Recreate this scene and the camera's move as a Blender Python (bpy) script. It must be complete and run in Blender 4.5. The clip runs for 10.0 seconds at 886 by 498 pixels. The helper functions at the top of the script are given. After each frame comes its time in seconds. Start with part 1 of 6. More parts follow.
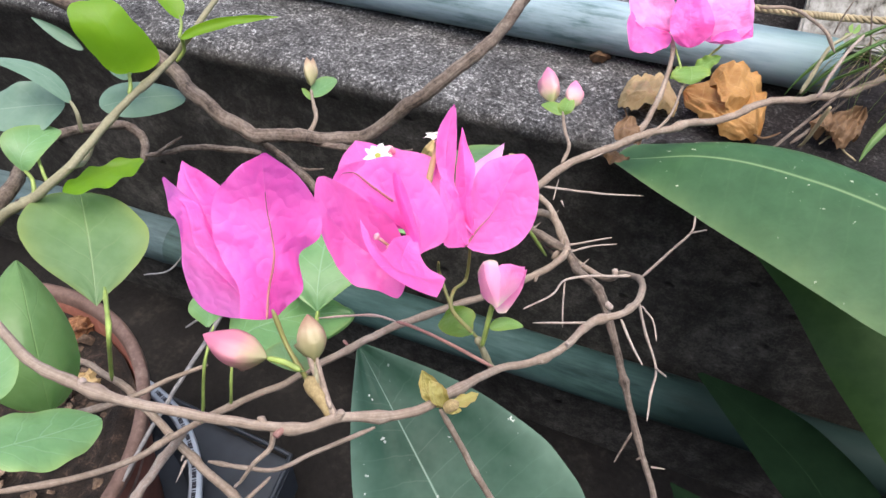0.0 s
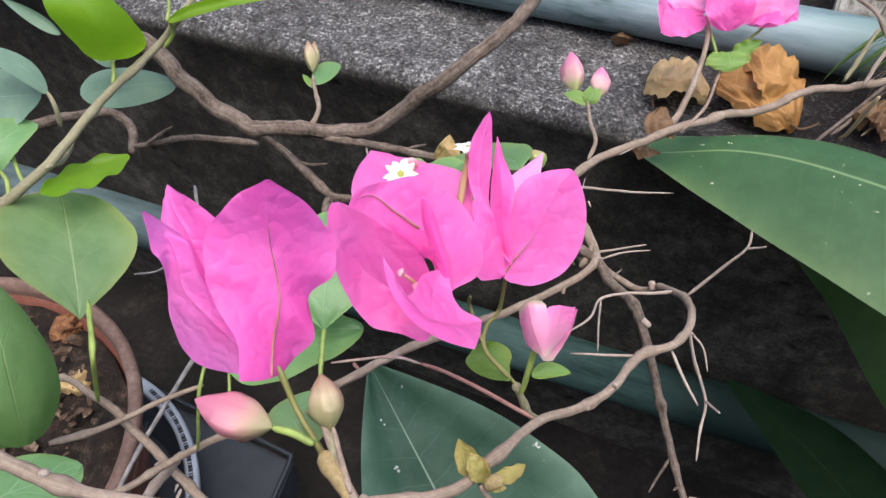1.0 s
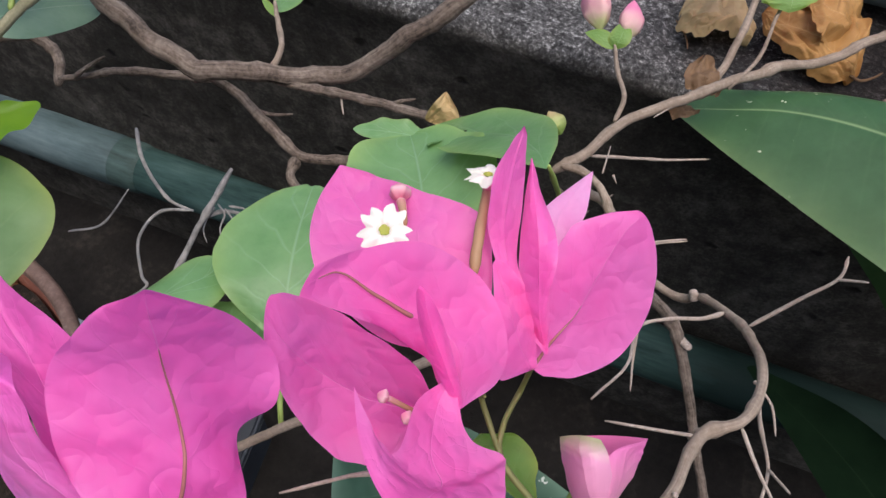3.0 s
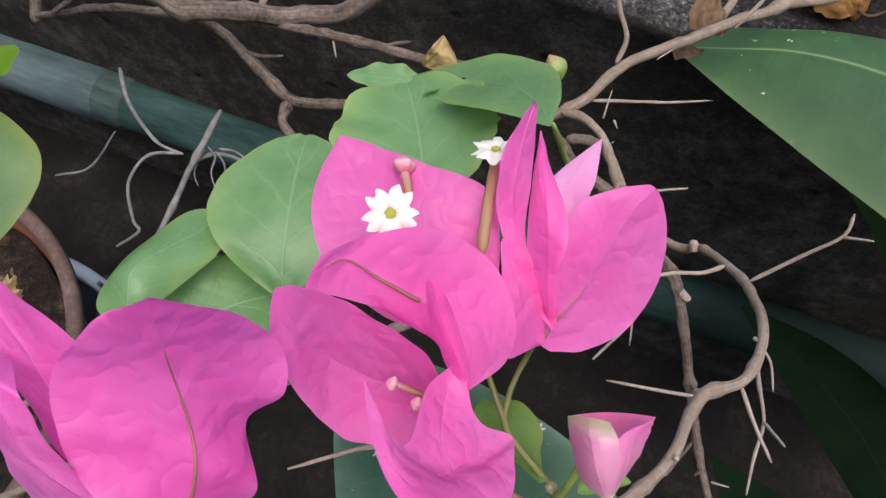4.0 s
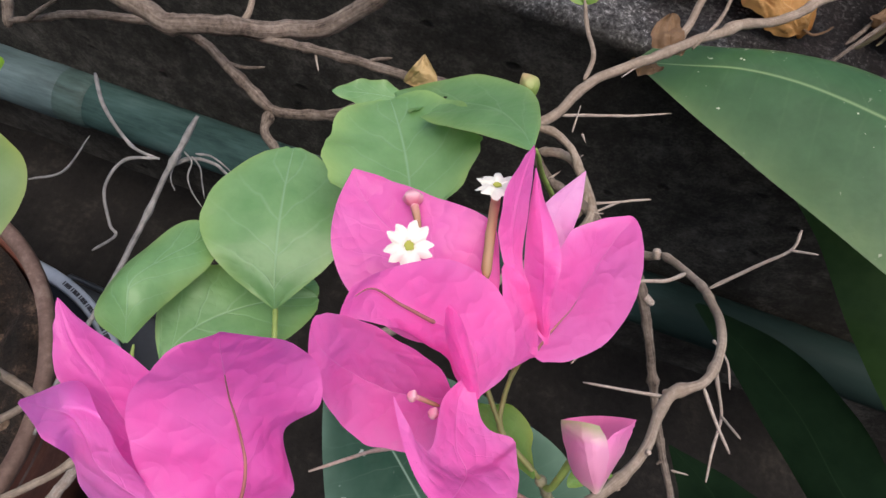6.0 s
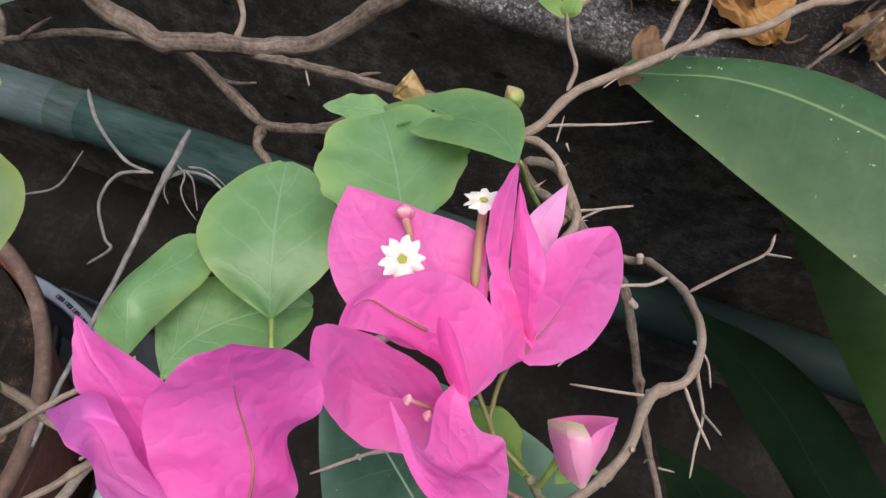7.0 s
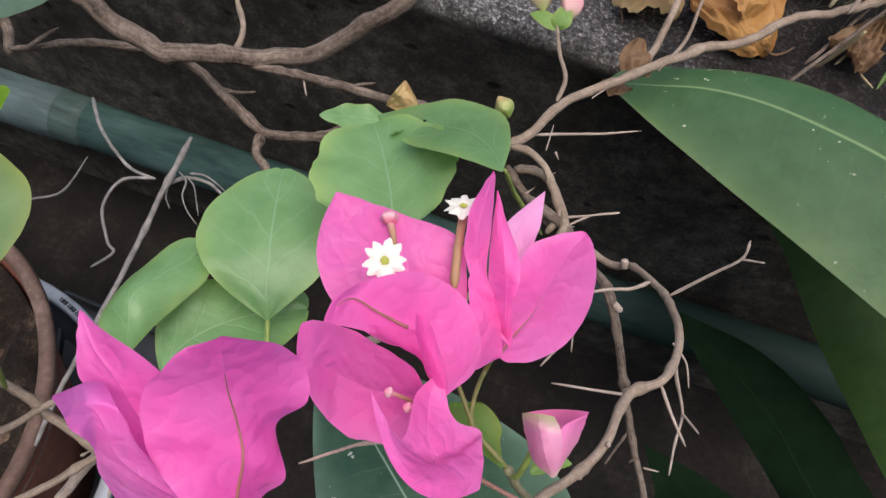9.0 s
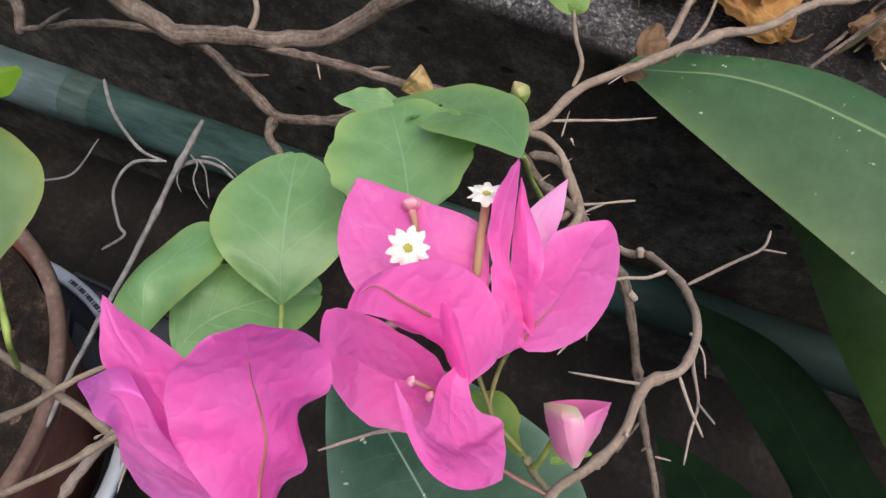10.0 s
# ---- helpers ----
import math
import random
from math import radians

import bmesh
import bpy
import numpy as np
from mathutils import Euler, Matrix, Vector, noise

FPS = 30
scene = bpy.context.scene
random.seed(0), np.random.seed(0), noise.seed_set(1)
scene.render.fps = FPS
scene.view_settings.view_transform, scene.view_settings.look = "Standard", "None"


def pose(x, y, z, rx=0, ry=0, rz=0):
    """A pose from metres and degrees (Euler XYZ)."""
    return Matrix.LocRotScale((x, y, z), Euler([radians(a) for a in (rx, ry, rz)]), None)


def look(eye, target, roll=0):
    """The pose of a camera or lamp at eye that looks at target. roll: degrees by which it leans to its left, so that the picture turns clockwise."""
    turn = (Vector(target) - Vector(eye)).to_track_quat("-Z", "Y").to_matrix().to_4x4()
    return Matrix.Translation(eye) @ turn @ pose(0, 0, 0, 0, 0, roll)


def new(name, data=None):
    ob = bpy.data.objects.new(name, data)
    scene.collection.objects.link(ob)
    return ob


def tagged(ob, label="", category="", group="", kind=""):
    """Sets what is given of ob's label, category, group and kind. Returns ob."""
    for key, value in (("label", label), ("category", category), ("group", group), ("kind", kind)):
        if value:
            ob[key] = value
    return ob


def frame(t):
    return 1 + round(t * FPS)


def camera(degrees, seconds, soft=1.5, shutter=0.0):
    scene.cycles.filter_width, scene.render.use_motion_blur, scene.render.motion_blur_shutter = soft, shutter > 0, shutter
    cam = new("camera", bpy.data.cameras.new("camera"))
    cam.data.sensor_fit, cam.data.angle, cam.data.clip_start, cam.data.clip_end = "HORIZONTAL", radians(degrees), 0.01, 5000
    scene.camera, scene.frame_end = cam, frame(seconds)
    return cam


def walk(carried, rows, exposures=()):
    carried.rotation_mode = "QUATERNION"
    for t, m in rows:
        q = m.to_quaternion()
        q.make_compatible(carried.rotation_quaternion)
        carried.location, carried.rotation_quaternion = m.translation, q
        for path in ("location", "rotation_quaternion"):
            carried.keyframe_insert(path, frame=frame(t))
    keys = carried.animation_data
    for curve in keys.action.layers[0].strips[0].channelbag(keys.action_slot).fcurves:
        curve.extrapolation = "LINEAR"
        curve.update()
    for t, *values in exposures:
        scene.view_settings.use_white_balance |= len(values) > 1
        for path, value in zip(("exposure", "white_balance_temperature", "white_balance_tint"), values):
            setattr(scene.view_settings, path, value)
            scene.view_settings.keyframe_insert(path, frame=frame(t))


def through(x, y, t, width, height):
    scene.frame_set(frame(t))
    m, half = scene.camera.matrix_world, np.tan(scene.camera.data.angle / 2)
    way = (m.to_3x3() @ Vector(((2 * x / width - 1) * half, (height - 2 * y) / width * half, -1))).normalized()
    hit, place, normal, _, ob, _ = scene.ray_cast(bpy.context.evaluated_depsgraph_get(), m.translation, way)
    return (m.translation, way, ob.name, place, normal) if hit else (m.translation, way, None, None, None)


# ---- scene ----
cam = camera(64.3, 10.0)
PATH = [
    (0, (0.1342, 0.0205, 0.6474), (-0.0102, 0.4140, 0.2180), 1.81),
    (0.5, (0.1225, 0.0302, 0.6417), (-0.0241, 0.4145, 0.2049), 1.79),
    (1, (0.1135, 0.0479, 0.6351), (-0.0218, 0.4275, 0.1906), 2.20),
    (1.5, (0.1051, 0.0605, 0.6282), (-0.0201, 0.4278, 0.1705), 3.09),
    (2, (0.1007, 0.0723, 0.6223), (-0.0138, 0.4322, 0.1560), 4.83),
    (2.5, (0.0922, 0.0916, 0.6100), (-0.0139, 0.4359, 0.1302), 5.69),
    (2.7, (0.0893, 0.0993, 0.6084), (-0.0118, 0.4384, 0.1239), 5.99),
    (4, (0.0805, 0.1152, 0.6102), (0.0138, 0.3952, 0.0838), 8.10),
    (4.5, (0.0761, 0.1123, 0.6145), (0.0358, 0.3925, 0.0855), 12.62),
    (5, (0.0742, 0.1156, 0.6168), (0.0373, 0.3898, 0.0844), 13.39),
    (5.5, (0.0714, 0.1128, 0.6205), (0.0381, 0.3926, 0.0908), 14.19),
    (7, (0.0704, 0.1075, 0.6329), (0.0492, 0.3999, 0.1094), 15.07),
    (7.5, (0.0727, 0.1054, 0.6353), (0.0514, 0.3965, 0.1111), 15.24),
    (8, (0.0754, 0.1048, 0.6377), (0.0540, 0.3980, 0.1146), 14.93),
    (8.5, (0.0737, 0.1031, 0.6396), (0.0516, 0.3979, 0.1175), 15.24),
    (9, (0.0752, 0.1037, 0.6410), (0.0501, 0.4002, 0.1200), 14.73),
    (9.5, (0.0714, 0.1039, 0.6403), (0.0430, 0.3902, 0.1137), 14.54),
    (10, (0.0714, 0.1039, 0.6392), (0.0467, 0.3887, 0.1117), 15.20),
]
EXPOSURES = [(0.0, 1.40, 6400, 10), (1.0, 1.13, 6400, 10), (2.0, 0.86, 6400, 10), (2.5, 0.70, 6400, 10), (4.5, 0.70, 6500, 10), (7.0, 0.74, 6650, 10), (10.0, 0.74, 6700, 10)]
walk(cam, [(t, look(eye, target, roll)) for t, eye, target, roll in PATH], EXPOSURES)

# ---- daylight: bright open shade under a hazy sky ----
world = bpy.data.worlds.new("sky")
scene.world = world
world.use_nodes = True
wn = world.node_tree
sky = wn.nodes.new("ShaderNodeTexSky")
sky.sky_type, sky.sun_disc = "NISHITA", False
sky.sun_elevation, sky.sun_rotation = radians(76), radians(150)
sky.air_density, sky.dust_density = 1.0, 4.0
wn.links.new(sky.outputs[0], wn.nodes["Background"].inputs[0])
wn.nodes["Background"].inputs[1].default_value = 0.15
sun = new("sun", bpy.data.lights.new("sun", "SUN"))
sun.data.energy, sun.data.angle, sun.data.color = 1.1, radians(50), (1.0, 0.96, 0.91)
sun.matrix_world = look((0.35, -0.60, 2.80), (0, 0, 0))


# ---- materials ----
class Nodes:
    """A small helper round one node material."""

    def __init__(self, name):
        self.mat = bpy.data.materials.new(name)
        self.mat.use_nodes = True
        self.tree = self.mat.node_tree
        self.bsdf = self.tree.nodes["Principled BSDF"]
        self.out = self.tree.nodes["Material Output"]

    def add(self, kind, **inputs):
        node = self.tree.nodes.new(kind)
        for key, value in inputs.items():
            self.set(node, key.replace("_", " "), value)
        return node

    def set(self, node, key, value):
        socket = node.inputs[key]
        if isinstance(value, bpy.types.NodeSocket):
            self.tree.links.new(value, socket)
        else:
            socket.default_value = value

    def math(self, op, a, b=0.0, c=0.0):
        node = self.tree.nodes.new("ShaderNodeMath")
        node.operation = op
        for i, value in enumerate((a, b, c)):
            if isinstance(value, bpy.types.NodeSocket):
                self.tree.links.new(value, node.inputs[i])
            else:
                node.inputs[i].default_value = value
        return node.outputs[0]

    def noise(self, scale, detail=4.0, rough=0.6, where=None, coords="Object"):
        if where is None:
            where = self.tree.nodes.new("ShaderNodeTexCoord").outputs[coords]
        node = self.add("ShaderNodeTexNoise", Vector=where, Scale=scale, Detail=detail, Roughness=rough)
        return node.outputs["Fac"]

    def ramp(self, value, stops):
        node = self.tree.nodes.new("ShaderNodeValToRGB")
        ramp = node.color_ramp
        while len(ramp.elements) < len(stops):
            ramp.elements.new(0.5)
        for element, (place, colour) in zip(ramp.elements, stops):
            element.position, element.color = place, (*colour, 1.0)
        self.tree.links.new(value, node.inputs[0])
        return node.outputs[0]

    def mix(self, factor, a, b):
        node = self.tree.nodes.new("ShaderNodeMix")
        node.data_type = "RGBA"
        for i, value in ((0, factor), (6, a), (7, b)):
            if isinstance(value, bpy.types.NodeSocket):
                self.tree.links.new(value, node.inputs[i])
            else:
                node.inputs[i].default_value = (*value, 1.0) if isinstance(value, tuple) else value
        return node.outputs[2]

    def bump(self, height, strength, distance):
        node = self.add("ShaderNodeBump", Height=height, Strength=strength, Distance=distance)
        self.set(self.bsdf, "Normal", node.outputs[0])
        return node.outputs[0]

    def sheet(self, colour, through, share, normal=None):
        """Let part of the light through a thin sheet such as a leaf."""
        node = self.add("ShaderNodeBsdfTranslucent", Color=through)
        if normal is not None:
            self.set(node, "Normal", normal)
        blend = self.add("ShaderNodeMixShader", Fac=share)
        self.tree.links.new(self.bsdf.outputs[0], blend.inputs[1])
        self.tree.links.new(node.outputs[0], blend.inputs[2])
        self.tree.links.new(blend.outputs[0], self.out.inputs[0])


def rough_matter(name, stops, scale, rough=0.9, relief=0.5, depth=0.002, fine=8.0, spread=0.35, streak=(1, 1, 1), grain=False):
    """Matter mottled at two scales: stone, soil, bark, dry leaves."""
    n = Nodes(name)
    place = n.add("ShaderNodeMapping", Vector=n.tree.nodes.new("ShaderNodeTexCoord").outputs["Object"], Scale=streak).outputs[0]
    big = n.noise(scale, 5, 0.6, place)
    small = n.noise(scale * fine, 4, 0.7, place)
    if grain:
        along = n.add("ShaderNodeMapping", Vector=n.tree.nodes.new("ShaderNodeUVMap").outputs[0], Scale=(9.0, 7.0, 1)).outputs[0]
        fibre = n.noise(1.0, 5, 0.65, along)
        big = n.math("ADD", n.math("MULTIPLY", fibre, 0.6), n.math("MULTIPLY", n.noise(90.0, 3, 0.6), 0.4))
    blend = n.math("ADD", n.math("MULTIPLY", big, 1 - spread), n.math("MULTIPLY", small, spread))
    n.set(n.bsdf, "Base Color", n.ramp(blend, stops))
    n.set(n.bsdf, "Roughness", rough)
    n.set(n.bsdf, "Specular IOR Level", 0.25)
    n.bump(blend, relief, depth)
    return n.mat


def leaf_matter(name, dark, light, vein, through, share=0.3, rough=0.45, ribs=6.0, slant=1.3, vein_width=0.035, crinkle=0.4, cells=9.0, edge=None, specks=None, relief=0.4, gloss=0.35, side_veins=0.6, folds=0.0, mottle=90.0, edge_reach=5.0):
    """A leaf or bract: mottled colour, a midrib and slanting side veins along its own length, fine cells."""
    n = Nodes(name)
    uv = n.tree.nodes.new("ShaderNodeUVMap").outputs[0]
    parts = n.add("ShaderNodeSeparateXYZ", Vector=uv)
    u, side = parts.outputs[0], n.math("ABSOLUTE", n.math("MULTIPLY_ADD", parts.outputs[1], 2.0, -1.0))
    tone = n.noise(mottle, 4, 0.6)
    colour = n.mix(n.ramp(tone, [(0.3, (0, 0, 0)), (0.7, (1, 1, 1))]), dark, light)
    wander = n.math("MULTIPLY", n.math("SUBTRACT", n.noise(4.0, 2, 0.5, uv), 0.5), 0.5)
    phase = n.math("ADD", n.math("SUBTRACT", n.math("MULTIPLY", u, ribs), n.math("MULTIPLY", n.math("POWER", side, 0.8), slant)), wander)
    off = n.math("ABSOLUTE", n.math("SUBTRACT", n.math("FRACT", phase), 0.5))
    fade = n.math("SUBTRACT", 1.0, n.math("MULTIPLY", side, 0.75))
    ribline = n.math("MULTIPLY", n.math("SUBTRACT", 1.0, n.math("MINIMUM", n.math("DIVIDE", off, vein_width * 2.2), 1.0)), n.math("MULTIPLY", fade, side_veins))
    midrib = n.math("SUBTRACT", 1.0, n.math("MINIMUM", n.math("DIVIDE", side, vein_width), 1.0))
    veins = n.math("MAXIMUM", midrib, ribline)
    colour = n.mix(n.math("MULTIPLY", veins, 0.7), colour, vein)
    if edge is not None:
        rim = n.math("MULTIPLY", n.math("POWER", side, edge_reach), n.noise(60.0, 2))
        colour = n.mix(rim, colour, edge)
    if specks is not None:
        spot = n.ramp(n.noise(260.0, 2, 0.5), [(0.70, (0, 0, 0)), (0.73, (1, 1, 1))])
        colour = n.mix(n.math("MULTIPLY", spot, n.ramp(n.noise(30.0, 2), [(0.5, (0, 0, 0)), (0.65, (1, 1, 1))])), colour, specks)
    n.set(n.bsdf, "Base Color", colour)
    n.set(n.bsdf, "Roughness", rough)
    n.set(n.bsdf, "Specular IOR Level", gloss)
    cell = n.add("ShaderNodeTexVoronoi", Vector=n.add("ShaderNodeMapping", Vector=uv, Scale=(cells * 1.6, cells, 1)).outputs[0], Scale=1.0)
    cell.feature = "SMOOTH_F1"
    height = n.math("SUBTRACT", n.math("MULTIPLY", cell.outputs["Distance"], 0.15 if folds else 0.6), n.math("MULTIPLY", veins, relief))
    if folds:
        crease = n.math("ABSOLUTE", n.math("SUBTRACT", n.noise(105.0, 1.5, 0.5), 0.5))
        pucker = n.math("ABSOLUTE", n.math("SUBTRACT", n.noise(230.0, 1.0, 0.4), 0.5))
        height = n.math("ADD", height, n.math("MULTIPLY", n.math("MULTIPLY_ADD", pucker, 0.7, crease), folds))
    normal = n.bump(height, crinkle, 0.0012)
    n.sheet(colour, through, share, normal)
    return n.mat


def plain_matter(name, colour, rough=0.5, vary=0.25, scale=60.0, specular=0.4, share=0.0):
    n = Nodes(name)
    tone = n.noise(scale, 4, 0.6)
    low, high = tuple(c * (1 - vary) for c in colour), tuple(min(1, c * (1 + vary)) for c in colour)
    tint = n.ramp(tone, [(0.3, low), (0.7, high)])
    n.set(n.bsdf, "Base Color", tint)
    n.set(n.bsdf, "Roughness", rough)
    n.set(n.bsdf, "Specular IOR Level", specular)
    n.bump(tone, 0.15, 0.001)
    if share:
        n.sheet(tint, tint, share)
    return n.mat


def bud_matter(name, stops, rough=0.5):
    """Colour that runs from the foot of a bud to its tip, with long faint veins."""
    n = Nodes(name)
    uv = n.tree.nodes.new("ShaderNodeUVMap").outputs[0]
    parts = n.add("ShaderNodeSeparateXYZ", Vector=uv)
    mottle = n.math("MULTIPLY", n.math("SUBTRACT", n.noise(120.0, 3), 0.5), 0.5)
    tint = n.ramp(n.math("ADD", parts.outputs[0], mottle), stops)
    n.set(n.bsdf, "Base Color", tint)
    n.set(n.bsdf, "Roughness", rough)
    wave = n.math("SINE", n.math("ADD", n.math("MULTIPLY", parts.outputs[1], 80.0), n.math("MULTIPLY", mottle, 20.0)))
    n.bump(n.math("ADD", wave, n.math("MULTIPLY", mottle, 8.0)), 0.06, 0.0003)
    n.sheet(tint, tint, 0.25)
    return n.mat


def concrete_matter():
    """Old damp concrete: a grey, gritty top and a near-black front."""
    n = Nodes("damp_concrete")
    place = n.tree.nodes.new("ShaderNodeTexCoord").outputs["Object"]
    grit = n.noise(420.0, 6, 0.8, place)
    stain = n.noise(16.0, 5, 0.6, place)
    blotch = n.noise(70.0, 5, 0.7, place)
    worn_mix = n.math("ADD", n.math("MULTIPLY", grit, 0.62), n.math("ADD", n.math("MULTIPLY", stain, 0.13), n.math("MULTIPLY", blotch, 0.25)))
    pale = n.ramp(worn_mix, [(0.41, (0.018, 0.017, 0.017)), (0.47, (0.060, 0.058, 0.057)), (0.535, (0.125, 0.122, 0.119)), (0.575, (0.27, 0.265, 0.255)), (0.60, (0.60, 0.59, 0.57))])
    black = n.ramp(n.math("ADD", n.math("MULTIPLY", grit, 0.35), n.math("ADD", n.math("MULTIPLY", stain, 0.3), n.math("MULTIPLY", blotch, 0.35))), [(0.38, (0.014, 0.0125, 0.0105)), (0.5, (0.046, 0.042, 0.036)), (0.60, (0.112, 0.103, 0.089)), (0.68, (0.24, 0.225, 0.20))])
    across = n.add("ShaderNodeSeparateXYZ", Vector=place).outputs[0]
    # Real damp towards +x; shade under plants is painted in with it.
    damp = n.ramp(n.math("ADD", n.math("MULTIPLY_ADD", across, 5.0, -0.22), n.math("MULTIPLY", n.math("SUBTRACT", blotch, 0.5), 1.6)), [(0.25, (0, 0, 0)), (0.75, (1, 1, 1))])
    pale = n.mix(n.math("MULTIPLY", damp, 0.95), pale, n.ramp(worn_mix, [(0.4, (0.010, 0.009, 0.009)), (0.52, (0.017, 0.0135, 0.013)), (0.66, (0.07, 0.06, 0.058))]))
    flake = n.ramp(n.noise(210.0, 8, 0.78, place), [(0.565, (0, 0, 0)), (0.585, (1, 1, 1))])
    patch = n.ramp(n.noise(24.0, 3, 0.6, place), [(0.42, (0, 0, 0)), (0.60, (1, 1, 1))])
    dry = n.math("SUBTRACT", 1.0, n.math("MULTIPLY", damp, 0.85))
    pale = n.mix(n.math("MULTIPLY", n.math("MULTIPLY", flake, patch), n.math("MULTIPLY", dry, 0.75)), pale, (0.44, 0.435, 0.42))
    pit = n.ramp(n.noise(260.0, 6, 0.75, place), [(0.40, (1, 1, 1)), (0.43, (0, 0, 0))])
    pale = n.mix(n.math("MULTIPLY", pit, 0.7), pale, (0.020, 0.019, 0.019))
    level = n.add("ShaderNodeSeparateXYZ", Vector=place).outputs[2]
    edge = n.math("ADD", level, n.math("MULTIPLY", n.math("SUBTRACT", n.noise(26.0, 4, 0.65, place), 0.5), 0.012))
    # Pale above the ledge edge, near-black below it, along a ragged line.
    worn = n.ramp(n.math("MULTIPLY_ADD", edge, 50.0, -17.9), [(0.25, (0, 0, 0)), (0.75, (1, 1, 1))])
    cells = n.add("ShaderNodeTexVoronoi", Vector=n.add("ShaderNodeMapping", Vector=place, Scale=(1.0, 1.0, 1.5)).outputs[0], Scale=34.0)
    spread = n.math("ADD", cells.outputs["Distance"], n.math("MULTIPLY", n.math("SUBTRACT", blotch, 0.5), 0.35))
    hole = n.math("MULTIPLY", n.ramp(spread, [(0.10, (1, 1, 1)), (0.19, (0, 0, 0))]), n.math("GREATER_THAN", n.add("ShaderNodeSeparateXYZ", Vector=cells.outputs["Color"]).outputs[0], 0.66))
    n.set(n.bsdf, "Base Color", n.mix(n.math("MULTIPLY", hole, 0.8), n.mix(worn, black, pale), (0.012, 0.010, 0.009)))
    n.set(n.bsdf, "Roughness", n.ramp(stain, [(0.3, (0.6, 0.6, 0.6)), (0.7, (0.92, 0.92, 0.92))]))
    n.set(n.bsdf, "Specular IOR Level", 0.1)
    n.bump(n.math("SUBTRACT", n.math("ADD", grit, n.math("MULTIPLY", stain, 0.6)), hole), 0.7, 0.003)
    return n.mat


def pipe_matter(name, stops, algae_shade_tint=(0.045, 0.09, 0.075), onset=0.16, until=0.3, gloss=0.25):
    """Sun-bleached blue-green plastic with grime lying along it, and algae or painted shade past onset."""
    n = Nodes(name)
    place = n.tree.nodes.new("ShaderNodeTexCoord").outputs["Object"]
    drawn = n.add("ShaderNodeMapping", Vector=place, Scale=(0.25, 1, 1)).outputs[0]
    grime = n.noise(38.0, 6, 0.65, drawn)
    scratch = n.noise(400.0, 3, 0.6, n.add("ShaderNodeMapping", Vector=place, Scale=(0.06, 1, 1)).outputs[0])
    tint = n.ramp(n.math("ADD", n.math("MULTIPLY", grime, 0.8), n.math("MULTIPLY", scratch, 0.2)), stops)
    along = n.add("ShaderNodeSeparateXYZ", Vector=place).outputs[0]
    algae_shade_reach = n.math("ADD", n.math("MULTIPLY_ADD", along, 9.0, -9.0 * onset), n.math("MULTIPLY", n.math("SUBTRACT", grime, 0.5), 2.2))
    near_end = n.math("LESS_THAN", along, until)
    tint = n.mix(n.math("MULTIPLY", n.ramp(algae_shade_reach, [(0.2, (0, 0, 0)), (0.8, (0.9, 0.9, 0.9))]), near_end), tint, algae_shade_tint)
    n.set(n.bsdf, "Base Color", tint)
    n.set(n.bsdf, "Roughness", n.ramp(grime, [(0.3, (0.7, 0.7, 0.7)), (0.7, (0.38, 0.38, 0.38))]))
    n.set(n.bsdf, "Specular IOR Level", gloss)
    n.bump(grime, 0.15, 0.001)
    return n.mat


concrete = concrete_matter()
board_matter = rough_matter("grey_weathered_board", [(0.38, (0.045, 0.04, 0.03)), (0.46, (0.16, 0.15, 0.13)), (0.62, (0.32, 0.31, 0.28))], 120.0, 0.9, 0.6, 0.001, 3.0, 0.35, (1.0, 1.0, 0.08))
bleached = pipe_matter("bleached_pipe", [(0.36, (0.065, 0.115, 0.115)), (0.45, (0.185, 0.255, 0.275)), (0.62, (0.30, 0.385, 0.415))], algae_shade_tint=(0.095, 0.165, 0.15), onset=0.165)
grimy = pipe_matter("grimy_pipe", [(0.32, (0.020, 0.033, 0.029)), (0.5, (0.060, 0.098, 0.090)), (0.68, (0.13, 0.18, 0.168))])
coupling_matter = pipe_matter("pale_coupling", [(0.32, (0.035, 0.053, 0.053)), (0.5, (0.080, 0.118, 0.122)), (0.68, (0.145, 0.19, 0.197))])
# Tint past x 0.12 paints in the broad leaf's shade along with grime.
teal = pipe_matter("teal_pipe", [(0.32, (0.017, 0.034, 0.031)), (0.5, (0.044, 0.084, 0.077)), (0.68, (0.085, 0.135, 0.126))], algae_shade_tint=(0.012, 0.022, 0.019), onset=0.12, until=9.0, gloss=0.06)
plaster = rough_matter("weathered_plaster", [(0.3, (0.16, 0.15, 0.14)), (0.7, (0.30, 0.29, 0.27))], 6.0)
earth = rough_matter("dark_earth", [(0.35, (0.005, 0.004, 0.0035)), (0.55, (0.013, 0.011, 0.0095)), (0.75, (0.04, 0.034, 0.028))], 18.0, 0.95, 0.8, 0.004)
soil_matter = rough_matter("potting_soil", [(0.38, (0.006, 0.0045, 0.0035)), (0.55, (0.022, 0.015, 0.011)), (0.70, (0.11, 0.072, 0.05))], 75.0, 0.95, 1.0, 0.004)
chip_matter = rough_matter("bark_chips", [(0.35, (0.022, 0.014, 0.009)), (0.52, (0.085, 0.055, 0.036)), (0.72, (0.30, 0.22, 0.155))], 50.0, 0.85)
terracotta = rough_matter("brown_plastic_pot", [(0.3, (0.085, 0.030, 0.020)), (0.55, (0.16, 0.058, 0.038)), (0.75, (0.26, 0.13, 0.095))], 25.0, 0.6, 0.2, 0.001)
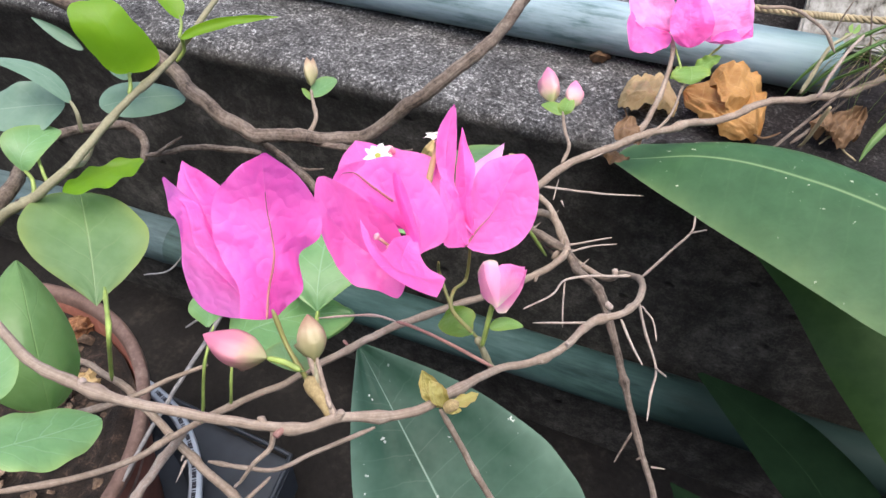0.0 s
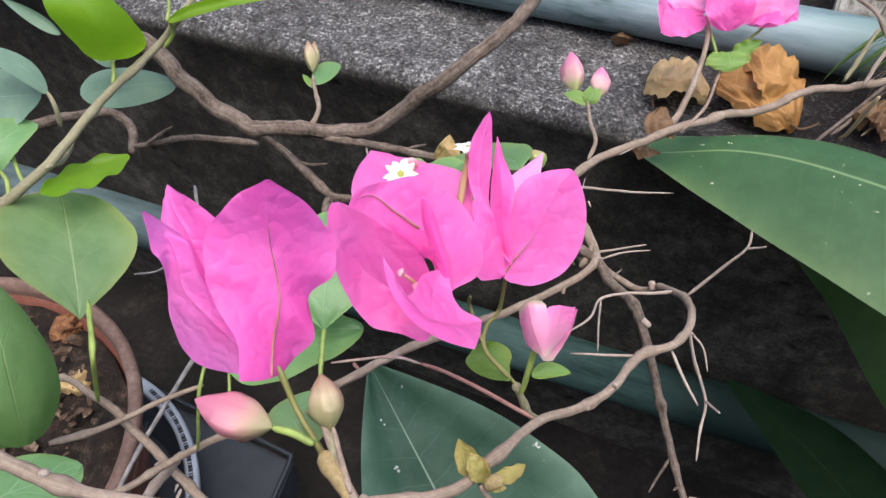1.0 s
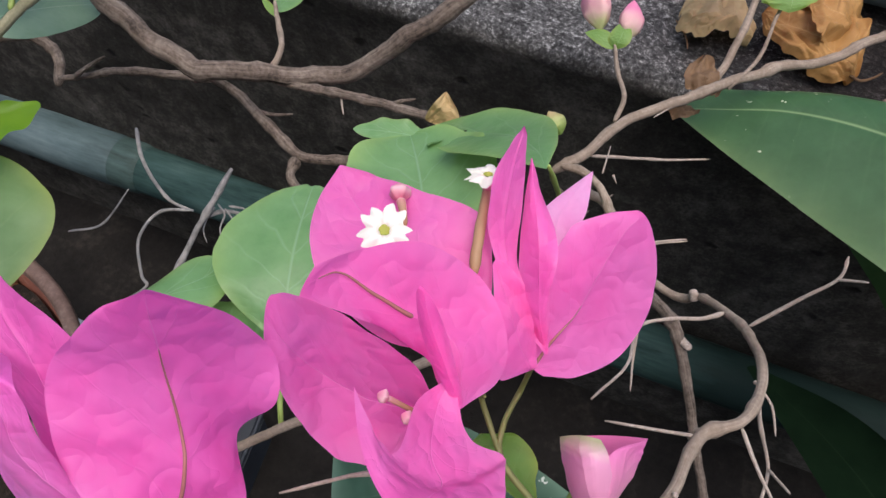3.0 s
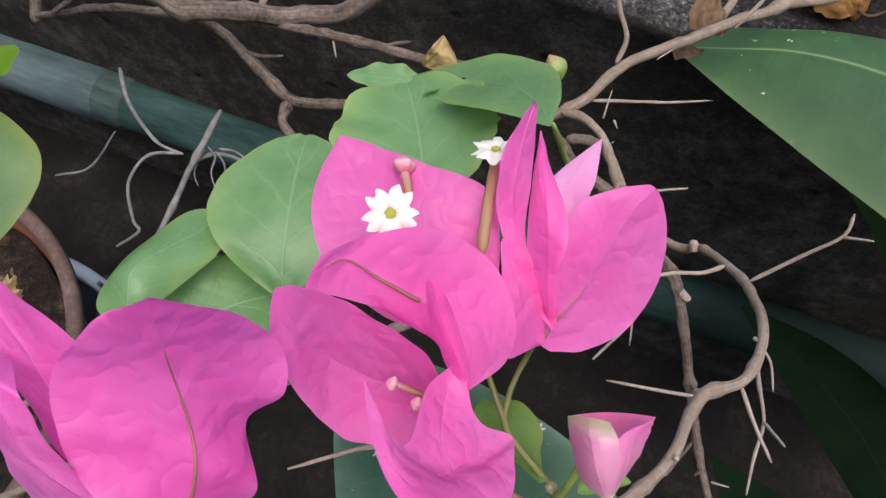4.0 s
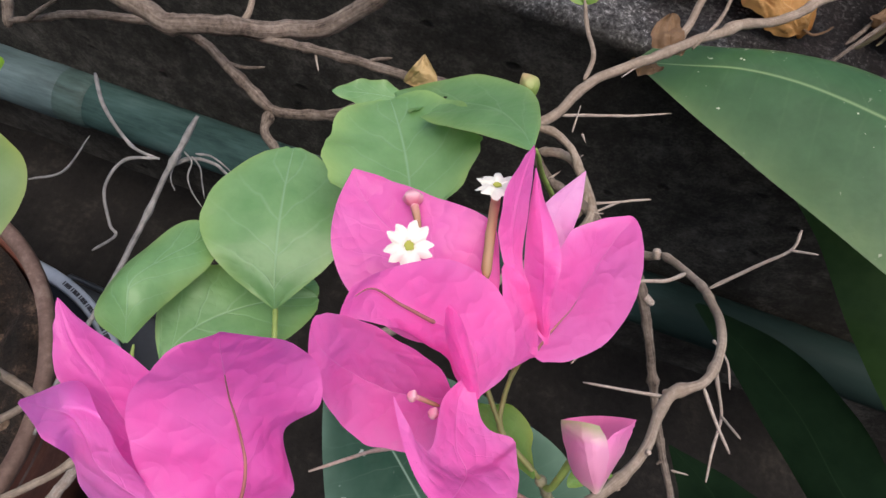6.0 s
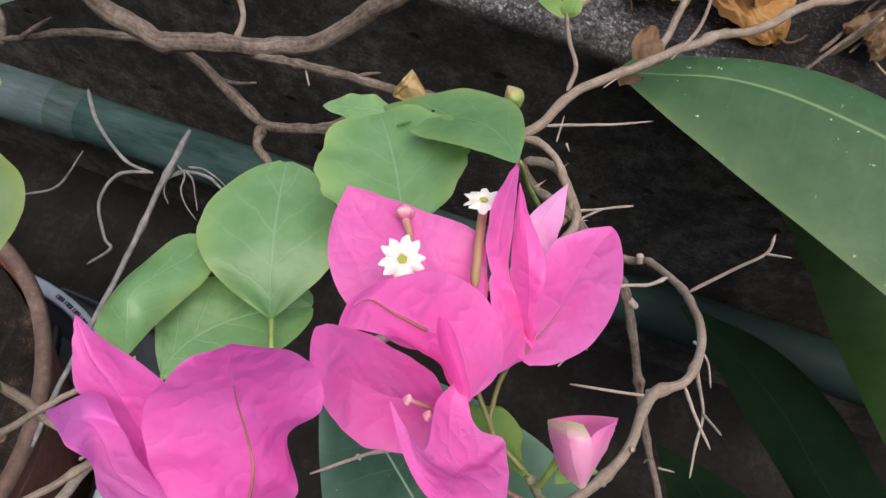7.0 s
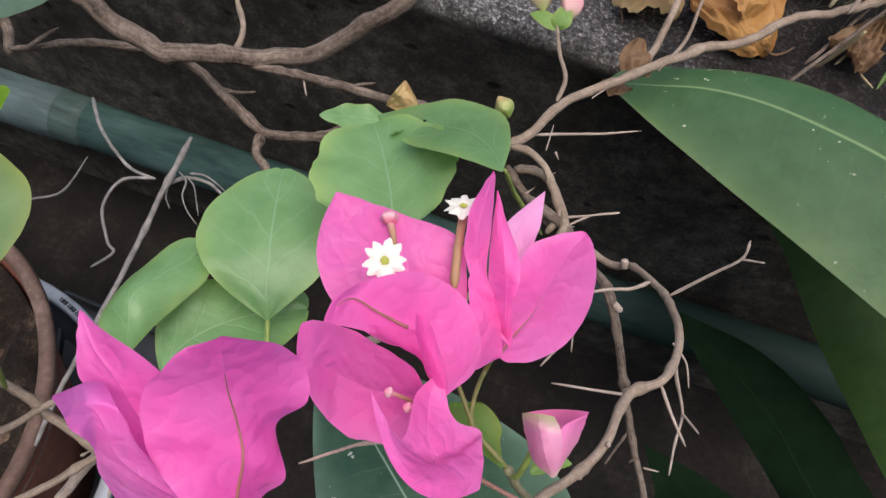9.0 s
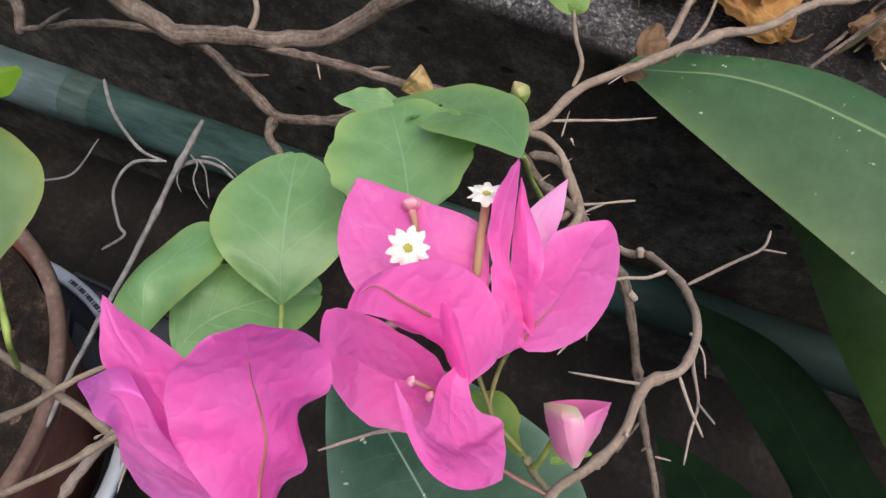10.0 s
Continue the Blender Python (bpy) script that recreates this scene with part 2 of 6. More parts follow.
rim_matter = rough_matter("scuffed_pot_rim", [(0.3, (0.075, 0.043, 0.033)), (0.55, (0.155, 0.098, 0.078)), (0.75, (0.28, 0.20, 0.165))], 30.0, 0.7, 0.3, 0.001)
bark = rough_matter("grey_brown_bark", [(0.34, (0.125, 0.092, 0.066)), (0.5, (0.230, 0.176, 0.134)), (0.66, (0.37, 0.305, 0.245))], 200.0, 0.75, 0.4, 0.0006, 3.0, 0.30, grain=True)
old_bark = rough_matter("dark_old_bark", [(0.38, (0.030, 0.022, 0.017)), (0.47, (0.112, 0.084, 0.066)), (0.56, (0.185, 0.146, 0.118)), (0.66, (0.31, 0.255, 0.21))], 160.0, 0.85, 1.0, 0.0012, 3.0, 0.30, grain=True)
red_bark = rough_matter("reddish_young_bark", [(0.3, (0.12, 0.055, 0.045)), (0.55, (0.24, 0.13, 0.11)), (0.75, (0.38, 0.26, 0.22))], 150.0, 0.7, 0.5, 0.0006, grain=True)
pale_bark = rough_matter("pale_dry_twig", [(0.3, (0.16, 0.12, 0.095)), (0.5, (0.34, 0.27, 0.225)), (0.7, (0.52, 0.46, 0.40))], 140.0, 0.8, 0.6, 0.0006, grain=True)
green_bark = rough_matter("green_grey_stem", [(0.3, (0.13, 0.118, 0.068)), (0.55, (0.26, 0.24, 0.15)), (0.75, (0.42, 0.40, 0.29))], 110.0, 0.7, 0.4, 0.0006, grain=True)
tan_bark = rough_matter("tan_knobbly_bark", [(0.3, (0.14, 0.10, 0.045)), (0.52, (0.28, 0.21, 0.10)), (0.74, (0.42, 0.34, 0.19))], 220.0, 0.75, 0.6, 0.0008, grain=True)
stalk_matter = plain_matter("green_stalk", (0.22, 0.29, 0.07), 0.5, 0.3, 150.0)
rib_matter = plain_matter("rusty_midrib", (0.30, 0.11, 0.10), 0.5)
dark_stalk = plain_matter("olive_stalk", (0.16, 0.16, 0.05), 0.5)
pink = leaf_matter("pink_bract", (0.95, 0.128, 0.505), (0.985, 0.208, 0.625), (0.98, 0.34, 0.70), (1.0, 0.15, 0.57, 1), 0.50, 0.46, 5.0, 1.6, 0.014, 0.42, 15.0, edge=(0.97, 0.30, 0.68), relief=-0.45, gloss=0.55, side_veins=0.24, folds=3.2)
magenta = leaf_matter("magenta_bract", (0.91, 0.110, 0.50), (0.965, 0.185, 0.62), (0.97, 0.32, 0.70), (0.98, 0.12, 0.56, 1), 0.50, 0.46, 5.0, 1.6, 0.014, 0.42, 15.0, edge=(0.90, 0.24, 0.64), relief=-0.45, gloss=0.55, side_veins=0.24, folds=3.2)
pale_pink = leaf_matter("pale_pink_bract", (0.96, 0.30, 0.69), (0.985, 0.47, 0.82), (0.98, 0.50, 0.82), (0.99, 0.32, 0.72, 1), 0.50, 0.46, 5.0, 1.6, 0.014, 0.42, 15.0, relief=-0.45, gloss=0.55, side_veins=0.24, folds=3.2)
lilac = leaf_matter("lilac_bract", (0.88, 0.17, 0.60), (0.95, 0.30, 0.76), (0.97, 0.46, 0.80), (0.96, 0.20, 0.66, 1), 0.50, 0.46, 5.0, 1.6, 0.014, 0.42, 15.0, relief=-0.45, gloss=0.55, side_veins=0.24, folds=3.2)
bud_pink = bud_matter("pink_bud", [(0.05, (0.40, 0.40, 0.20)), (0.25, (0.52, 0.35, 0.26)), (0.5, (0.58, 0.25, 0.29)), (0.95, (0.56, 0.16, 0.28))])
bud_rose = bud_matter("rose_bud", [(0.05, (0.60, 0.48, 0.40)), (0.24, (0.74, 0.31, 0.46)), (0.75, (0.76, 0.20, 0.46))])
bud_blush = bud_matter("cream_and_pink_bract", [(0.02, (0.70, 0.48, 0.44)), (0.2, (0.76, 0.31, 0.49)), (0.6, (0.74, 0.32, 0.50)), (0.82, (0.66, 0.50, 0.42)), (0.97, (0.50, 0.51, 0.27))])
bud_light = bud_matter("light_pink_bud", [(0.05, (0.46, 0.50, 0.22)), (0.3, (0.74, 0.48, 0.44)), (0.8, (0.78, 0.24, 0.42))])
bud_dusky = bud_matter("dusky_bud", [(0.15, (0.34, 0.33, 0.15)), (0.6, (0.50, 0.40, 0.25)), (0.95, (0.30, 0.17, 0.11))])
bud_green = bud_matter("green_bud", [(0.1, (0.22, 0.34, 0.07)), (0.6, (0.40, 0.42, 0.16)), (0.95, (0.50, 0.36, 0.18))])
tan_shoot = leaf_matter("tan_green_shoot", (0.26, 0.22, 0.06), (0.38, 0.34, 0.11), (0.45, 0.38, 0.18), (0.4, 0.38, 0.06, 1), 0.3, 0.5, edge=(0.32, 0.17, 0.07))
floret_tip = bud_matter("floret_tip", [(0.2, (0.62, 0.18, 0.26)), (0.6, (0.78, 0.48, 0.52)), (0.9, (0.75, 0.25, 0.38))])
tube_matter = bud_matter("floret_tube", [(0.05, (0.38, 0.23, 0.11)), (0.55, (0.46, 0.26, 0.16)), (0.85, (0.58, 0.27, 0.24)), (0.97, (0.80, 0.42, 0.50))])
white_petal = plain_matter("white_floret", (0.80, 0.80, 0.70), 0.5, 0.04, 60.0, 0.3, 0.25)
floret_eye = plain_matter("yellow_green_eye", (0.30, 0.32, 0.05), 0.6)
green = leaf_matter("green_leaf", (0.124, 0.262, 0.096), (0.186, 0.346, 0.142), (0.30, 0.46, 0.27), (0.20, 0.42, 0.09, 1), 0.28, 0.38, 4.6, 1.5, 0.028, 0.35, edge=(0.28, 0.38, 0.10), gloss=0.45, side_veins=0.6, folds=1.3)
lime = leaf_matter("yellow_green_leaf", (0.145, 0.275, 0.06), (0.21, 0.355, 0.095), (0.34, 0.50, 0.20), (0.32, 0.52, 0.05, 1), 0.33, 0.42, 4.6, 1.5, 0.028, 0.35, edge=(0.34, 0.38, 0.07), gloss=0.4, side_veins=0.30)
backlit = leaf_matter("bright_green_leaf", (0.14, 0.29, 0.015), (0.19, 0.355, 0.022), (0.22, 0.38, 0.035), (0.40, 0.66, 0.02, 1), 0.5, 0.4, 4.6, 1.5, 0.02, 0.2, side_veins=0.08)
greyish = leaf_matter("grey_green_leaf", (0.12, 0.20, 0.14), (0.17, 0.26, 0.19), (0.26, 0.36, 0.27), (0.16, 0.34, 0.12, 1), 0.22, 0.38, 4.6, 1.5, 0.028, 0.3, side_veins=0.2)
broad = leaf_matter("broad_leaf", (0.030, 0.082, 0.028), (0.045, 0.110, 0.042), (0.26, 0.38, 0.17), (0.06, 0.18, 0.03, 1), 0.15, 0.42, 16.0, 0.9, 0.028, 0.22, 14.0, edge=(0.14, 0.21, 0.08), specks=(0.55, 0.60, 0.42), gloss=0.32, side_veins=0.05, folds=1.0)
# Darker copies of the broad leaf; the shade they hang in is painted in.
broad_shaded = leaf_matter("shaded_broad_leaf", (0.019, 0.044, 0.010), (0.029, 0.061, 0.015), (0.06, 0.12, 0.045), (0.04, 0.13, 0.02, 1), 0.12, 0.5, 16.0, 0.9, 0.02, 0.22, 14.0, gloss=0.12, side_veins=0.12)
broad_deep_shade = leaf_matter("deep_shade_broad_leaf", (0.003, 0.008, 0.0035), (0.005, 0.0125, 0.0055), (0.012, 0.024, 0.011), (0.02, 0.07, 0.015, 1), 0.02, 0.8, 16.0, 0.9, 0.02, 0.25, 14.0, gloss=0.02, side_veins=0.12)
dusty = leaf_matter("dusty_broad_leaf", (0.010, 0.040, 0.021), (0.052, 0.104, 0.068), (0.30, 0.42, 0.31), (0.05, 0.15, 0.05, 1), 0.1, 0.34, 16.0, 0.9, 0.016, 0.3, 14.0, edge=(0.15, 0.23, 0.17), specks=(0.60, 0.64, 0.56), gloss=0.18, side_veins=0.12, mottle=34.0)
olive = leaf_matter("olive_green_leaf", (0.115, 0.205, 0.082), (0.165, 0.268, 0.116), (0.30, 0.38, 0.18), (0.22, 0.40, 0.05, 1), 0.28, 0.4, 4.2, 1.5, 0.026, 0.35, edge=(0.30, 0.34, 0.08), side_veins=0.3)
deep = leaf_matter("deep_green_leaf", (0.105, 0.200, 0.064), (0.150, 0.260, 0.092), (0.17, 0.27, 0.09), (0.16, 0.36, 0.03, 1), 0.3, 0.38, 4.2, 1.5, 0.026, 0.35, side_veins=0.3)
yellowing = leaf_matter("yellowing_leaf", (0.130, 0.268, 0.096), (0.188, 0.345, 0.140), (0.30, 0.46, 0.27), (0.22, 0.44, 0.08, 1), 0.28, 0.38, 4.6, 1.5, 0.026, 0.35, edge=(0.34, 0.47, 0.14), gloss=0.45, side_veins=0.5, folds=1.3, edge_reach=4.5)
yellow = leaf_matter("yellow_fallen_leaf", (0.60, 0.46, 0.03), (0.70, 0.56, 0.06), (0.6, 0.5, 0.1), (0.6, 0.5, 0.05, 1), 0.25, 0.5)
dry_tan = leaf_matter("tan_dry_leaf", (0.40, 0.27, 0.12), (0.58, 0.43, 0.22), (0.66, 0.48, 0.24), (0.6, 0.4, 0.15, 1), 0.2, 0.65, 7.0, 1.2, 0.03, 0.6, 14.0, folds=2.6)
dry_orange = leaf_matter("orange_brown_dry_leaf", (0.32, 0.155, 0.042), (0.45, 0.25, 0.085), (0.56, 0.34, 0.13), (0.5, 0.2, 0.03, 1), 0.15, 0.65, 7.0, 1.2, 0.03, 0.6, 14.0, folds=2.6)
dry_brown = leaf_matter("brown_dry_leaf", (0.11, 0.062, 0.030), (0.20, 0.120, 0.064), (0.24, 0.14, 0.075), (0.3, 0.15, 0.05, 1), 0.15, 0.65, 7.0, 1.2, 0.03, 0.6, 14.0, folds=2.6)
blade_leaf = leaf_matter("grass_blade", (0.07, 0.14, 0.035), (0.12, 0.20, 0.06), (0.24, 0.34, 0.14), (0.2, 0.4, 0.05, 1), 0.25, 0.45, 1.0, 0.0, 0.1, 0.1)
straw = plain_matter("dry_straw", (0.31, 0.25, 0.145), 0.7)
blade_matter = plain_matter("grass_green", (0.16, 0.24, 0.07), 0.5, 0.3, 40.0, 0.4, 0.2)
grey_cord = plain_matter("grey_cord", (0.22, 0.205, 0.195), 0.7, 0.45, 160.0)
white_plastic = plain_matter("white_plastic", (0.40, 0.44, 0.50), 0.4, 0.15, 40.0)
slate_plastic = plain_matter("slate_plastic", (0.024, 0.029, 0.037), 0.5, 0.3, 30.0)
ink = plain_matter("dark_print", (0.03, 0.03, 0.04), 0.6)


# ---- builders ----
def mesh_part(name, verts, faces, material, parent=None, label="", uvs=None, smooth=True):
    """One mesh object from points and faces; under a parent when one is given."""
    me = bpy.data.meshes.new(name)
    me.from_pydata([tuple(v) for v in verts], [], faces)
    me.materials.append(material)
    if uvs is not None:
        layer = me.uv_layers.new(name="UVMap")
        for loop in me.loops:
            layer.data[loop.index].uv = uvs[loop.vertex_index]
    if smooth:
        me.polygons.foreach_set("use_smooth", [True] * len(me.polygons))
    me.update()
    ob = new(name, me)
    if parent is not None:
        ob.parent = parent
    if label:
        tagged(ob, label)
    return ob


def thing(name, label, category, group="", kind=""):
    return tagged(new(name), label, category, group, kind)


def spline(points, steps=6):
    """A smooth line through the points, and how far along each place lies (0 to 1)."""
    pts = [Vector(p) for p in points]
    if len(pts) == 2:
        pts = [pts[0], pts[0].lerp(pts[1], 0.5), pts[1]]
    ext = [2 * pts[0] - pts[1], *pts, 2 * pts[-1] - pts[-2]]
    line = []
    for i in range(1, len(ext) - 2):
        a, b, c, d = ext[i - 1:i + 3]
        for k in range(steps):
            s = k / steps
            line.append(0.5 * (2 * b + (c - a) * s + (2 * a - 5 * b + 4 * c - d) * s * s + (3 * b - a - 3 * c + d) * s ** 3))
    line.append(pts[-1])
    return line


def tube_geometry(points, r0, r1, sides=10, steps=9, lumps=0.12, wave=260.0, knots=()):
    line = spline(points, steps)
    n = len(line)
    sway = 0.5 * (r0 + r1) * min(lumps, 0.16) * 3
    line = [p + (noise.noise_vector(p * 70) + 0.4 * noise.noise_vector(p * 260)) * sway * min(1, 6 * i / n, 6 * (n - 1 - i) / n) for i, p in enumerate(line)]
    chance = random.Random(round(1e4 * (points[0][0] + points[-1][1])))
    far = sum((line[i + 1] - line[i]).length for i in range(n - 1))
    knots = list(knots) + [(chance.random(), chance.uniform(0.08, 0.32) * min(1.0, 0.0022 / r0)) for _ in range(int(far / 0.024))] if lumps > 0.1 else knots
    verts, faces, uvs = [], [], []
    side = None
    for i, p in enumerate(line):
        ahead = (line[min(i + 1, n - 1)] - line[max(i - 1, 0)]).normalized()
        if side is None:
            side = ahead.orthogonal().normalized()
        side = (side - ahead * side.dot(ahead)).normalized()
        other = ahead.cross(side)
        s = i / (n - 1)
        r = r0 + (r1 - r0) * s
        for place, gain in knots:
            r *= 1 + gain * math.exp(-((s - place) * far / 0.0022) ** 2)
        r *= 0.55 + 0.45 * min(1.0, i / 2, (n - 1 - i) / 2)
        for k in range(sides):
            a = 2 * math.pi * k / sides
            way = side * math.cos(a) + other * math.sin(a)
            verts.append(p + way * r * (1 + 0.55 * lumps * noise.noise((p + way * r) * wave)))
            uvs.append((s, 1 - abs(2 * k / sides - 1)))
    for i in range(n - 1):
        for k in range(sides):
            a, b = i * sides + k, i * sides + (k + 1) % sides
            faces.append((a, b, b + sides, a + sides))
    verts += [line[0], line[-1]]
    uvs += [(0, 0), (1, 0)]
    for k in range(sides):
        faces.append(((k + 1) % sides, k, len(verts) - 2))
        faces.append(((n - 1) * sides + k, (n - 1) * sides + (k + 1) % sides, len(verts) - 1))
    return verts, faces, uvs


def tube(name, points, r0, r1, material, parent=None, label="", **more):
    verts, faces, uvs = tube_geometry(points, r0, r1, **more)
    return mesh_part(name, verts, faces, material, parent, label, uvs)


def width_law(u, peak, blunt, foot=0.55):
    """How wide a leaf is along its length: 1 at its widest place; low powers make round ends."""
    if u < peak:
        return math.sin(0.5 * math.pi * u / peak) ** foot
    return max(0.0, math.cos(0.5 * math.pi * (u - peak) / (1 - peak))) ** blunt


def blade(name, base, mid, tip, left, right, material, parent=None, label="", peak=0.42, blunt=0.75, wavy=0.0, waves=3.0, crumple=0.0, crease=0.0, seed=0.0, nu=28, nv=18, point=0.0, foot=0.55, blunt_left=0.0, jag=0.025, fray=0.35, ridge=0.0):
    """A leaf or bract: its midrib runs base, mid, tip; left and right are its edges where it is widest."""
    base, mid, tip, left, right = (Vector(p) for p in (base, mid, tip, left, right))
    ctrl = 2 * mid - 0.5 * (base + tip)

    def rib(u):
        return base * (1 - u) ** 2 + ctrl * 2 * u * (1 - u) + tip * u * u

    centre = rib(peak)
    axis = (tip - base).normalized()
    across = right - left
    across = (across - axis * across.dot(axis)).normalized()
    out = axis.cross(across)
    arms = []
    for edge in (left, right):
        arm = edge - centre
        arm -= axis * arm.dot(axis)
        arms.append((across * arm.dot(across), out * arm.dot(out)))
    verts, faces, uvs = [], [], []
    length = (tip - base).length
    for i in range(nu + 1):
        u = i / nu
        us = 0.004 + 0.992 * u
        c = rib(us)
        w = w_right = width_law(us, peak, blunt, foot)
        w_left = width_law(us, peak, blunt_left, foot) if blunt_left else w
        if point and us > 1 - point:
            w_left *= 1 - 0.35 * math.sin(math.pi * (us - 1 + point) / point)
            w_right *= 1 - 0.35 * math.sin(math.pi * (us - 1 + point) / point)
        for j in range(nv + 1):
            v = 2 * j / nv - 1
            lateral, rise = arms[0] if v < 0 else arms[1]
            w = (w_left if v < 0 else w_right) * (1 + jag * noise.noise(Vector((us * 11 + seed * 9, 1.0 if v < 0 else 4.0, seed))))
            p = c + w * (lateral * abs(v) + rise * (crease * abs(v) + (1 - crease) * v * v))
            ripple = wavy * length * v * v * math.sin(2 * math.pi * (waves * us + seed + (0.37 if v < 0 else 0)))
            rough = crumple * length * noise.noise(Vector((us * 3.1 + seed * 7.7, v * 1.9 + seed, seed * 3.3)))
            fine = crumple * length * fray * noise.noise(Vector((us * 9.0 + seed * 5.1, v * 5.0, seed)))
            if ridge:
                q = Vector((us * 1.9 + seed * 4.7, v * 1.4 - us * 1.1, seed * 1.9))
                rough += ridge * length * (abs(noise.noise(q)) + 0.3 * abs(noise.noise(q * 2.7)) - 0.2)
            verts.append(p + out * (ripple * min(1, w * 1.5) + rough + fine))
            uvs.append((us, 0.5 + 0.5 * v))
    for i in range(nu):
        for j in range(nv):
            a = i * (nv + 1) + j
            faces.append((a, a + 1, a + nv + 2, a + nv + 1))
    return mesh_part(name, verts, faces, material, parent, label, uvs)


def petal(name, base, mid, tip, l1, l2, r1, r2, material, parent=None, label="", foot=0.5, end=0.6, crease=0.4, wavy=0.01, waves=3.0, crumple=0.02, seed=0.0, nu=46, nv=32, vein=0.0):
    """A bract with a free outline: its midrib runs base, mid, tip; l1, l2 and r1, r2 lie on its edges at one and two thirds."""
    base, mid, tip = (Vector(p) for p in (base, mid, tip))
    ctrl = 2 * mid - 0.5 * (base + tip)

    def rib(u):
        return base * (1 - u) ** 2 + ctrl * 2 * u * (1 - u) + tip * u * u

    def swell(u):
        return u ** foot * (1 - u) ** end

    arms = [(Vector(a) - rib(1 / 3), Vector(b) - rib(2 / 3)) for a, b in ((l1, l2), (r1, r2))]
    across = (arms[1][0] + arms[1][1] - arms[0][0] - arms[0][1]).normalized()
    out = (tip - base).normalized().cross(across).normalized()
    length = (tip - base).length
    verts, faces, uvs = [], [], []
    for i in range(nu + 1):
        u = 0.003 + 0.994 * i / nu
        s = min(1.0, max(0.0, (u - 0.2) / 0.6))
        s = s * s * (3 - 2 * s)
        for j in range(nv + 1):
            v = 2 * j / nv - 1
            a, b = arms[0] if v < 0 else arms[1]
            arm = a * (swell(u) / swell(1 / 3)) * (1 - s) + b * (swell(u) / swell(2 / 3)) * s
            rise = out * arm.dot(out)
            flat = (arm - rise) * (1 + 0.05 * noise.noise(Vector((u * 7.0 + seed * 3.0, 2.0 if v < 0 else 6.0, seed))))
            p = rib(u) + flat * abs(v) + rise * (crease * abs(v) + (1 - crease) * v * v)
            ripple = wavy * v * v * math.sin(2 * math.pi * (waves * u + seed + (0.37 if v < 0 else 0.0)))
            x = v * flat.length / length * 2.0
            rough = crumple * 1.3 * noise.noise(Vector((u * 2.8 + seed * 7.7, x * 1.9 + seed, seed * 3.3)))
            fold = noise.noise(Vector((u * 6.0 - abs(x) * 2.4 + seed * 5.1, x * 2.0, seed)))
            fine = crumple * (0.75 * abs(fold) + 0.2 * noise.noise(Vector((u * 14.0 - abs(x) * 4.0, x * 6.0, seed))))
            rough, fine = rough * min(1.0, 5 * (1 - u)), fine * min(1.0, 5 * (1 - u), 5 * u)
            verts.append(p + out * length * (ripple * min(1.0, 8 * u * (1 - u)) + rough + fine))
            uvs.append((u, 0.5 + 0.5 * v))
    for i in range(nu):
        for j in range(nv):
            a = i * (nv + 1) + j
            faces.append((a, a + 1, a + nv + 2, a + nv + 1))
    if vein:
        tube("midrib", [verts[round(vein * nu * k / 9) * (nv + 1) + nv // 2] for k in range(10)], 0.00055, 0.0001, rib_matter, parent, "rusty olive midrib", lumps=0.05)
    return mesh_part(name, verts, faces, material, parent, label, uvs)


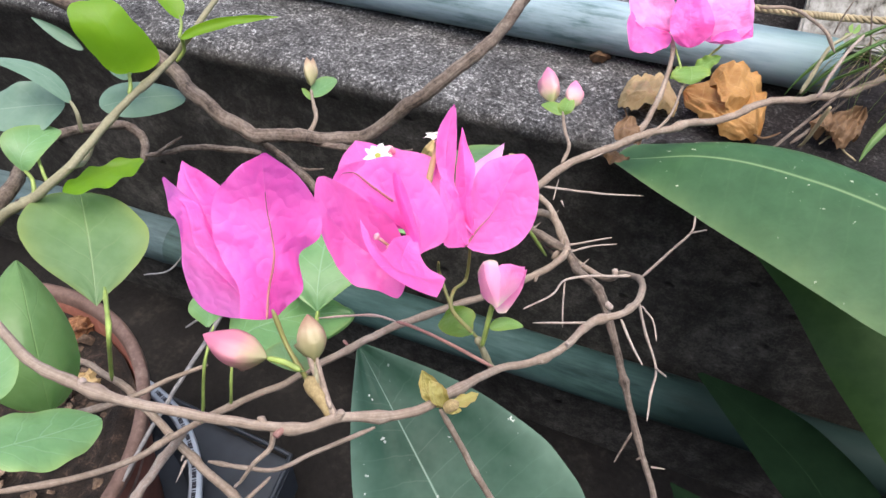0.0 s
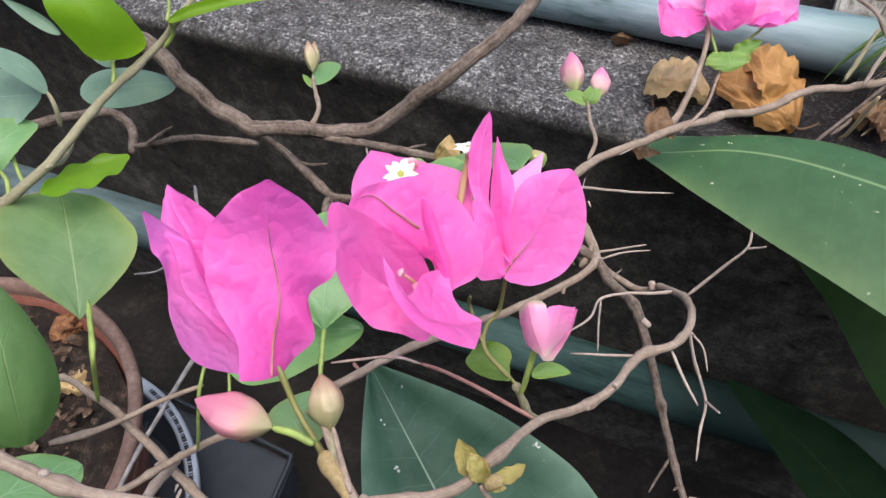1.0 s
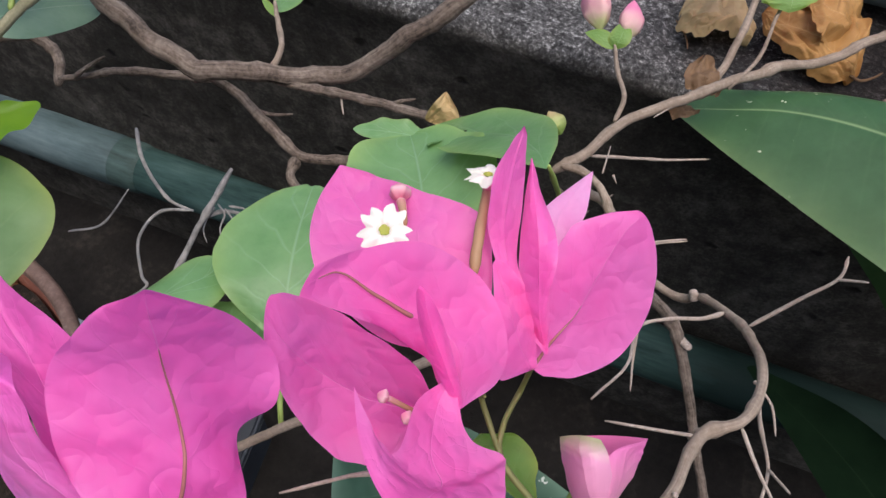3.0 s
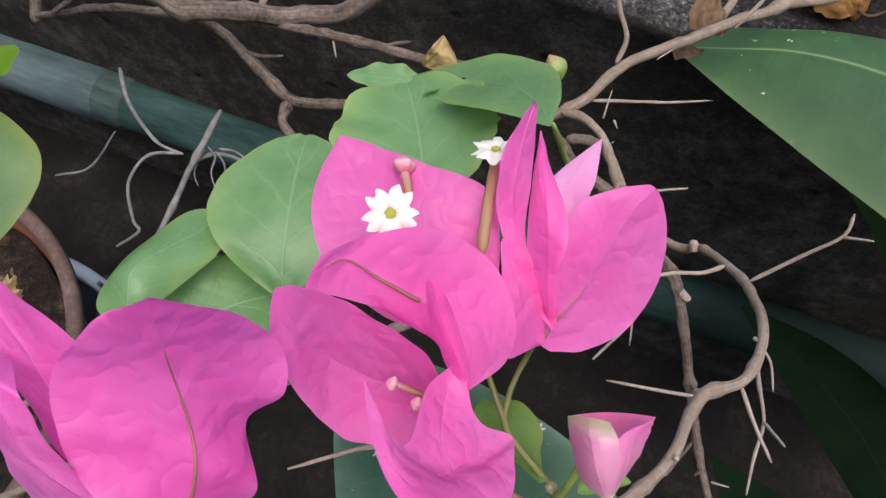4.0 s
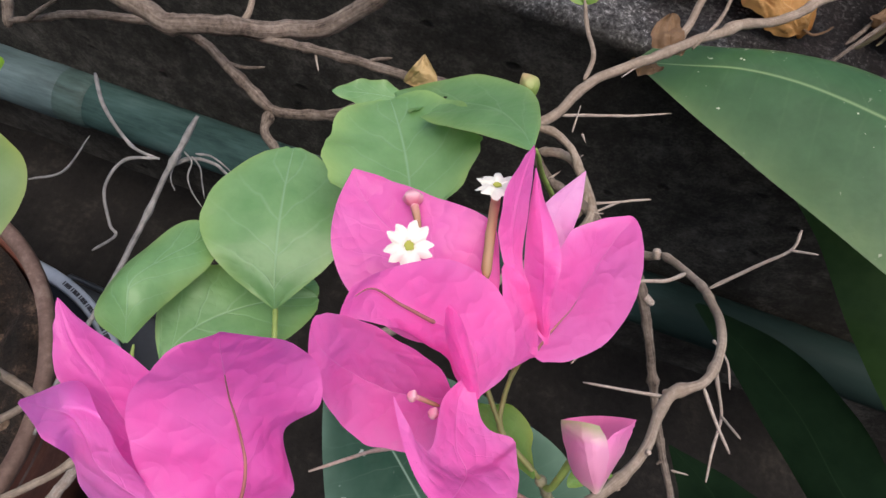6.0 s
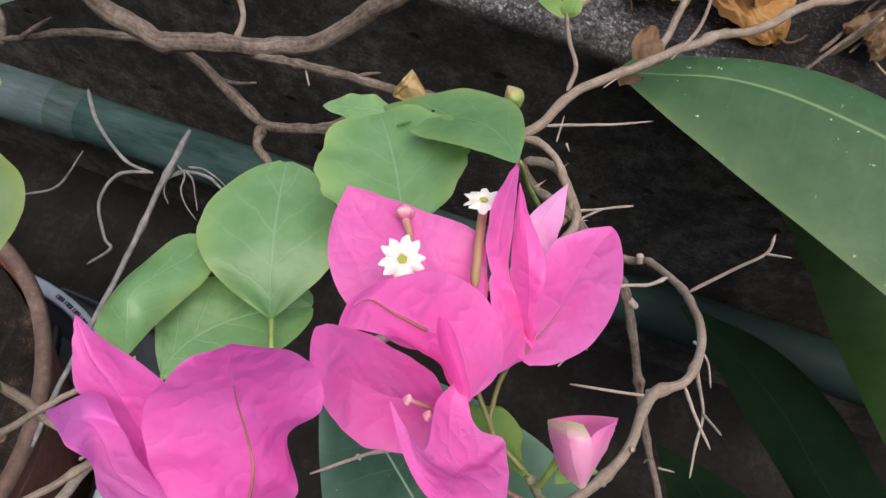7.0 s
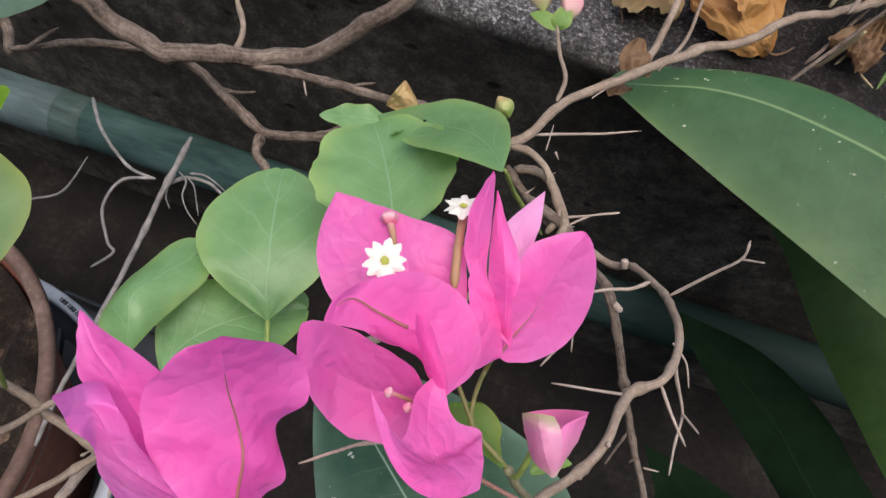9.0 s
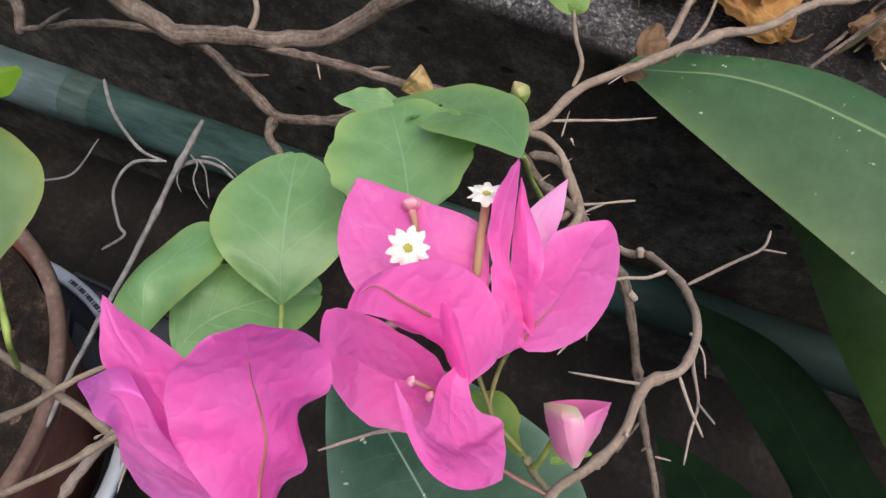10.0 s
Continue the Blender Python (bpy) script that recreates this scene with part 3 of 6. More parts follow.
def bract(stations, material, parent, label="", seed=0.0, crumple=0.02, vein=0.0, nu=56, nv=36, name="bract", keel=0.35, slit=None, vein_from=0.0):
    """A thin bract or leaf lofted over cross-sections from its foot to its tip: each names its left edge, its rib and its right edge. A slit (place, half width, depth) tears the right edge."""
    rows = [[Vector(p) for p in row] for row in stations]
    lines = [spline([row[k] for row in rows], 24) for k in range(3)]
    last = len(lines[0]) - 1
    length = sum((lines[1][i + 1] - lines[1][i]).length for i in range(last))
    verts, faces, uvs = [], [], []
    for i in range(nu + 1):
        u = i / nu
        at = u * last
        lo = min(int(at), last - 1)
        left, rib, right = (line[lo].lerp(line[lo + 1], at - lo) for line in lines)
        ctrl = 2 * rib - 0.5 * (left + right)
        ahead = lines[1][min(lo + 2, last)] - lines[1][max(lo - 2, 0)]
        out = ahead.cross(right - left)
        out = out.normalized() if out.length > 1e-12 else Vector((0, 0, 1))
        wide = (right - left).length / length
        calm = min(1.0, 5 * u, 5 * (1 - u))
        for j in range(nv + 1):
            v = j / nv
            p = left * (1 - v) ** 2 + ctrl * 2 * v * (1 - v) + right * v * v
            x = (2 * v - 1) * wide
            slant = u * 7.0 - abs(x) * 2.6
            bulge = noise.noise(Vector((u * 2.6 + seed * 7.7, x * 2.2 + seed, seed * 3.3)))
            pleat = abs(noise.noise(Vector((slant + seed * 5.1, x * 1.6, seed))))
            fine = noise.noise(Vector((slant * 2.3, x * 6.0 + seed, seed * 2.0)))
            furrow = -keel * math.exp(-((2 * v - 1) / 0.07) ** 2)
            edge = abs(2 * v - 1) ** 6 * 0.8 * noise.noise(Vector((u * 9.0, 3.0 if v < 0.5 else 8.0, seed)))
            verts.append(p + out * length * crumple * calm * (0.9 * bulge + min(1.0, 1.5 * wide) * (0.75 * pleat + 0.22 * fine) + furrow + edge))
            uvs.append((u, v))
    for i in range(nu):
        for j in range(nv):
            a = i * (nv + 1) + j
            if slit and abs((i + 0.5) / nu - slit[0]) < slit[1] * ((j + 0.5) / nv - slit[2]) / (1 - slit[2]):
                continue
            faces.append((a, a + 1, a + nv + 2, a + nv + 1))
    made = mesh_part(name, verts, faces, material, parent, label, uvs)
    if vein:
        spine = [verts[round((vein_from + (vein - vein_from) * k / 11) * nu) * (nv + 1) + nv // 2] for k in range(12)]
        tube("midrib", spine, 0.00042, 0.00008, rib_matter, made, "rusty olive midrib", lumps=0.05)
    return made


def bud(name, base, tip, radius, material, parent=None, label="", ridges=3, lobe=0.16, peak=0.45, bend=0.0, seed=0.0):
    """A closed bud of folded bracts: pointed, ridged, slightly twisted."""
    base, tip = Vector(base), Vector(tip)
    axis = tip - base
    side = axis.orthogonal().normalized()
    other = axis.normalized().cross(side)
    verts, faces, uvs = [], [], []
    nu, nv = 22, 24
    for i in range(nu + 1):
        u = i / nu
        us = 0.01 + 0.98 * u
        r = radius * width_law(us, peak, 0.9, 0.85)
        c = base + axis * us + side * bend * math.sin(math.pi * us) * axis.length
        for k in range(nv):
            a = 2 * math.pi * k / nv
            saw = ((a * ridges / (2 * math.pi) + 0.35 * us + seed) % 1.0)
            rr = r * (1 - lobe + 2 * lobe * saw) * (1 + 0.10 * math.cos(ridges * a + 1.0 + seed * 5)) * (1 + 0.06 * noise.noise(Vector((us * 5, math.cos(a) * 2, math.sin(a) * 2 + seed))))
            verts.append(c + (side * math.cos(a) + other * math.sin(a)) * rr)
            uvs.append((us, k / nv))
    for i in range(nu):
        for k in range(nv):
            a, b = i * nv + k, i * nv + (k + 1) % nv
            faces.append((a, b, b + nv, a + nv))
    return mesh_part(name, verts, faces, material, parent, label, uvs)


def floret(foot, centre, face, radius, parent):
    """A small tubular flower: a tube and a five-lobed white star with notched lobes."""
    foot, centre, face = Vector(foot), Vector(centre), Vector(face).normalized()
    throat = centre - face * radius * 0.9
    tube("floret_tube", [foot, foot.lerp(throat, 0.5) + face * 0.0004, throat, centre - face * radius * 0.42], radius * 0.22, radius * 0.2, tube_matter, parent, "slender reddish floret tube", lumps=0.18, wave=500.0)
    side = face.orthogonal().normalized()
    other = face.cross(side)
    verts, faces, rings, nv = [centre - face * radius * 0.4], [], 6, 80
    for i in range(1, rings + 1):
        s = i / rings
        for k in range(nv):
            a = 2 * math.pi * k / nv
            lobe_at = (a * 5 / (2 * math.pi)) % 1.0
            lobe_no = int(a * 5 / (2 * math.pi)) % 5
            gap = math.exp(-(min(lobe_at, 1 - lobe_at) / 0.09) ** 2)
            notch = math.exp(-((lobe_at - 0.5) / 0.07) ** 2)
            point = max(0.0, 1 - abs(abs(lobe_at - 0.5) - 0.20) / 0.14)
            outline = 0.84 - 0.20 * gap - 0.08 * notch + 0.16 * point + 0.05 * math.sin(2.4 * lobe_no + 1)
            reach = radius * s * (0.55 * (1 - s) + outline * s)
            lift = radius * (-0.4 * (1 - s) ** 3 + 0.12 * math.sin(math.pi * s) - 0.10 * s * s + 0.09 * s * s * math.cos(5 * a + lobe_no))
            verts.append(centre + (side * math.cos(a) + other * math.sin(a)) * reach + face * lift)
    for k in range(nv):
        faces.append((0, 1 + k, 1 + (k + 1) % nv))
    for i in range(rings - 1):
        for k in range(nv):
            a, b = 1 + i * nv + k, 1 + i * nv + (k + 1) % nv
            faces.append((a, b, b + nv, a + nv))
    star = mesh_part("floret", verts, faces, white_petal, parent, "small white star-shaped floret")
    eye_points = [centre - face * radius * 0.16]
    eye_faces = []
    for k in range(12):
        a = 2 * math.pi * k / 12
        eye_points.append(centre + (side * math.cos(a) + other * math.sin(a)) * radius * 0.20 * (1 + 0.2 * math.cos(5 * a)) - face * radius * 0.02)
    for k in range(12):
        eye_faces.append((0, 1 + k, 1 + (k + 1) % 12))
    mesh_part("floret_eye", eye_points, eye_faces, floret_eye, parent, "yellow-green throat")
    return star


# ---- large structure ----
def sweep(name, profile, x0, x1, step, material, rough, wave):
    """A profile in y and z drawn along x, its face made uneven."""
    nx = int((x1 - x0) / step)
    verts, faces = [], []
    for i in range(nx + 1):
        x = x0 + (x1 - x0) * i / nx
        for y, z in profile:
            p = Vector((x, y, z))
            d = rough * (noise.noise(p * wave) + 0.5 * noise.noise(p * wave * 3.1))
            verts.append(p + Vector((0, -0.5 * d, d)))
    m = len(profile)
    for i in range(nx):
        for j in range(m - 1):
            a = i * m + j
            faces.append((a, a + m, a + m + 1, a + 1))
    return mesh_part(name, verts, faces, material)


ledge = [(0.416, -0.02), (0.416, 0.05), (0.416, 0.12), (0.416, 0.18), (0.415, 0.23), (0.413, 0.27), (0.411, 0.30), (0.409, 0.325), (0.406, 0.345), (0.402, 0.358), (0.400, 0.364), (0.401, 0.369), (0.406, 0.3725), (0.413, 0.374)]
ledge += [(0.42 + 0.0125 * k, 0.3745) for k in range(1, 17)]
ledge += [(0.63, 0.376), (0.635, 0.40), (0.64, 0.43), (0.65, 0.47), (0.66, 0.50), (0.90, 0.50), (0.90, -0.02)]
tagged(sweep("wall_ledge", ledge, -2.4, 2.6, 0.009, concrete, 0.0035, 21.0), "low concrete wall with a near-black front and a gritty grey ledge", "wall", kind="structure")

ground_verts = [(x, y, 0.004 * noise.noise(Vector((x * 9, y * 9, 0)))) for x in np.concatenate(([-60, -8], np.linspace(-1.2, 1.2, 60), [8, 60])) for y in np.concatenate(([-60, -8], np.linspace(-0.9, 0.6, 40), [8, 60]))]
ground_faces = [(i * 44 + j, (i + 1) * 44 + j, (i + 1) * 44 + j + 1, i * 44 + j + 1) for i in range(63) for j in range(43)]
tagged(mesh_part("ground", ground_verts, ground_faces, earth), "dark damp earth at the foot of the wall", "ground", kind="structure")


# Unseen wall added behind the camera to keep sky light off the front.
unseen_wall = [(-2.4, -0.02), (-2.4, 0.6), (-2.4, 1.3), (-2.4, 2.0), (-2.4, 2.4), (-2.6, 2.4), (-2.6, -0.02)]
tagged(sweep("wall_unseen", unseen_wall, -5.0, 5.0, 0.25, plaster, 0.004, 3.0), "plain unseen wall added behind the view to cut daylight", "wall", kind="structure")


def pipe(name, x0, x1, y, z, r, parent, material, wall=0.0025, dy=0.0, dz=0.0):
    """A hollow pipe along x with open, slightly rounded ends; dy and dz are its slopes."""
    verts, faces, nv = [], [], 36
    rings = [(x0, r - wall), (x0, r - 0.0004), (x0 + 0.001, r), (x1 - 0.004, r), (x1, r * 0.985), (x1 + 0.003, r * 0.93), (x1 + 0.005, r * 0.82), (x1 + 0.0055, r * 0.68), (x1 - 0.002, r * 0.64), (x1 - 0.01, r - wall), (x0, r - wall)]
    for x, rr in rings:
        for k in range(nv):
            a = 2 * math.pi * k / nv
            verts.append((x, y + dy * x + rr * math.cos(a), z + dz * x + rr * math.sin(a)))
    for i in range(len(rings) - 1):
        for k in range(nv):
            a, b = i * nv + k, i * nv + (k + 1) % nv
            faces.append((a, b, b + nv, a + nv))
    ob = mesh_part(name, verts, faces, material, parent)
    ob.data.set_sharp_from_angle(angle=radians(40))
    return ob


upper = thing("pipe", "bleached light blue plastic pipe lying on the ledge", "pipe", "water pipes")
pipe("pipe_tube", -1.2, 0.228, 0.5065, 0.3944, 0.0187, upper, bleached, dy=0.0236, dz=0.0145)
lower = thing("pipe", "grimy teal plastic pipe with a coupling along the wall foot", "pipe", "water pipes")
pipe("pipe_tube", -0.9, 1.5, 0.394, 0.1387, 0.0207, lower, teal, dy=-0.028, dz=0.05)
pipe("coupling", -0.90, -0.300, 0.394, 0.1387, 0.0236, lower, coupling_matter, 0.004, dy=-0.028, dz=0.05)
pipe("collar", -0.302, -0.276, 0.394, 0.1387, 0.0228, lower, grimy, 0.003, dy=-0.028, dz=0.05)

# ---- brown pot of earth ----
def lathe(name, profile, cx, cy, material, parent, label="", nv=72, wobble=0.0):
    verts, faces = [], []
    for r, z in profile:
        for k in range(nv):
            a = 2 * math.pi * k / nv
            rr = r * (1 + wobble * noise.noise(Vector((math.cos(a) * 2, math.sin(a) * 2, z * 20))))
            verts.append((cx + rr * math.cos(a), cy + rr * math.sin(a), z))
    for i in range(len(profile) - 1):
        for k in range(nv):
            a, b = i * nv + k, i * nv + (k + 1) % nv
            faces.append((a, b, b + nv, a + nv))
    return mesh_part(name, verts, faces, material, parent, label)


POT = (-0.257, 0.115)
pot = thing("plant_pot", "brown plastic plant pot full of dark earth", "plant pot")
lathe("pot_body", [(0.0, 0.006), (0.100, 0.006), (0.104, 0.01), (0.112, 0.08), (0.126, 0.16), (0.1345, 0.218), (0.1315, 0.218), (0.123, 0.16), (0.10, 0.02)], *POT, terracotta, pot, wobble=0.004)
lathe("rim", [(0.1340, 0.2155), (0.1390, 0.2160), (0.1408, 0.2185), (0.1405, 0.2235), (0.1375, 0.2255), (0.1325, 0.224), (0.1312, 0.218), (0.130, 0.185)], *POT, rim_matter, pot, "thick scuffed rim", wobble=0.004)
soil_v, soil_f = [(*POT, 0.193)], []
for i in range(1, 31):
    for k in range(60):
        a, r = 2 * math.pi * k / 60, 0.128 * i / 30
        x, y = POT[0] + r * math.cos(a), POT[1] + r * math.sin(a)
        soil_v.append((x, y, 0.193 + 0.013 * (i / 30) ** 3 + 0.011 * noise.noise(Vector((x * 40, y * 40, 0))) + 0.006 * noise.noise(Vector((x * 130, y * 130, 2)))))
soil_f += [(0, 1 + k, 1 + (k + 1) % 60) for k in range(60)]
soil_f += [(1 + i * 60 + k, 1 + (i + 1) * 60 + k, 1 + (i + 1) * 60 + (k + 1) % 60, 1 + i * 60 + (k + 1) % 60) for i in range(29) for k in range(60)]
mesh_part("soil", soil_v, soil_f, soil_matter, pot, "crumbly dark potting earth")

rng = random.Random(4)
chip_v, chip_f = [], []
for n_chip in range(420):
    a, r = rng.uniform(0, 2 * math.pi), 0.122 * math.sqrt(rng.random())
    size = 0.0015 + 0.0085 * rng.random() ** 2.2
    turn = Euler((rng.uniform(-0.6, 0.6), rng.uniform(-0.6, 0.6), rng.uniform(0, 6.3))).to_matrix()
    foot = Vector((POT[0] + r * math.cos(a), POT[1] + r * math.sin(a), 0.195 + rng.uniform(0, 0.008)))
    start = len(chip_v)
    for sx, sy, sz in ((-1, -0.5, 0), (0.2, -0.8, 0.1), (1, -0.2, 0), (0.8, 0.6, 0), (-0.7, 0.5, 0.1), (-0.2, 0.0, 0.5)):
        chip_v.append(foot + turn @ Vector((sx * size * rng.uniform(0.7, 1.2), sy * size * rng.uniform(0.5, 1.1), sz * size)))
    chip_f += [(start + 5, start + k, start + (k + 1) % 5) for k in range(5)] + [(start + 4, start + 3, start + 2, start + 1, start)]
tagged(mesh_part("bark_chips", chip_v, chip_f, chip_matter, None, smooth=False), "loose bark chips and crumbs on potting earth", "bark chips", kind="stuff")

planter = thing("planter", "slate plastic planter with a white rim round the brown pot", "planter")
lathe("planter_body", [(0.0, 0.002), (0.118, 0.002), (0.124, 0.01), (0.142, 0.092), (0.1445, 0.097), (0.140, 0.097), (0.120, 0.012), (0.0, 0.005)], *POT, slate_plastic, planter)
lathe("rim", [(0.1395, 0.097), (0.1480, 0.0965), (0.1500, 0.0985), (0.1500, 0.1035), (0.1485, 0.1055), (0.1410, 0.1055), (0.1395, 0.103), (0.1395, 0.097)], *POT, white_plastic, planter, "white rim with worn dark print")
mark_v, mark_f = [], []
for k in range(46):
    a, da = 0.35 + 0.021 * k, 0.004 + 0.004 * ((k * 7) % 3)
    start = len(mark_v)
    for r, t in ((0.1428, -da), (0.1462, -da), (0.1462, da), (0.1428, da)):
        mark_v.append((POT[0] + r * math.cos(a + t), POT[1] + r * math.sin(a + t), 0.1060))
    mark_f.append((start, start + 1, start + 2, start + 3))
mesh_part("print", mark_v, mark_f, ink, planter, "row of worn dark printed marks")

def slab(name, corners, thick, material, parent, label=""):
    """A flat tray floor with a raised lip round it."""
    bm = bmesh.new()
    top = [bm.verts.new(c) for c in corners]
    face = bm.faces.new(top)
    inner = bmesh.ops.inset_region(bm, faces=[face], thickness=0.006)
    for v in face.verts:
        v.co.z -= 0.012
    edges = [e for e in bm.edges if e.is_boundary]
    made = bmesh.ops.extrude_edge_only(bm, edges=edges)
    for v in (g for g in made["geom"] if isinstance(g, bmesh.types.BMVert)):
        v.co.z -= thick
    bmesh.ops.recalc_face_normals(bm, faces=bm.faces)
    bmesh.ops.bevel(bm, geom=[e for e in bm.edges if not e.is_boundary], offset=0.0015, segments=2, affect="EDGES")
    me = bpy.data.meshes.new(name)
    bm.to_mesh(me)
    bm.free()
    me.materials.append(material)
    ob = new(name, me)
    ob.parent = parent
    if label:
        tagged(ob, label)
    return ob


def hoop(name, corners, radius, material, parent, label=""):
    """A rounded lip along the rim of a tray."""
    ring = [Vector(c) for c in corners]
    line = [ring[i].lerp(ring[(i + 1) % 4], s) for i in range(4) for s in (0.04, 0.35, 0.65, 0.96)]
    return tube(name, line + line[:2], radius, radius, material, parent, label, lumps=0.02)


tray = thing("plastic_tray", "slate-grey plastic tray on the ground beside the pot", "tray")
slab("tray_body", [(-0.2420, 0.2740, 0.0600), (-0.0950, 0.2640, 0.0600), (-0.0830, 0.1640, 0.0600), (-0.2010, 0.1800, 0.0600)], 0.055, slate_plastic, tray)

hoop("rim", [(-0.2420, 0.2740, 0.0600), (-0.0950, 0.2640, 0.0600), (-0.0830, 0.1640, 0.0600), (-0.2010, 0.1800, 0.0600)], 0.0022, slate_plastic, tray, "rounded rim")


# ---- bougainvillea over the wall ----
boug = thing("bougainvillea", "bougainvillea with pink bracts on thin grey-brown branches", "shrub")

tube("branch", [(-0.2262, 0.3012, 0.4561), (-0.1833, 0.3020, 0.4456), (-0.1430, 0.3011, 0.4238), (-0.1227, 0.2937, 0.4161), (-0.0987, 0.2879, 0.4108), (-0.0767, 0.2844, 0.4063), (-0.0567, 0.2917, 0.4068), (-0.0341, 0.3033, 0.4028), (-0.0160, 0.3114, 0.4079), (0.0040, 0.3155, 0.4285), (0.0248, 0.3294, 0.4468), (0.0376, 0.3466, 0.4578), (0.0493, 0.3713, 0.4773), (0.0621, 0.3994, 0.4969)], 0.0047, 0.0031, old_bark, boug, "thick knotted old branch", lumps=0.14, wave=220.0, knots=((0.39, 0.2), (0.47, 0.16), (0.68, 0.15)))
tube("twig", [(-0.0498, 0.2959, 0.4070), (-0.0510, 0.3076, 0.4098), (-0.0633, 0.3260, 0.4058), (-0.0706, 0.3367, 0.4069)], 0.0014, 0.0009, bark, boug, lumps=0.25)
blade("leaf", (-0.0677, 0.3316, 0.4054), (-0.0664, 0.3439, 0.4046), (-0.0617, 0.3535, 0.4058), (-0.0701, 0.3465, 0.4091), (-0.0640, 0.3416, 0.4016), green, boug, peak=0.5, blunt=0.6)
bud("bud", (-0.0698, 0.3360, 0.4094), (-0.0794, 0.3500, 0.4193), 0.0034, bud_dusky, boug, "tan and pink young shoot", seed=0.3)
bud("bud", (-0.0700, 0.3384, 0.4087), (-0.0780, 0.3546, 0.4167), 0.0030, bud_dusky, boug, "tan and pink young shoot", seed=0.7)
blade("leaf", (-0.0673, 0.3303, 0.4034), (-0.0719, 0.3321, 0.4054), (-0.0755, 0.3343, 0.4076), (-0.0732, 0.3316, 0.4058), (-0.0710, 0.3340, 0.4073), lime, boug)

# main flowering branch, ending in a loop
tube("branch", [(-0.0169, 0.0856, 0.5143), (0.0026, 0.0787, 0.5144), (0.0165, 0.0741, 0.5140), (0.0303, 0.0737, 0.5129), (0.0418, 0.0764, 0.5079), (0.0554, 0.0812, 0.5036), (0.0669, 0.0860, 0.4997), (0.0747, 0.0900, 0.4969), (0.0813, 0.0962, 0.4963), (0.0911, 0.1025, 0.4936), (0.0984, 0.1109, 0.4906), (0.1024, 0.1242, 0.4821), (0.1082, 0.1423, 0.4691), (0.1180, 0.1553, 0.4622), (0.1252, 0.1676, 0.4590), (0.1302, 0.1850, 0.4530), (0.1389, 0.1927, 0.4528), (0.1436, 0.2040, 0.4492), (0.1449, 0.2153, 0.4446), (0.1440, 0.2274, 0.4363), (0.1424, 0.2380, 0.4275), (0.1388, 0.2490, 0.4165), (0.1347, 0.2577, 0.4072)], 0.00116, 0.00138, bark, boug, "thin smooth grey-brown branch", lumps=0.14, knots=((0.15, 0.35), (0.30, 0.3), (0.40, 0.45), (0.50, 0.35), (0.60, 0.4), (0.70, 0.25), (0.75, 0.3), (0.9, 0.3)))
tube("branch", [(0.1347, 0.2577, 0.4072), (0.1306, 0.2602, 0.3995), (0.1172, 0.2670, 0.3951), (0.1073, 0.2714, 0.3970), (0.0940, 0.2801, 0.3919)], 0.00157, 0.00139, bark, boug, lumps=0.16)
tube("branch", [(-0.0950, 0.0800, 0.3470), (-0.0660, 0.1000, 0.3460), (-0.0498, 0.1182, 0.3440), (-0.0359, 0.1328, 0.3507), (-0.0150, 0.1460, 0.3660), (0.0085, 0.1586, 0.3803), (0.0310, 0.1734, 0.3965), (0.0480, 0.1907, 0.4022), (0.0652, 0.2083, 0.4032), (0.0804, 0.2272, 0.3998), (0.0962, 0.2491, 0.3970), (0.1052, 0.2621, 0.3992), (0.1068, 0.2727, 0.3985), (0.1010, 0.2833, 0.3999), (0.0949, 0.2899, 0.4000), (0.0882, 0.2933, 0.3983), (0.0805, 0.2944, 0.3939)], 0.00148, 0.00183, bark, boug, lumps=0.14)
tube("branch", [(0.0876, 0.2788, 0.3990), (0.1073, 0.2714, 0.3970), (0.1153, 0.2612, 0.3980), (0.1271, 0.2449, 0.4066), (0.1337, 0.2391, 0.4010), (0.1399, 0.2335, 0.3918), (0.1465, 0.2272, 0.3811), (0.1539, 0.2196, 0.3701), (0.1611, 0.2105, 0.3589), (0.1702, 0.2000, 0.3489), (0.1794, 0.1881, 0.3390), (0.1873, 0.1718, 0.3273)], 0.0023, 0.0012, old_bark, boug, "dry hanging branch", lumps=0.2, knots=((0.28, 0.4), (0.6, 0.3), (0.75, 0.3)))
tube("twig", [(0.1605, 0.2099, 0.3583), (0.1584, 0.2033, 0.3534), (0.1565, 0.1969, 0.3489)], 0.0007, 0.0004, old_bark, boug)
tube("twig", [(0.1683, 0.2039, 0.3512), (0.1656, 0.2000, 0.3520)], 0.0008, 0.0005, old_bark, boug)
tube("twig", [(0.1727, 0.2010, 0.3488), (0.1784, 0.2006, 0.3518)], 0.00051, 0.00028, pale_bark, boug)
tube("twig", [(0.1436, 0.2335, 0.4325), (0.1505, 0.2372, 0.4460), (0.1562, 0.2398, 0.4575), (0.1560, 0.2436, 0.4631)], 0.00066, 0.00035, pale_bark, boug)
tube("twig", [(0.1562, 0.2398, 0.4575), (0.1610, 0.2368, 0.4636)], 0.00044, 0.00028, pale_bark, boug)
tube("twig", [(0.1400, 0.2440, 0.4215), (0.1320, 0.2350, 0.4270), (0.1235, 0.2310, 0.4275), (0.1144, 0.2233, 0.4290), (0.1124, 0.2043, 0.4393), (0.1052, 0.1879, 0.4457)], 0.00073, 0.00035, pale_bark, boug)
tube("twig", [(0.1144, 0.2233, 0.4290), (0.1166, 0.2156, 0.4214), (0.1189, 0.2095, 0.4156)], 0.00044, 0.00028, pale_bark, boug)
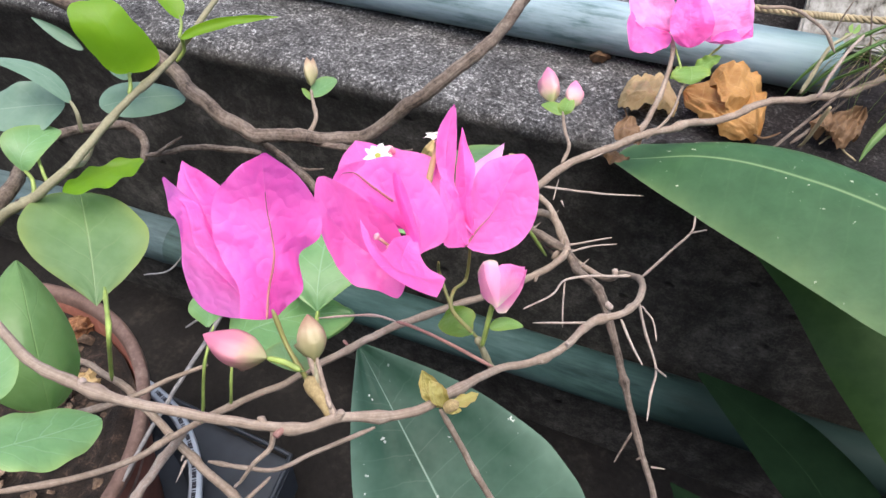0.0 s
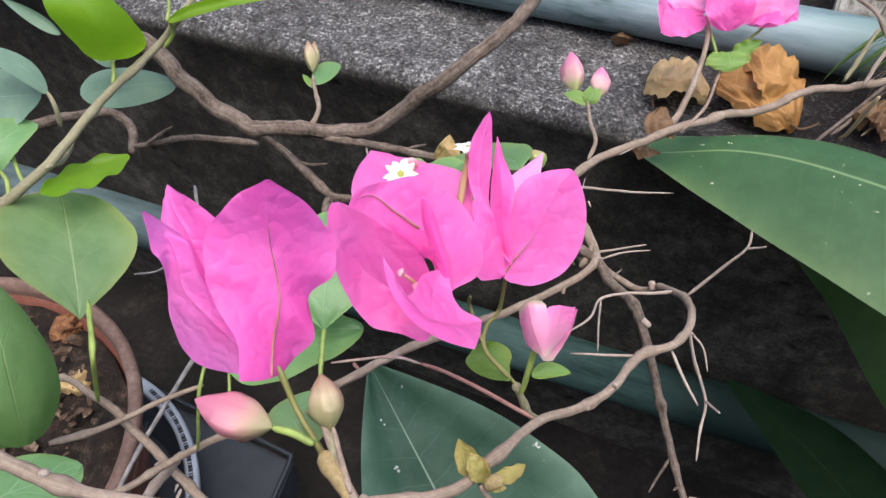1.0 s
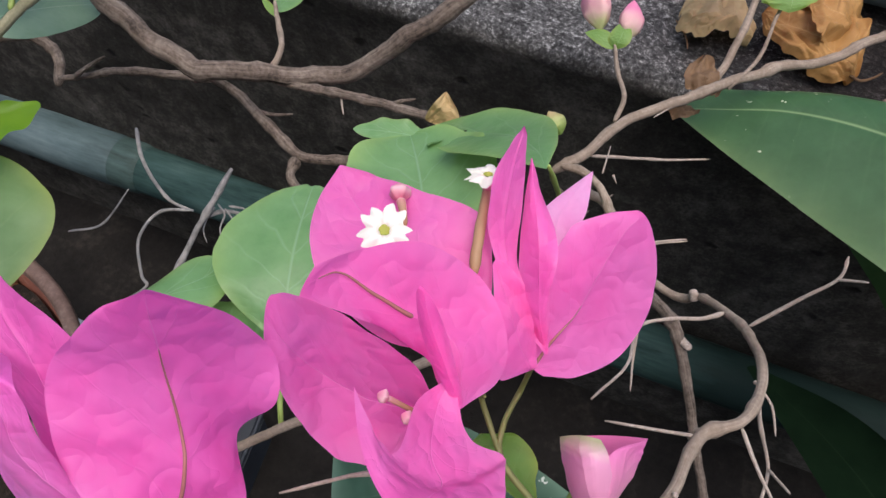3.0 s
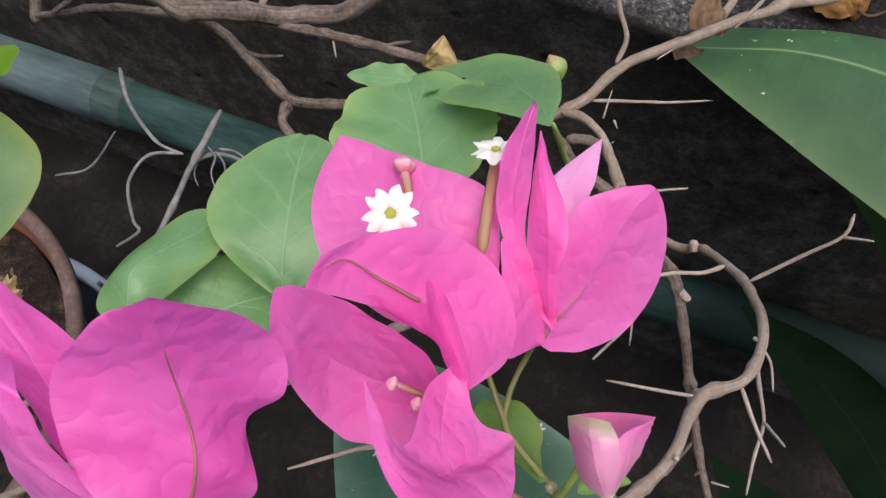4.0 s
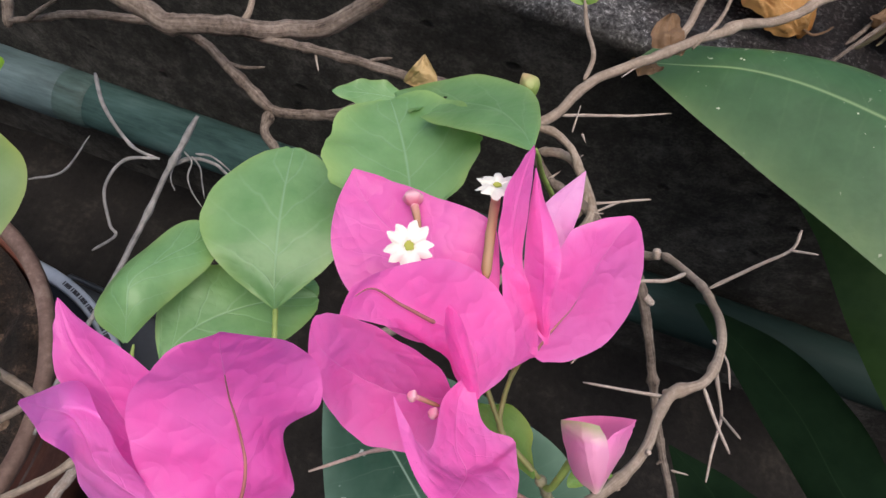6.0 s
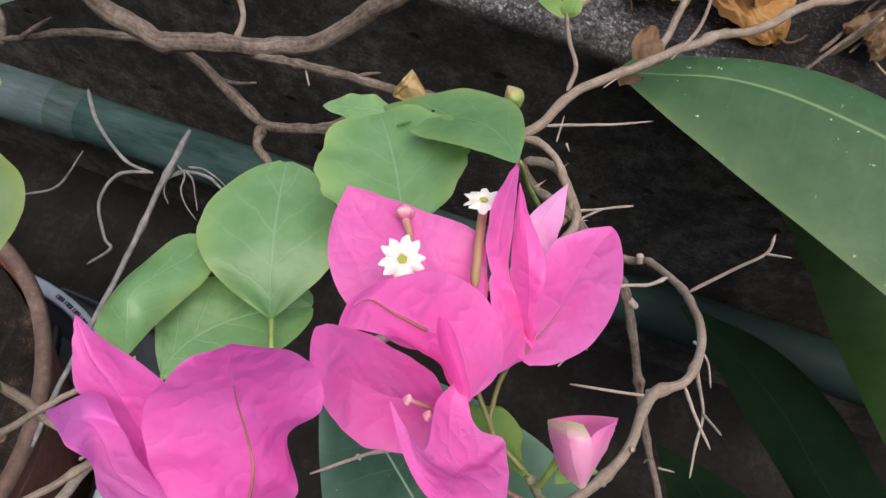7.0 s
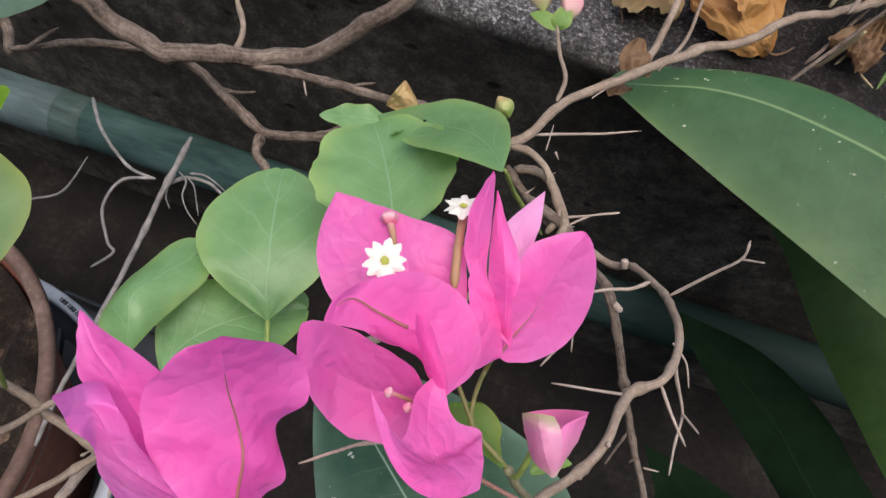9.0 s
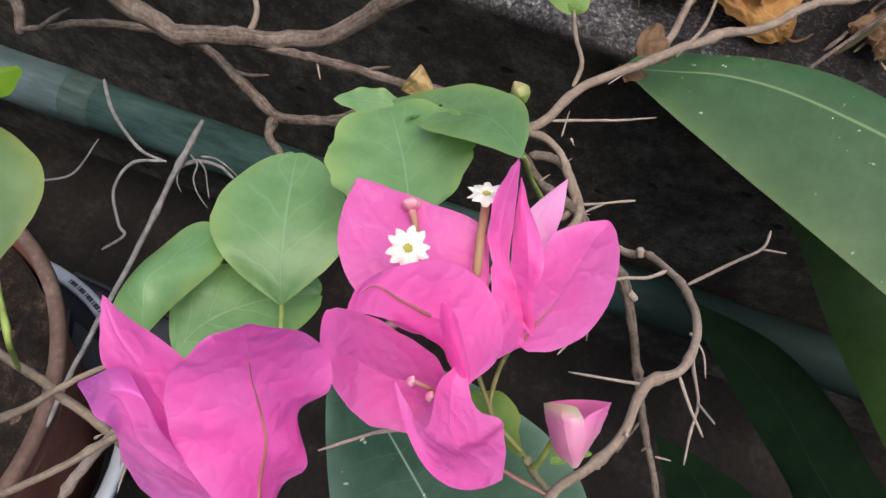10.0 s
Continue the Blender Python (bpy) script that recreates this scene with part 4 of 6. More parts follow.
tube("twig", [(0.1302, 0.1850, 0.4530), (0.1215, 0.1848, 0.4490), (0.1100, 0.1847, 0.4435)], 0.00051, 0.00035, pale_bark, boug)
tube("twig", [(0.1398, 0.1925, 0.4508), (0.1450, 0.1850, 0.4492), (0.1508, 0.1783, 0.4472)], 0.00059, 0.00035, pale_bark, boug)
tube("twig", [(0.1445, 0.2080, 0.4456), (0.1500, 0.2045, 0.4340), (0.1578, 0.1985, 0.4223), (0.1585, 0.1890, 0.4180), (0.1597, 0.1798, 0.4138)], 0.00059, 0.00035, pale_bark, boug)
tube("twig", [(0.1578, 0.1985, 0.4223), (0.1615, 0.1908, 0.4291)], 0.00044, 0.00035, pale_bark, boug)
tube("twig", [(0.1476, 0.2135, 0.4363), (0.1517, 0.2095, 0.4358), (0.1550, 0.2031, 0.4325)], 0.00044, 0.00028, pale_bark, boug)
tube("twig", [(0.1073, 0.2710, 0.3970), (0.1180, 0.2830, 0.3945), (0.1295, 0.2898, 0.3943)], 0.00051, 0.00035, pale_bark, boug)
tube("twig", [(0.1153, 0.2612, 0.3980), (0.1194, 0.2626, 0.4056)], 0.00044, 0.00028, pale_bark, boug)
tube("twig", [(0.1072, 0.1426, 0.4695), (0.0927, 0.1445, 0.4710), (0.0810, 0.1455, 0.4721), (0.0737, 0.1447, 0.4735)], 0.00062, 0.00050, red_bark, boug, "thin reddish side twig")
tube("twig", [(0.0737, 0.1447, 0.4735), (0.0661, 0.1423, 0.4758), (0.0541, 0.1322, 0.4803)], 0.00042, 0.00034, pale_bark, boug, knots=((0.5, 0.4),))
tube("twig", [(0.0809, 0.0955, 0.4960), (0.0751, 0.0994, 0.4973), (0.0702, 0.1042, 0.4981), (0.0660, 0.1086, 0.4999)], 0.00113, 0.00070, bark, boug)
tube("twig", [(0.1012, 0.1122, 0.4884), (0.1103, 0.1108, 0.4706), (0.1206, 0.1095, 0.4506), (0.1301, 0.1070, 0.4325)], 0.00078, 0.00104, bark, boug)
tube("twig", [(0.0690, 0.0868, 0.4990), (0.0690, 0.0840, 0.4940), (0.0661, 0.0800, 0.4910), (0.0628, 0.0769, 0.4842)], 0.00078, 0.00044, bark, boug)
tube("twig", [(0.0507, 0.0803, 0.4807), (0.0571, 0.0841, 0.4755), (0.0639, 0.0886, 0.4709), (0.0701, 0.0978, 0.4686), (0.0815, 0.1121, 0.4666)], 0.00052, 0.00070, bark, boug)
tube("twig", [(0.0619, 0.0773, 0.4733), (0.0640, 0.0858, 0.4721)], 0.00061, 0.00044, bark, boug)

# branch that climbs to the right along the ledge
tube("branch", [(0.0722, 0.2940, 0.4027), (0.0830, 0.3094, 0.4039), (0.0919, 0.3296, 0.4045), (0.1097, 0.3457, 0.4089), (0.1251, 0.3599, 0.4127), (0.1486, 0.3866, 0.4103), (0.1707, 0.4038, 0.4101), (0.1881, 0.4252, 0.4117), (0.2188, 0.4540, 0.4048), (0.2438, 0.4807, 0.4011), (0.2638, 0.5048, 0.4026), (0.2982, 0.5392, 0.4068), (0.3499, 0.5807, 0.4115)], 0.00209, 0.00226, bark, boug, "grey-brown branch leaning on the ledge", lumps=0.2, knots=((0.3, 0.3), (0.4, 0.3)))
tube("branch", [(0.1198, 0.3565, 0.4108), (0.1256, 0.3771, 0.4117), (0.1284, 0.3992, 0.4200), (0.1286, 0.4157, 0.4298), (0.1258, 0.4326, 0.4387), (0.1245, 0.4426, 0.4460)], 0.00191, 0.00104, bark, boug)
tube("twig", [(0.1284, 0.3595, 0.4123), (0.1368, 0.3795, 0.4169), (0.1391, 0.3997, 0.4223), (0.1417, 0.4124, 0.4250)], 0.00087, 0.00070, bark, boug)
tube("twig", [(0.0835, 0.3080, 0.4030), (0.1000, 0.3250, 0.3920), (0.1180, 0.3415, 0.3820), (0.1356, 0.3584, 0.3733)], 0.00081, 0.00042, pale_bark, boug)
tube("twig", [(0.1110, 0.3465, 0.4094), (0.1070, 0.3412, 0.4078), (0.1029, 0.3333, 0.4091)], 0.00044, 0.00028, pale_bark, boug)
tube("twig", [(0.0911, 0.3067, 0.3972), (0.0906, 0.3163, 0.4038)], 0.00044, 0.00021, pale_bark, boug)
tube("twig", [(0.0887, 0.3295, 0.4045), (0.0895, 0.3415, 0.4072), (0.0832, 0.3560, 0.4074), (0.0780, 0.3694, 0.4100)], 0.00113, 0.00087, bark, boug)
bud("bud", (0.0700, 0.3759, 0.4099), (0.0600, 0.3972, 0.4200), 0.0062, bud_light, boug, "closed pink bract bud")
bud("bud", (0.0818, 0.3744, 0.4099), (0.0795, 0.3895, 0.4199), 0.0052, bud_light, boug, "closed pink bract bud", seed=0.4)
blade("leaf", (0.0782, 0.3686, 0.4086), (0.0712, 0.3714, 0.4103), (0.0639, 0.3734, 0.4087), (0.0692, 0.3759, 0.4119), (0.0723, 0.3681, 0.4085), lime, boug)
blade("leaf", (0.0782, 0.3686, 0.4086), (0.0795, 0.3718, 0.4136), (0.0795, 0.3802, 0.4157), (0.0746, 0.3738, 0.4136), (0.0841, 0.3722, 0.4139), lime, boug)
blade("dry_bract", (0.1239, 0.3558, 0.4100), (0.1167, 0.3606, 0.4135), (0.1153, 0.3733, 0.4148), (0.1100, 0.3574, 0.4122), (0.1233, 0.3654, 0.4137), dry_brown, boug, "curled brown withered bract", crumple=0.12, ridge=0.12, wavy=0.06, blunt=0.5)
blade("dry_bract", (0.1068, 0.3600, 0.3960), (0.1148, 0.3572, 0.3977), (0.1220, 0.3607, 0.3957), (0.1138, 0.3629, 0.3959), (0.1158, 0.3541, 0.3947), dry_brown, boug, "curled brown withered bract", crumple=0.16, ridge=0.16, wavy=0.06, seed=0.3)

# far pink cluster at the top of the side branch
far_flower = tube("flower", [(0.1268, 0.4308, 0.4398), (0.1282, 0.4395, 0.4465), (0.1288, 0.4489, 0.4568)], 0.0012, 0.0008, dark_stalk, boug, "cluster of pale pink bracts")
blade("bract", (0.1236, 0.4324, 0.4384), (0.1096, 0.4237, 0.4390), (0.1040, 0.4154, 0.4321), (0.0973, 0.4310, 0.4478), (0.1180, 0.4138, 0.4341), pink, far_flower, wavy=0.04, crumple=0.05, seed=0.1)
blade("bract", (0.1244, 0.4340, 0.4396), (0.1072, 0.4369, 0.4508), (0.0948, 0.4437, 0.4611), (0.0932, 0.4303, 0.4509), (0.1227, 0.4392, 0.4546), pale_pink, far_flower, wavy=0.03, crumple=0.05, seed=0.3)
blade("bract", (0.1373, 0.4213, 0.4379), (0.1328, 0.4264, 0.4520), (0.1254, 0.4465, 0.4642), (0.1197, 0.4291, 0.4532), (0.1437, 0.4316, 0.4587), pink, far_flower, wavy=0.03, crumple=0.05, seed=0.5)
blade("bract", (0.1456, 0.4265, 0.4408), (0.1546, 0.4304, 0.4546), (0.1568, 0.4481, 0.4694), (0.1360, 0.4436, 0.4624), (0.1669, 0.4256, 0.4578), pale_pink, far_flower, wavy=0.04, crumple=0.05, seed=0.7)
blade("bract", (0.1472, 0.4309, 0.4441), (0.1565, 0.4281, 0.4510), (0.1679, 0.4216, 0.4515), (0.1608, 0.4392, 0.4619), (0.1556, 0.4161, 0.4483), pink, far_flower, wavy=0.04, crumple=0.05, seed=0.9)
tube("twig", [(0.1417, 0.4124, 0.4250), (0.1457, 0.4207, 0.4309), (0.1527, 0.4287, 0.4374), (0.1559, 0.4306, 0.4426)], 0.0008, 0.0006, stalk_matter, boug)
tube("twig", [(0.1389, 0.4099, 0.4241), (0.1332, 0.4177, 0.4297), (0.1269, 0.4279, 0.4361)], 0.0008, 0.0006, stalk_matter, boug)
blade("leaf", (0.1424, 0.4139, 0.4282), (0.1349, 0.4097, 0.4277), (0.1312, 0.4043, 0.4254), (0.1340, 0.4128, 0.4295), (0.1375, 0.4041, 0.4262), lime, boug, wavy=0.06, seed=0.4)
blade("leaf", (0.1427, 0.4143, 0.4291), (0.1487, 0.4159, 0.4334), (0.1551, 0.4174, 0.4384), (0.1460, 0.4175, 0.4365), (0.1516, 0.4108, 0.4332), lime, boug, wavy=0.06, seed=0.7)
blade("leaf", (0.1401, 0.4131, 0.4308), (0.1422, 0.4057, 0.4302), (0.1428, 0.4014, 0.4261), (0.1314, 0.4049, 0.4270), (0.1518, 0.4085, 0.4334), lime, boug, wavy=0.06)

# twin heads of bracts in the middle
stem = tube("flower", [(0.0993, 0.1482, 0.4740), (0.0889, 0.1545, 0.4751), (0.0870, 0.1606, 0.4770), (0.0879, 0.1700, 0.4739), (0.0885, 0.1700, 0.4930)], 0.0007, 0.0005, dark_stalk, boug, "open pink bracts on green stalks")
tube("stalk", [(0.0889, 0.1545, 0.4751), (0.0814, 0.1625, 0.4804), (0.0820, 0.1590, 0.4900)], 0.0006, 0.0005, dark_stalk, stem)
bract([((0.0783, 0.1655, 0.4980), (0.0787, 0.1662, 0.4984), (0.0790, 0.1669, 0.4988)), ((0.0657, 0.1577, 0.5001), (0.0697, 0.1683, 0.5017), (0.0757, 0.1762, 0.5052)), ((0.0519, 0.1604, 0.5036), (0.0591, 0.1736, 0.5045), (0.0710, 0.1829, 0.5090)), ((0.0446, 0.1674, 0.5051), (0.0503, 0.1777, 0.5043), (0.0593, 0.1843, 0.5084)), ((0.0417, 0.1764, 0.5057), (0.0446, 0.1820, 0.5044), (0.0495, 0.1857, 0.5066)), ((0.0414, 0.1856, 0.5053), (0.0415, 0.1859, 0.5054), (0.0420, 0.1860, 0.5055))], pink, stem, seed=0.6, crumple=0.014)
bract([((0.0894, 0.1675, 0.4973), (0.0897, 0.1675, 0.4973), (0.0900, 0.1676, 0.4974)), ((0.0842, 0.1697, 0.5006), (0.0863, 0.1707, 0.5002), (0.0882, 0.1707, 0.5014)), ((0.0773, 0.1742, 0.5077), (0.0794, 0.1747, 0.5069), (0.0810, 0.1754, 0.5062)), ((0.0736, 0.1775, 0.5130), (0.0761, 0.1787, 0.5115), (0.0788, 0.1804, 0.5091)), ((0.0723, 0.1808, 0.5184), (0.0747, 0.1831, 0.5163), (0.0770, 0.1862, 0.5148)), ((0.0723, 0.1857, 0.5224), (0.0740, 0.1875, 0.5213), (0.0754, 0.1894, 0.5201)), ((0.0734, 0.1894, 0.5247), (0.0739, 0.1905, 0.5242), (0.0746, 0.1908, 0.5232)), ((0.0737, 0.1904, 0.5253), (0.0738, 0.1906, 0.5254), (0.0740, 0.1905, 0.5253))], pink, stem, seed=3.4, crumple=0.014)
bract([((0.0894, 0.1678, 0.4963), (0.0898, 0.1679, 0.4964), (0.0901, 0.1680, 0.4964)), ((0.0847, 0.1709, 0.5015), (0.0864, 0.1705, 0.5036), (0.0871, 0.1725, 0.5059)), ((0.0807, 0.1757, 0.5059), (0.0840, 0.1750, 0.5096), (0.0864, 0.1762, 0.5116)), ((0.0789, 0.1806, 0.5087), (0.0819, 0.1797, 0.5124), (0.0843, 0.1825, 0.5117)), ((0.0770, 0.1876, 0.5127), (0.0784, 0.1874, 0.5144), (0.0798, 0.1886, 0.5128)), ((0.0763, 0.1913, 0.5143), (0.0767, 0.1912, 0.5154), (0.0776, 0.1915, 0.5144)), ((0.0758, 0.1933, 0.5155), (0.0759, 0.1935, 0.5156), (0.0760, 0.1934, 0.5156))], pink, stem, seed=3.9, crumple=0.014)
bract([((0.0859, 0.1731, 0.4956), (0.0865, 0.1733, 0.4957), (0.0871, 0.1735, 0.4958)), ((0.0808, 0.1819, 0.4982), (0.0863, 0.1841, 0.4984), (0.0917, 0.1852, 0.5003)), ((0.0793, 0.1909, 0.5010), (0.0837, 0.1927, 0.5009), (0.0882, 0.1914, 0.5014)), ((0.0816, 0.1980, 0.5016), (0.0846, 0.1989, 0.5022), (0.0882, 0.1981, 0.5018)), ((0.0866, 0.2058, 0.5038), (0.0867, 0.2059, 0.5039), (0.0869, 0.2059, 0.5039))], pale_pink, stem, seed=4.4, crumple=0.012)
bract([((0.0862, 0.1668, 0.4943), (0.0883, 0.1662, 0.4928), (0.0907, 0.1661, 0.4916)), ((0.0861, 0.1713, 0.5015), (0.0900, 0.1716, 0.4959), (0.0966, 0.1697, 0.4892)), ((0.0853, 0.1786, 0.5080), (0.0924, 0.1772, 0.4986), (0.1026, 0.1758, 0.4905)), ((0.0867, 0.1861, 0.5100), (0.0942, 0.1844, 0.5051), (0.1051, 0.1833, 0.4948)), ((0.0912, 0.1902, 0.5113), (0.0958, 0.1895, 0.5099), (0.1037, 0.1899, 0.5021)), ((0.0959, 0.1928, 0.5117), (0.0978, 0.1933, 0.5109), (0.1002, 0.1927, 0.5083))], pink, stem, seed=4.9, crumple=0.014, vein=0.42)
bract([((0.0880, 0.1656, 0.4925), (0.0884, 0.1656, 0.4936), (0.0891, 0.1663, 0.4940)), ((0.0834, 0.1599, 0.4972), (0.0847, 0.1667, 0.4988), (0.0855, 0.1702, 0.5020)), ((0.0801, 0.1662, 0.5030), (0.0802, 0.1709, 0.5046), (0.0807, 0.1741, 0.5076)), ((0.0761, 0.1739, 0.5085), (0.0762, 0.1747, 0.5090), (0.0765, 0.1752, 0.5093))], pink, stem, seed=7.3, crumple=0.016)
bract([((0.0788, 0.1507, 0.4999), (0.0795, 0.1511, 0.5001), (0.0800, 0.1517, 0.5005)), ((0.0746, 0.1531, 0.5022), (0.0766, 0.1567, 0.5067), (0.0838, 0.1590, 0.5001)), ((0.0721, 0.1554, 0.5035), (0.0725, 0.1588, 0.5089), (0.0820, 0.1651, 0.5048)), ((0.0681, 0.1560, 0.5049), (0.0679, 0.1582, 0.5107), (0.0750, 0.1686, 0.5124)), ((0.0624, 0.1554, 0.5090), (0.0615, 0.1576, 0.5148), (0.0654, 0.1655, 0.5207)), ((0.0572, 0.1520, 0.5160), (0.0562, 0.1567, 0.5187), (0.0585, 0.1606, 0.5210)), ((0.0537, 0.1497, 0.5203), (0.0535, 0.1511, 0.5211), (0.0538, 0.1548, 0.5221))], pink, stem, seed=1.7, crumple=0.018, vein=0.92, vein_from=0.5)
bract([((0.0760, 0.1501, 0.4994), (0.0765, 0.1502, 0.4995), (0.0771, 0.1502, 0.4995)), ((0.0708, 0.1512, 0.5103), (0.0716, 0.1490, 0.4975), (0.0768, 0.1418, 0.4900)), ((0.0625, 0.1516, 0.5148), (0.0646, 0.1476, 0.4977), (0.0706, 0.1398, 0.4922)), ((0.0565, 0.1508, 0.5187), (0.0573, 0.1466, 0.5038), (0.0626, 0.1384, 0.4935)), ((0.0525, 0.1489, 0.5220), (0.0532, 0.1450, 0.5141), (0.0562, 0.1392, 0.5028)), ((0.0506, 0.1477, 0.5224), (0.0503, 0.1456, 0.5200), (0.0515, 0.1418, 0.5145))], pink, stem, seed=1.1, crumple=0.018)
bract([((0.0758, 0.1524, 0.5054), (0.0768, 0.1524, 0.5054), (0.0783, 0.1522, 0.5053)), ((0.0736, 0.1463, 0.5087), (0.0764, 0.1481, 0.5052), (0.0794, 0.1496, 0.5050)), ((0.0744, 0.1389, 0.5113), (0.0783, 0.1406, 0.5067), (0.0829, 0.1466, 0.5010)), ((0.0739, 0.1363, 0.5132), (0.0813, 0.1377, 0.5051), (0.0883, 0.1475, 0.4971)), ((0.0725, 0.1365, 0.5156), (0.0809, 0.1345, 0.5101), (0.0893, 0.1449, 0.4991)), ((0.0701, 0.1378, 0.5174), (0.0798, 0.1308, 0.5149), (0.0905, 0.1400, 0.5021)), ((0.0659, 0.1416, 0.5172), (0.0779, 0.1283, 0.5168), (0.0910, 0.1347, 0.5037))], pink, stem, seed=2.3, crumple=0.014)
bract([((0.0789, 0.1499, 0.5028), (0.0795, 0.1502, 0.5031), (0.0799, 0.1506, 0.5033)), ((0.0739, 0.1520, 0.5097), (0.0757, 0.1519, 0.5120), (0.0781, 0.1525, 0.5078)), ((0.0705, 0.1542, 0.5166), (0.0721, 0.1541, 0.5189), (0.0746, 0.1552, 0.5150)), ((0.0692, 0.1556, 0.5220), (0.0702, 0.1558, 0.5233), (0.0718, 0.1561, 0.5212)), ((0.0692, 0.1562, 0.5235), (0.0694, 0.1565, 0.5236), (0.0699, 0.1564, 0.5237))], pink, stem, seed=2.9, crumple=0.012)

floret((0.0623, 0.1682, 0.5048), (0.0594, 0.1665, 0.5189), (0.0878, -0.3063, 0.9855), 0.0047, stem)
floret((0.0739, 0.1707, 0.5090), (0.0700, 0.1868, 0.5157), (-0.2000, 0.3300, 0.9200), 0.0046, stem)
tube("floret_tube", [(0.0587, 0.1769, 0.5063), (0.0572, 0.1792, 0.5077), (0.0559, 0.1813, 0.5077)], 0.0006, 0.0009, tube_matter, stem, "slender reddish floret tube", lumps=0.1)
bud("closed_floret", (0.0561, 0.1808, 0.5074), (0.0545, 0.1843, 0.5083), 0.0019, floret_tip, stem, "closed pink and white floret tip", ridges=5, lobe=0.12, peak=0.55)
tube("floret_tube", [(0.0735, 0.1467, 0.5033), (0.0688, 0.1453, 0.5080)], 0.0004, 0.0005, tube_matter, stem, "slender reddish floret tube", lumps=0.1)
bud("closed_floret", (0.0695, 0.1453, 0.5079), (0.0677, 0.1450, 0.5090), 0.0010, floret_tip, stem, "closed pink floret tip", ridges=5, lobe=0.1, peak=0.55)
tube("floret_tube", [(0.0746, 0.1455, 0.5026), (0.0732, 0.1443, 0.5060)], 0.0004, 0.0005, tube_matter, stem, "slender reddish floret tube", lumps=0.1)
bud("closed_floret", (0.0739, 0.1443, 0.5060), (0.0720, 0.1440, 0.5071), 0.0010, floret_tip, stem, "closed pink floret tip", ridges=5, lobe=0.1, peak=0.55)

# single flower beside them
side_flower = tube("flower", [(0.0722, 0.0999, 0.4972), (0.0655, 0.1057, 0.4938), (0.0585, 0.1101, 0.4968), (0.0532, 0.1140, 0.5044)], 0.0008, 0.0006, dark_stalk, boug, "single open pink bract flower on an olive stalk")
bract([((0.0499, 0.1055, 0.5091), (0.0526, 0.1117, 0.5027), (0.0520, 0.1184, 0.4975)), ((0.0451, 0.1125, 0.5107), (0.0494, 0.1188, 0.5056), (0.0526, 0.1222, 0.4975)), ((0.0370, 0.1176, 0.5167), (0.0486, 0.1242, 0.5109), (0.0556, 0.1254, 0.5017)), ((0.0340, 0.1219, 0.5224), (0.0461, 0.1282, 0.5143), (0.0508, 0.1327, 0.5058)), ((0.0331, 0.1254, 0.5266), (0.0434, 0.1320, 0.5197), (0.0548, 0.1375, 0.5098)), ((0.0348, 0.1291, 0.5300), (0.0426, 0.1341, 0.5265), (0.0531, 0.1422, 0.5159)), ((0.0383, 0.1330, 0.5336), (0.0426, 0.1352, 0.5329), (0.0488, 0.1403, 0.5282)), ((0.0426, 0.1356, 0.5364), (0.0429, 0.1359, 0.5366), (0.0438, 0.1361, 0.5368))], magenta, side_flower, seed=5.2, crumple=0.020, vein=0.70)
bract([((0.0482, 0.1173, 0.5024), (0.0487, 0.1170, 0.5022), (0.0490, 0.1176, 0.5026)), ((0.0319, 0.1187, 0.5082), (0.0383, 0.1217, 0.5102), (0.0440, 0.1251, 0.5090)), ((0.0257, 0.1229, 0.5159), (0.0307, 0.1242, 0.5158), (0.0380, 0.1275, 0.5158)), ((0.0200, 0.1260, 0.5208), (0.0260, 0.1276, 0.5210), (0.0340, 0.1302, 0.5239)), ((0.0184, 0.1299, 0.5241), (0.0216, 0.1303, 0.5234), (0.0256, 0.1324, 0.5270)), ((0.0167, 0.1332, 0.5249), (0.0183, 0.1333, 0.5250), (0.0202, 0.1340, 0.5266)), ((0.0161, 0.1354, 0.5262), (0.0161, 0.1354, 0.5262), (0.0162, 0.1354, 0.5262))], magenta, side_flower, seed=5.8, crumple=0.016)
bract([((0.0476, 0.1118, 0.5003), (0.0481, 0.1123, 0.5017), (0.0488, 0.1124, 0.5029)), ((0.0384, 0.1113, 0.4974), (0.0427, 0.1148, 0.5063), (0.0472, 0.1160, 0.5084)), ((0.0315, 0.1107, 0.5002), (0.0355, 0.1161, 0.5124), (0.0406, 0.1160, 0.5125)), ((0.0272, 0.1131, 0.5059), (0.0308, 0.1175, 0.5164), (0.0358, 0.1182, 0.5192)), ((0.0264, 0.1163, 0.5155), (0.0286, 0.1200, 0.5221), (0.0328, 0.1206, 0.5227)), ((0.0275, 0.1168, 0.5236), (0.0269, 0.1212, 0.5261), (0.0304, 0.1225, 0.5259)), ((0.0255, 0.1178, 0.5273), (0.0253, 0.1208, 0.5291), (0.0242, 0.1262, 0.5233)), ((0.0244, 0.1194, 0.5348), (0.0244, 0.1197, 0.5350), (0.0246, 0.1200, 0.5352))], lilac, side_flower, seed=6.3, crumple=0.020)
bud("bud", (0.0581, 0.1023, 0.5007), (0.0407, 0.1009, 0.5035), 0.0045, bud_pink, boug, "closed dusky pink bract bud", bend=0.06)
bud("bud", (0.0689, 0.1071, 0.4985), (0.0633, 0.1148, 0.5065), 0.0038, bud_dusky, boug, "closed olive-brown bract bud", seed=0.6)
tube("twig", [(0.0676, 0.1023, 0.5006), (0.0625, 0.1027, 0.5008), (0.0581, 0.1023, 0.5007)], 0.0009, 0.0008, stalk_matter, boug)
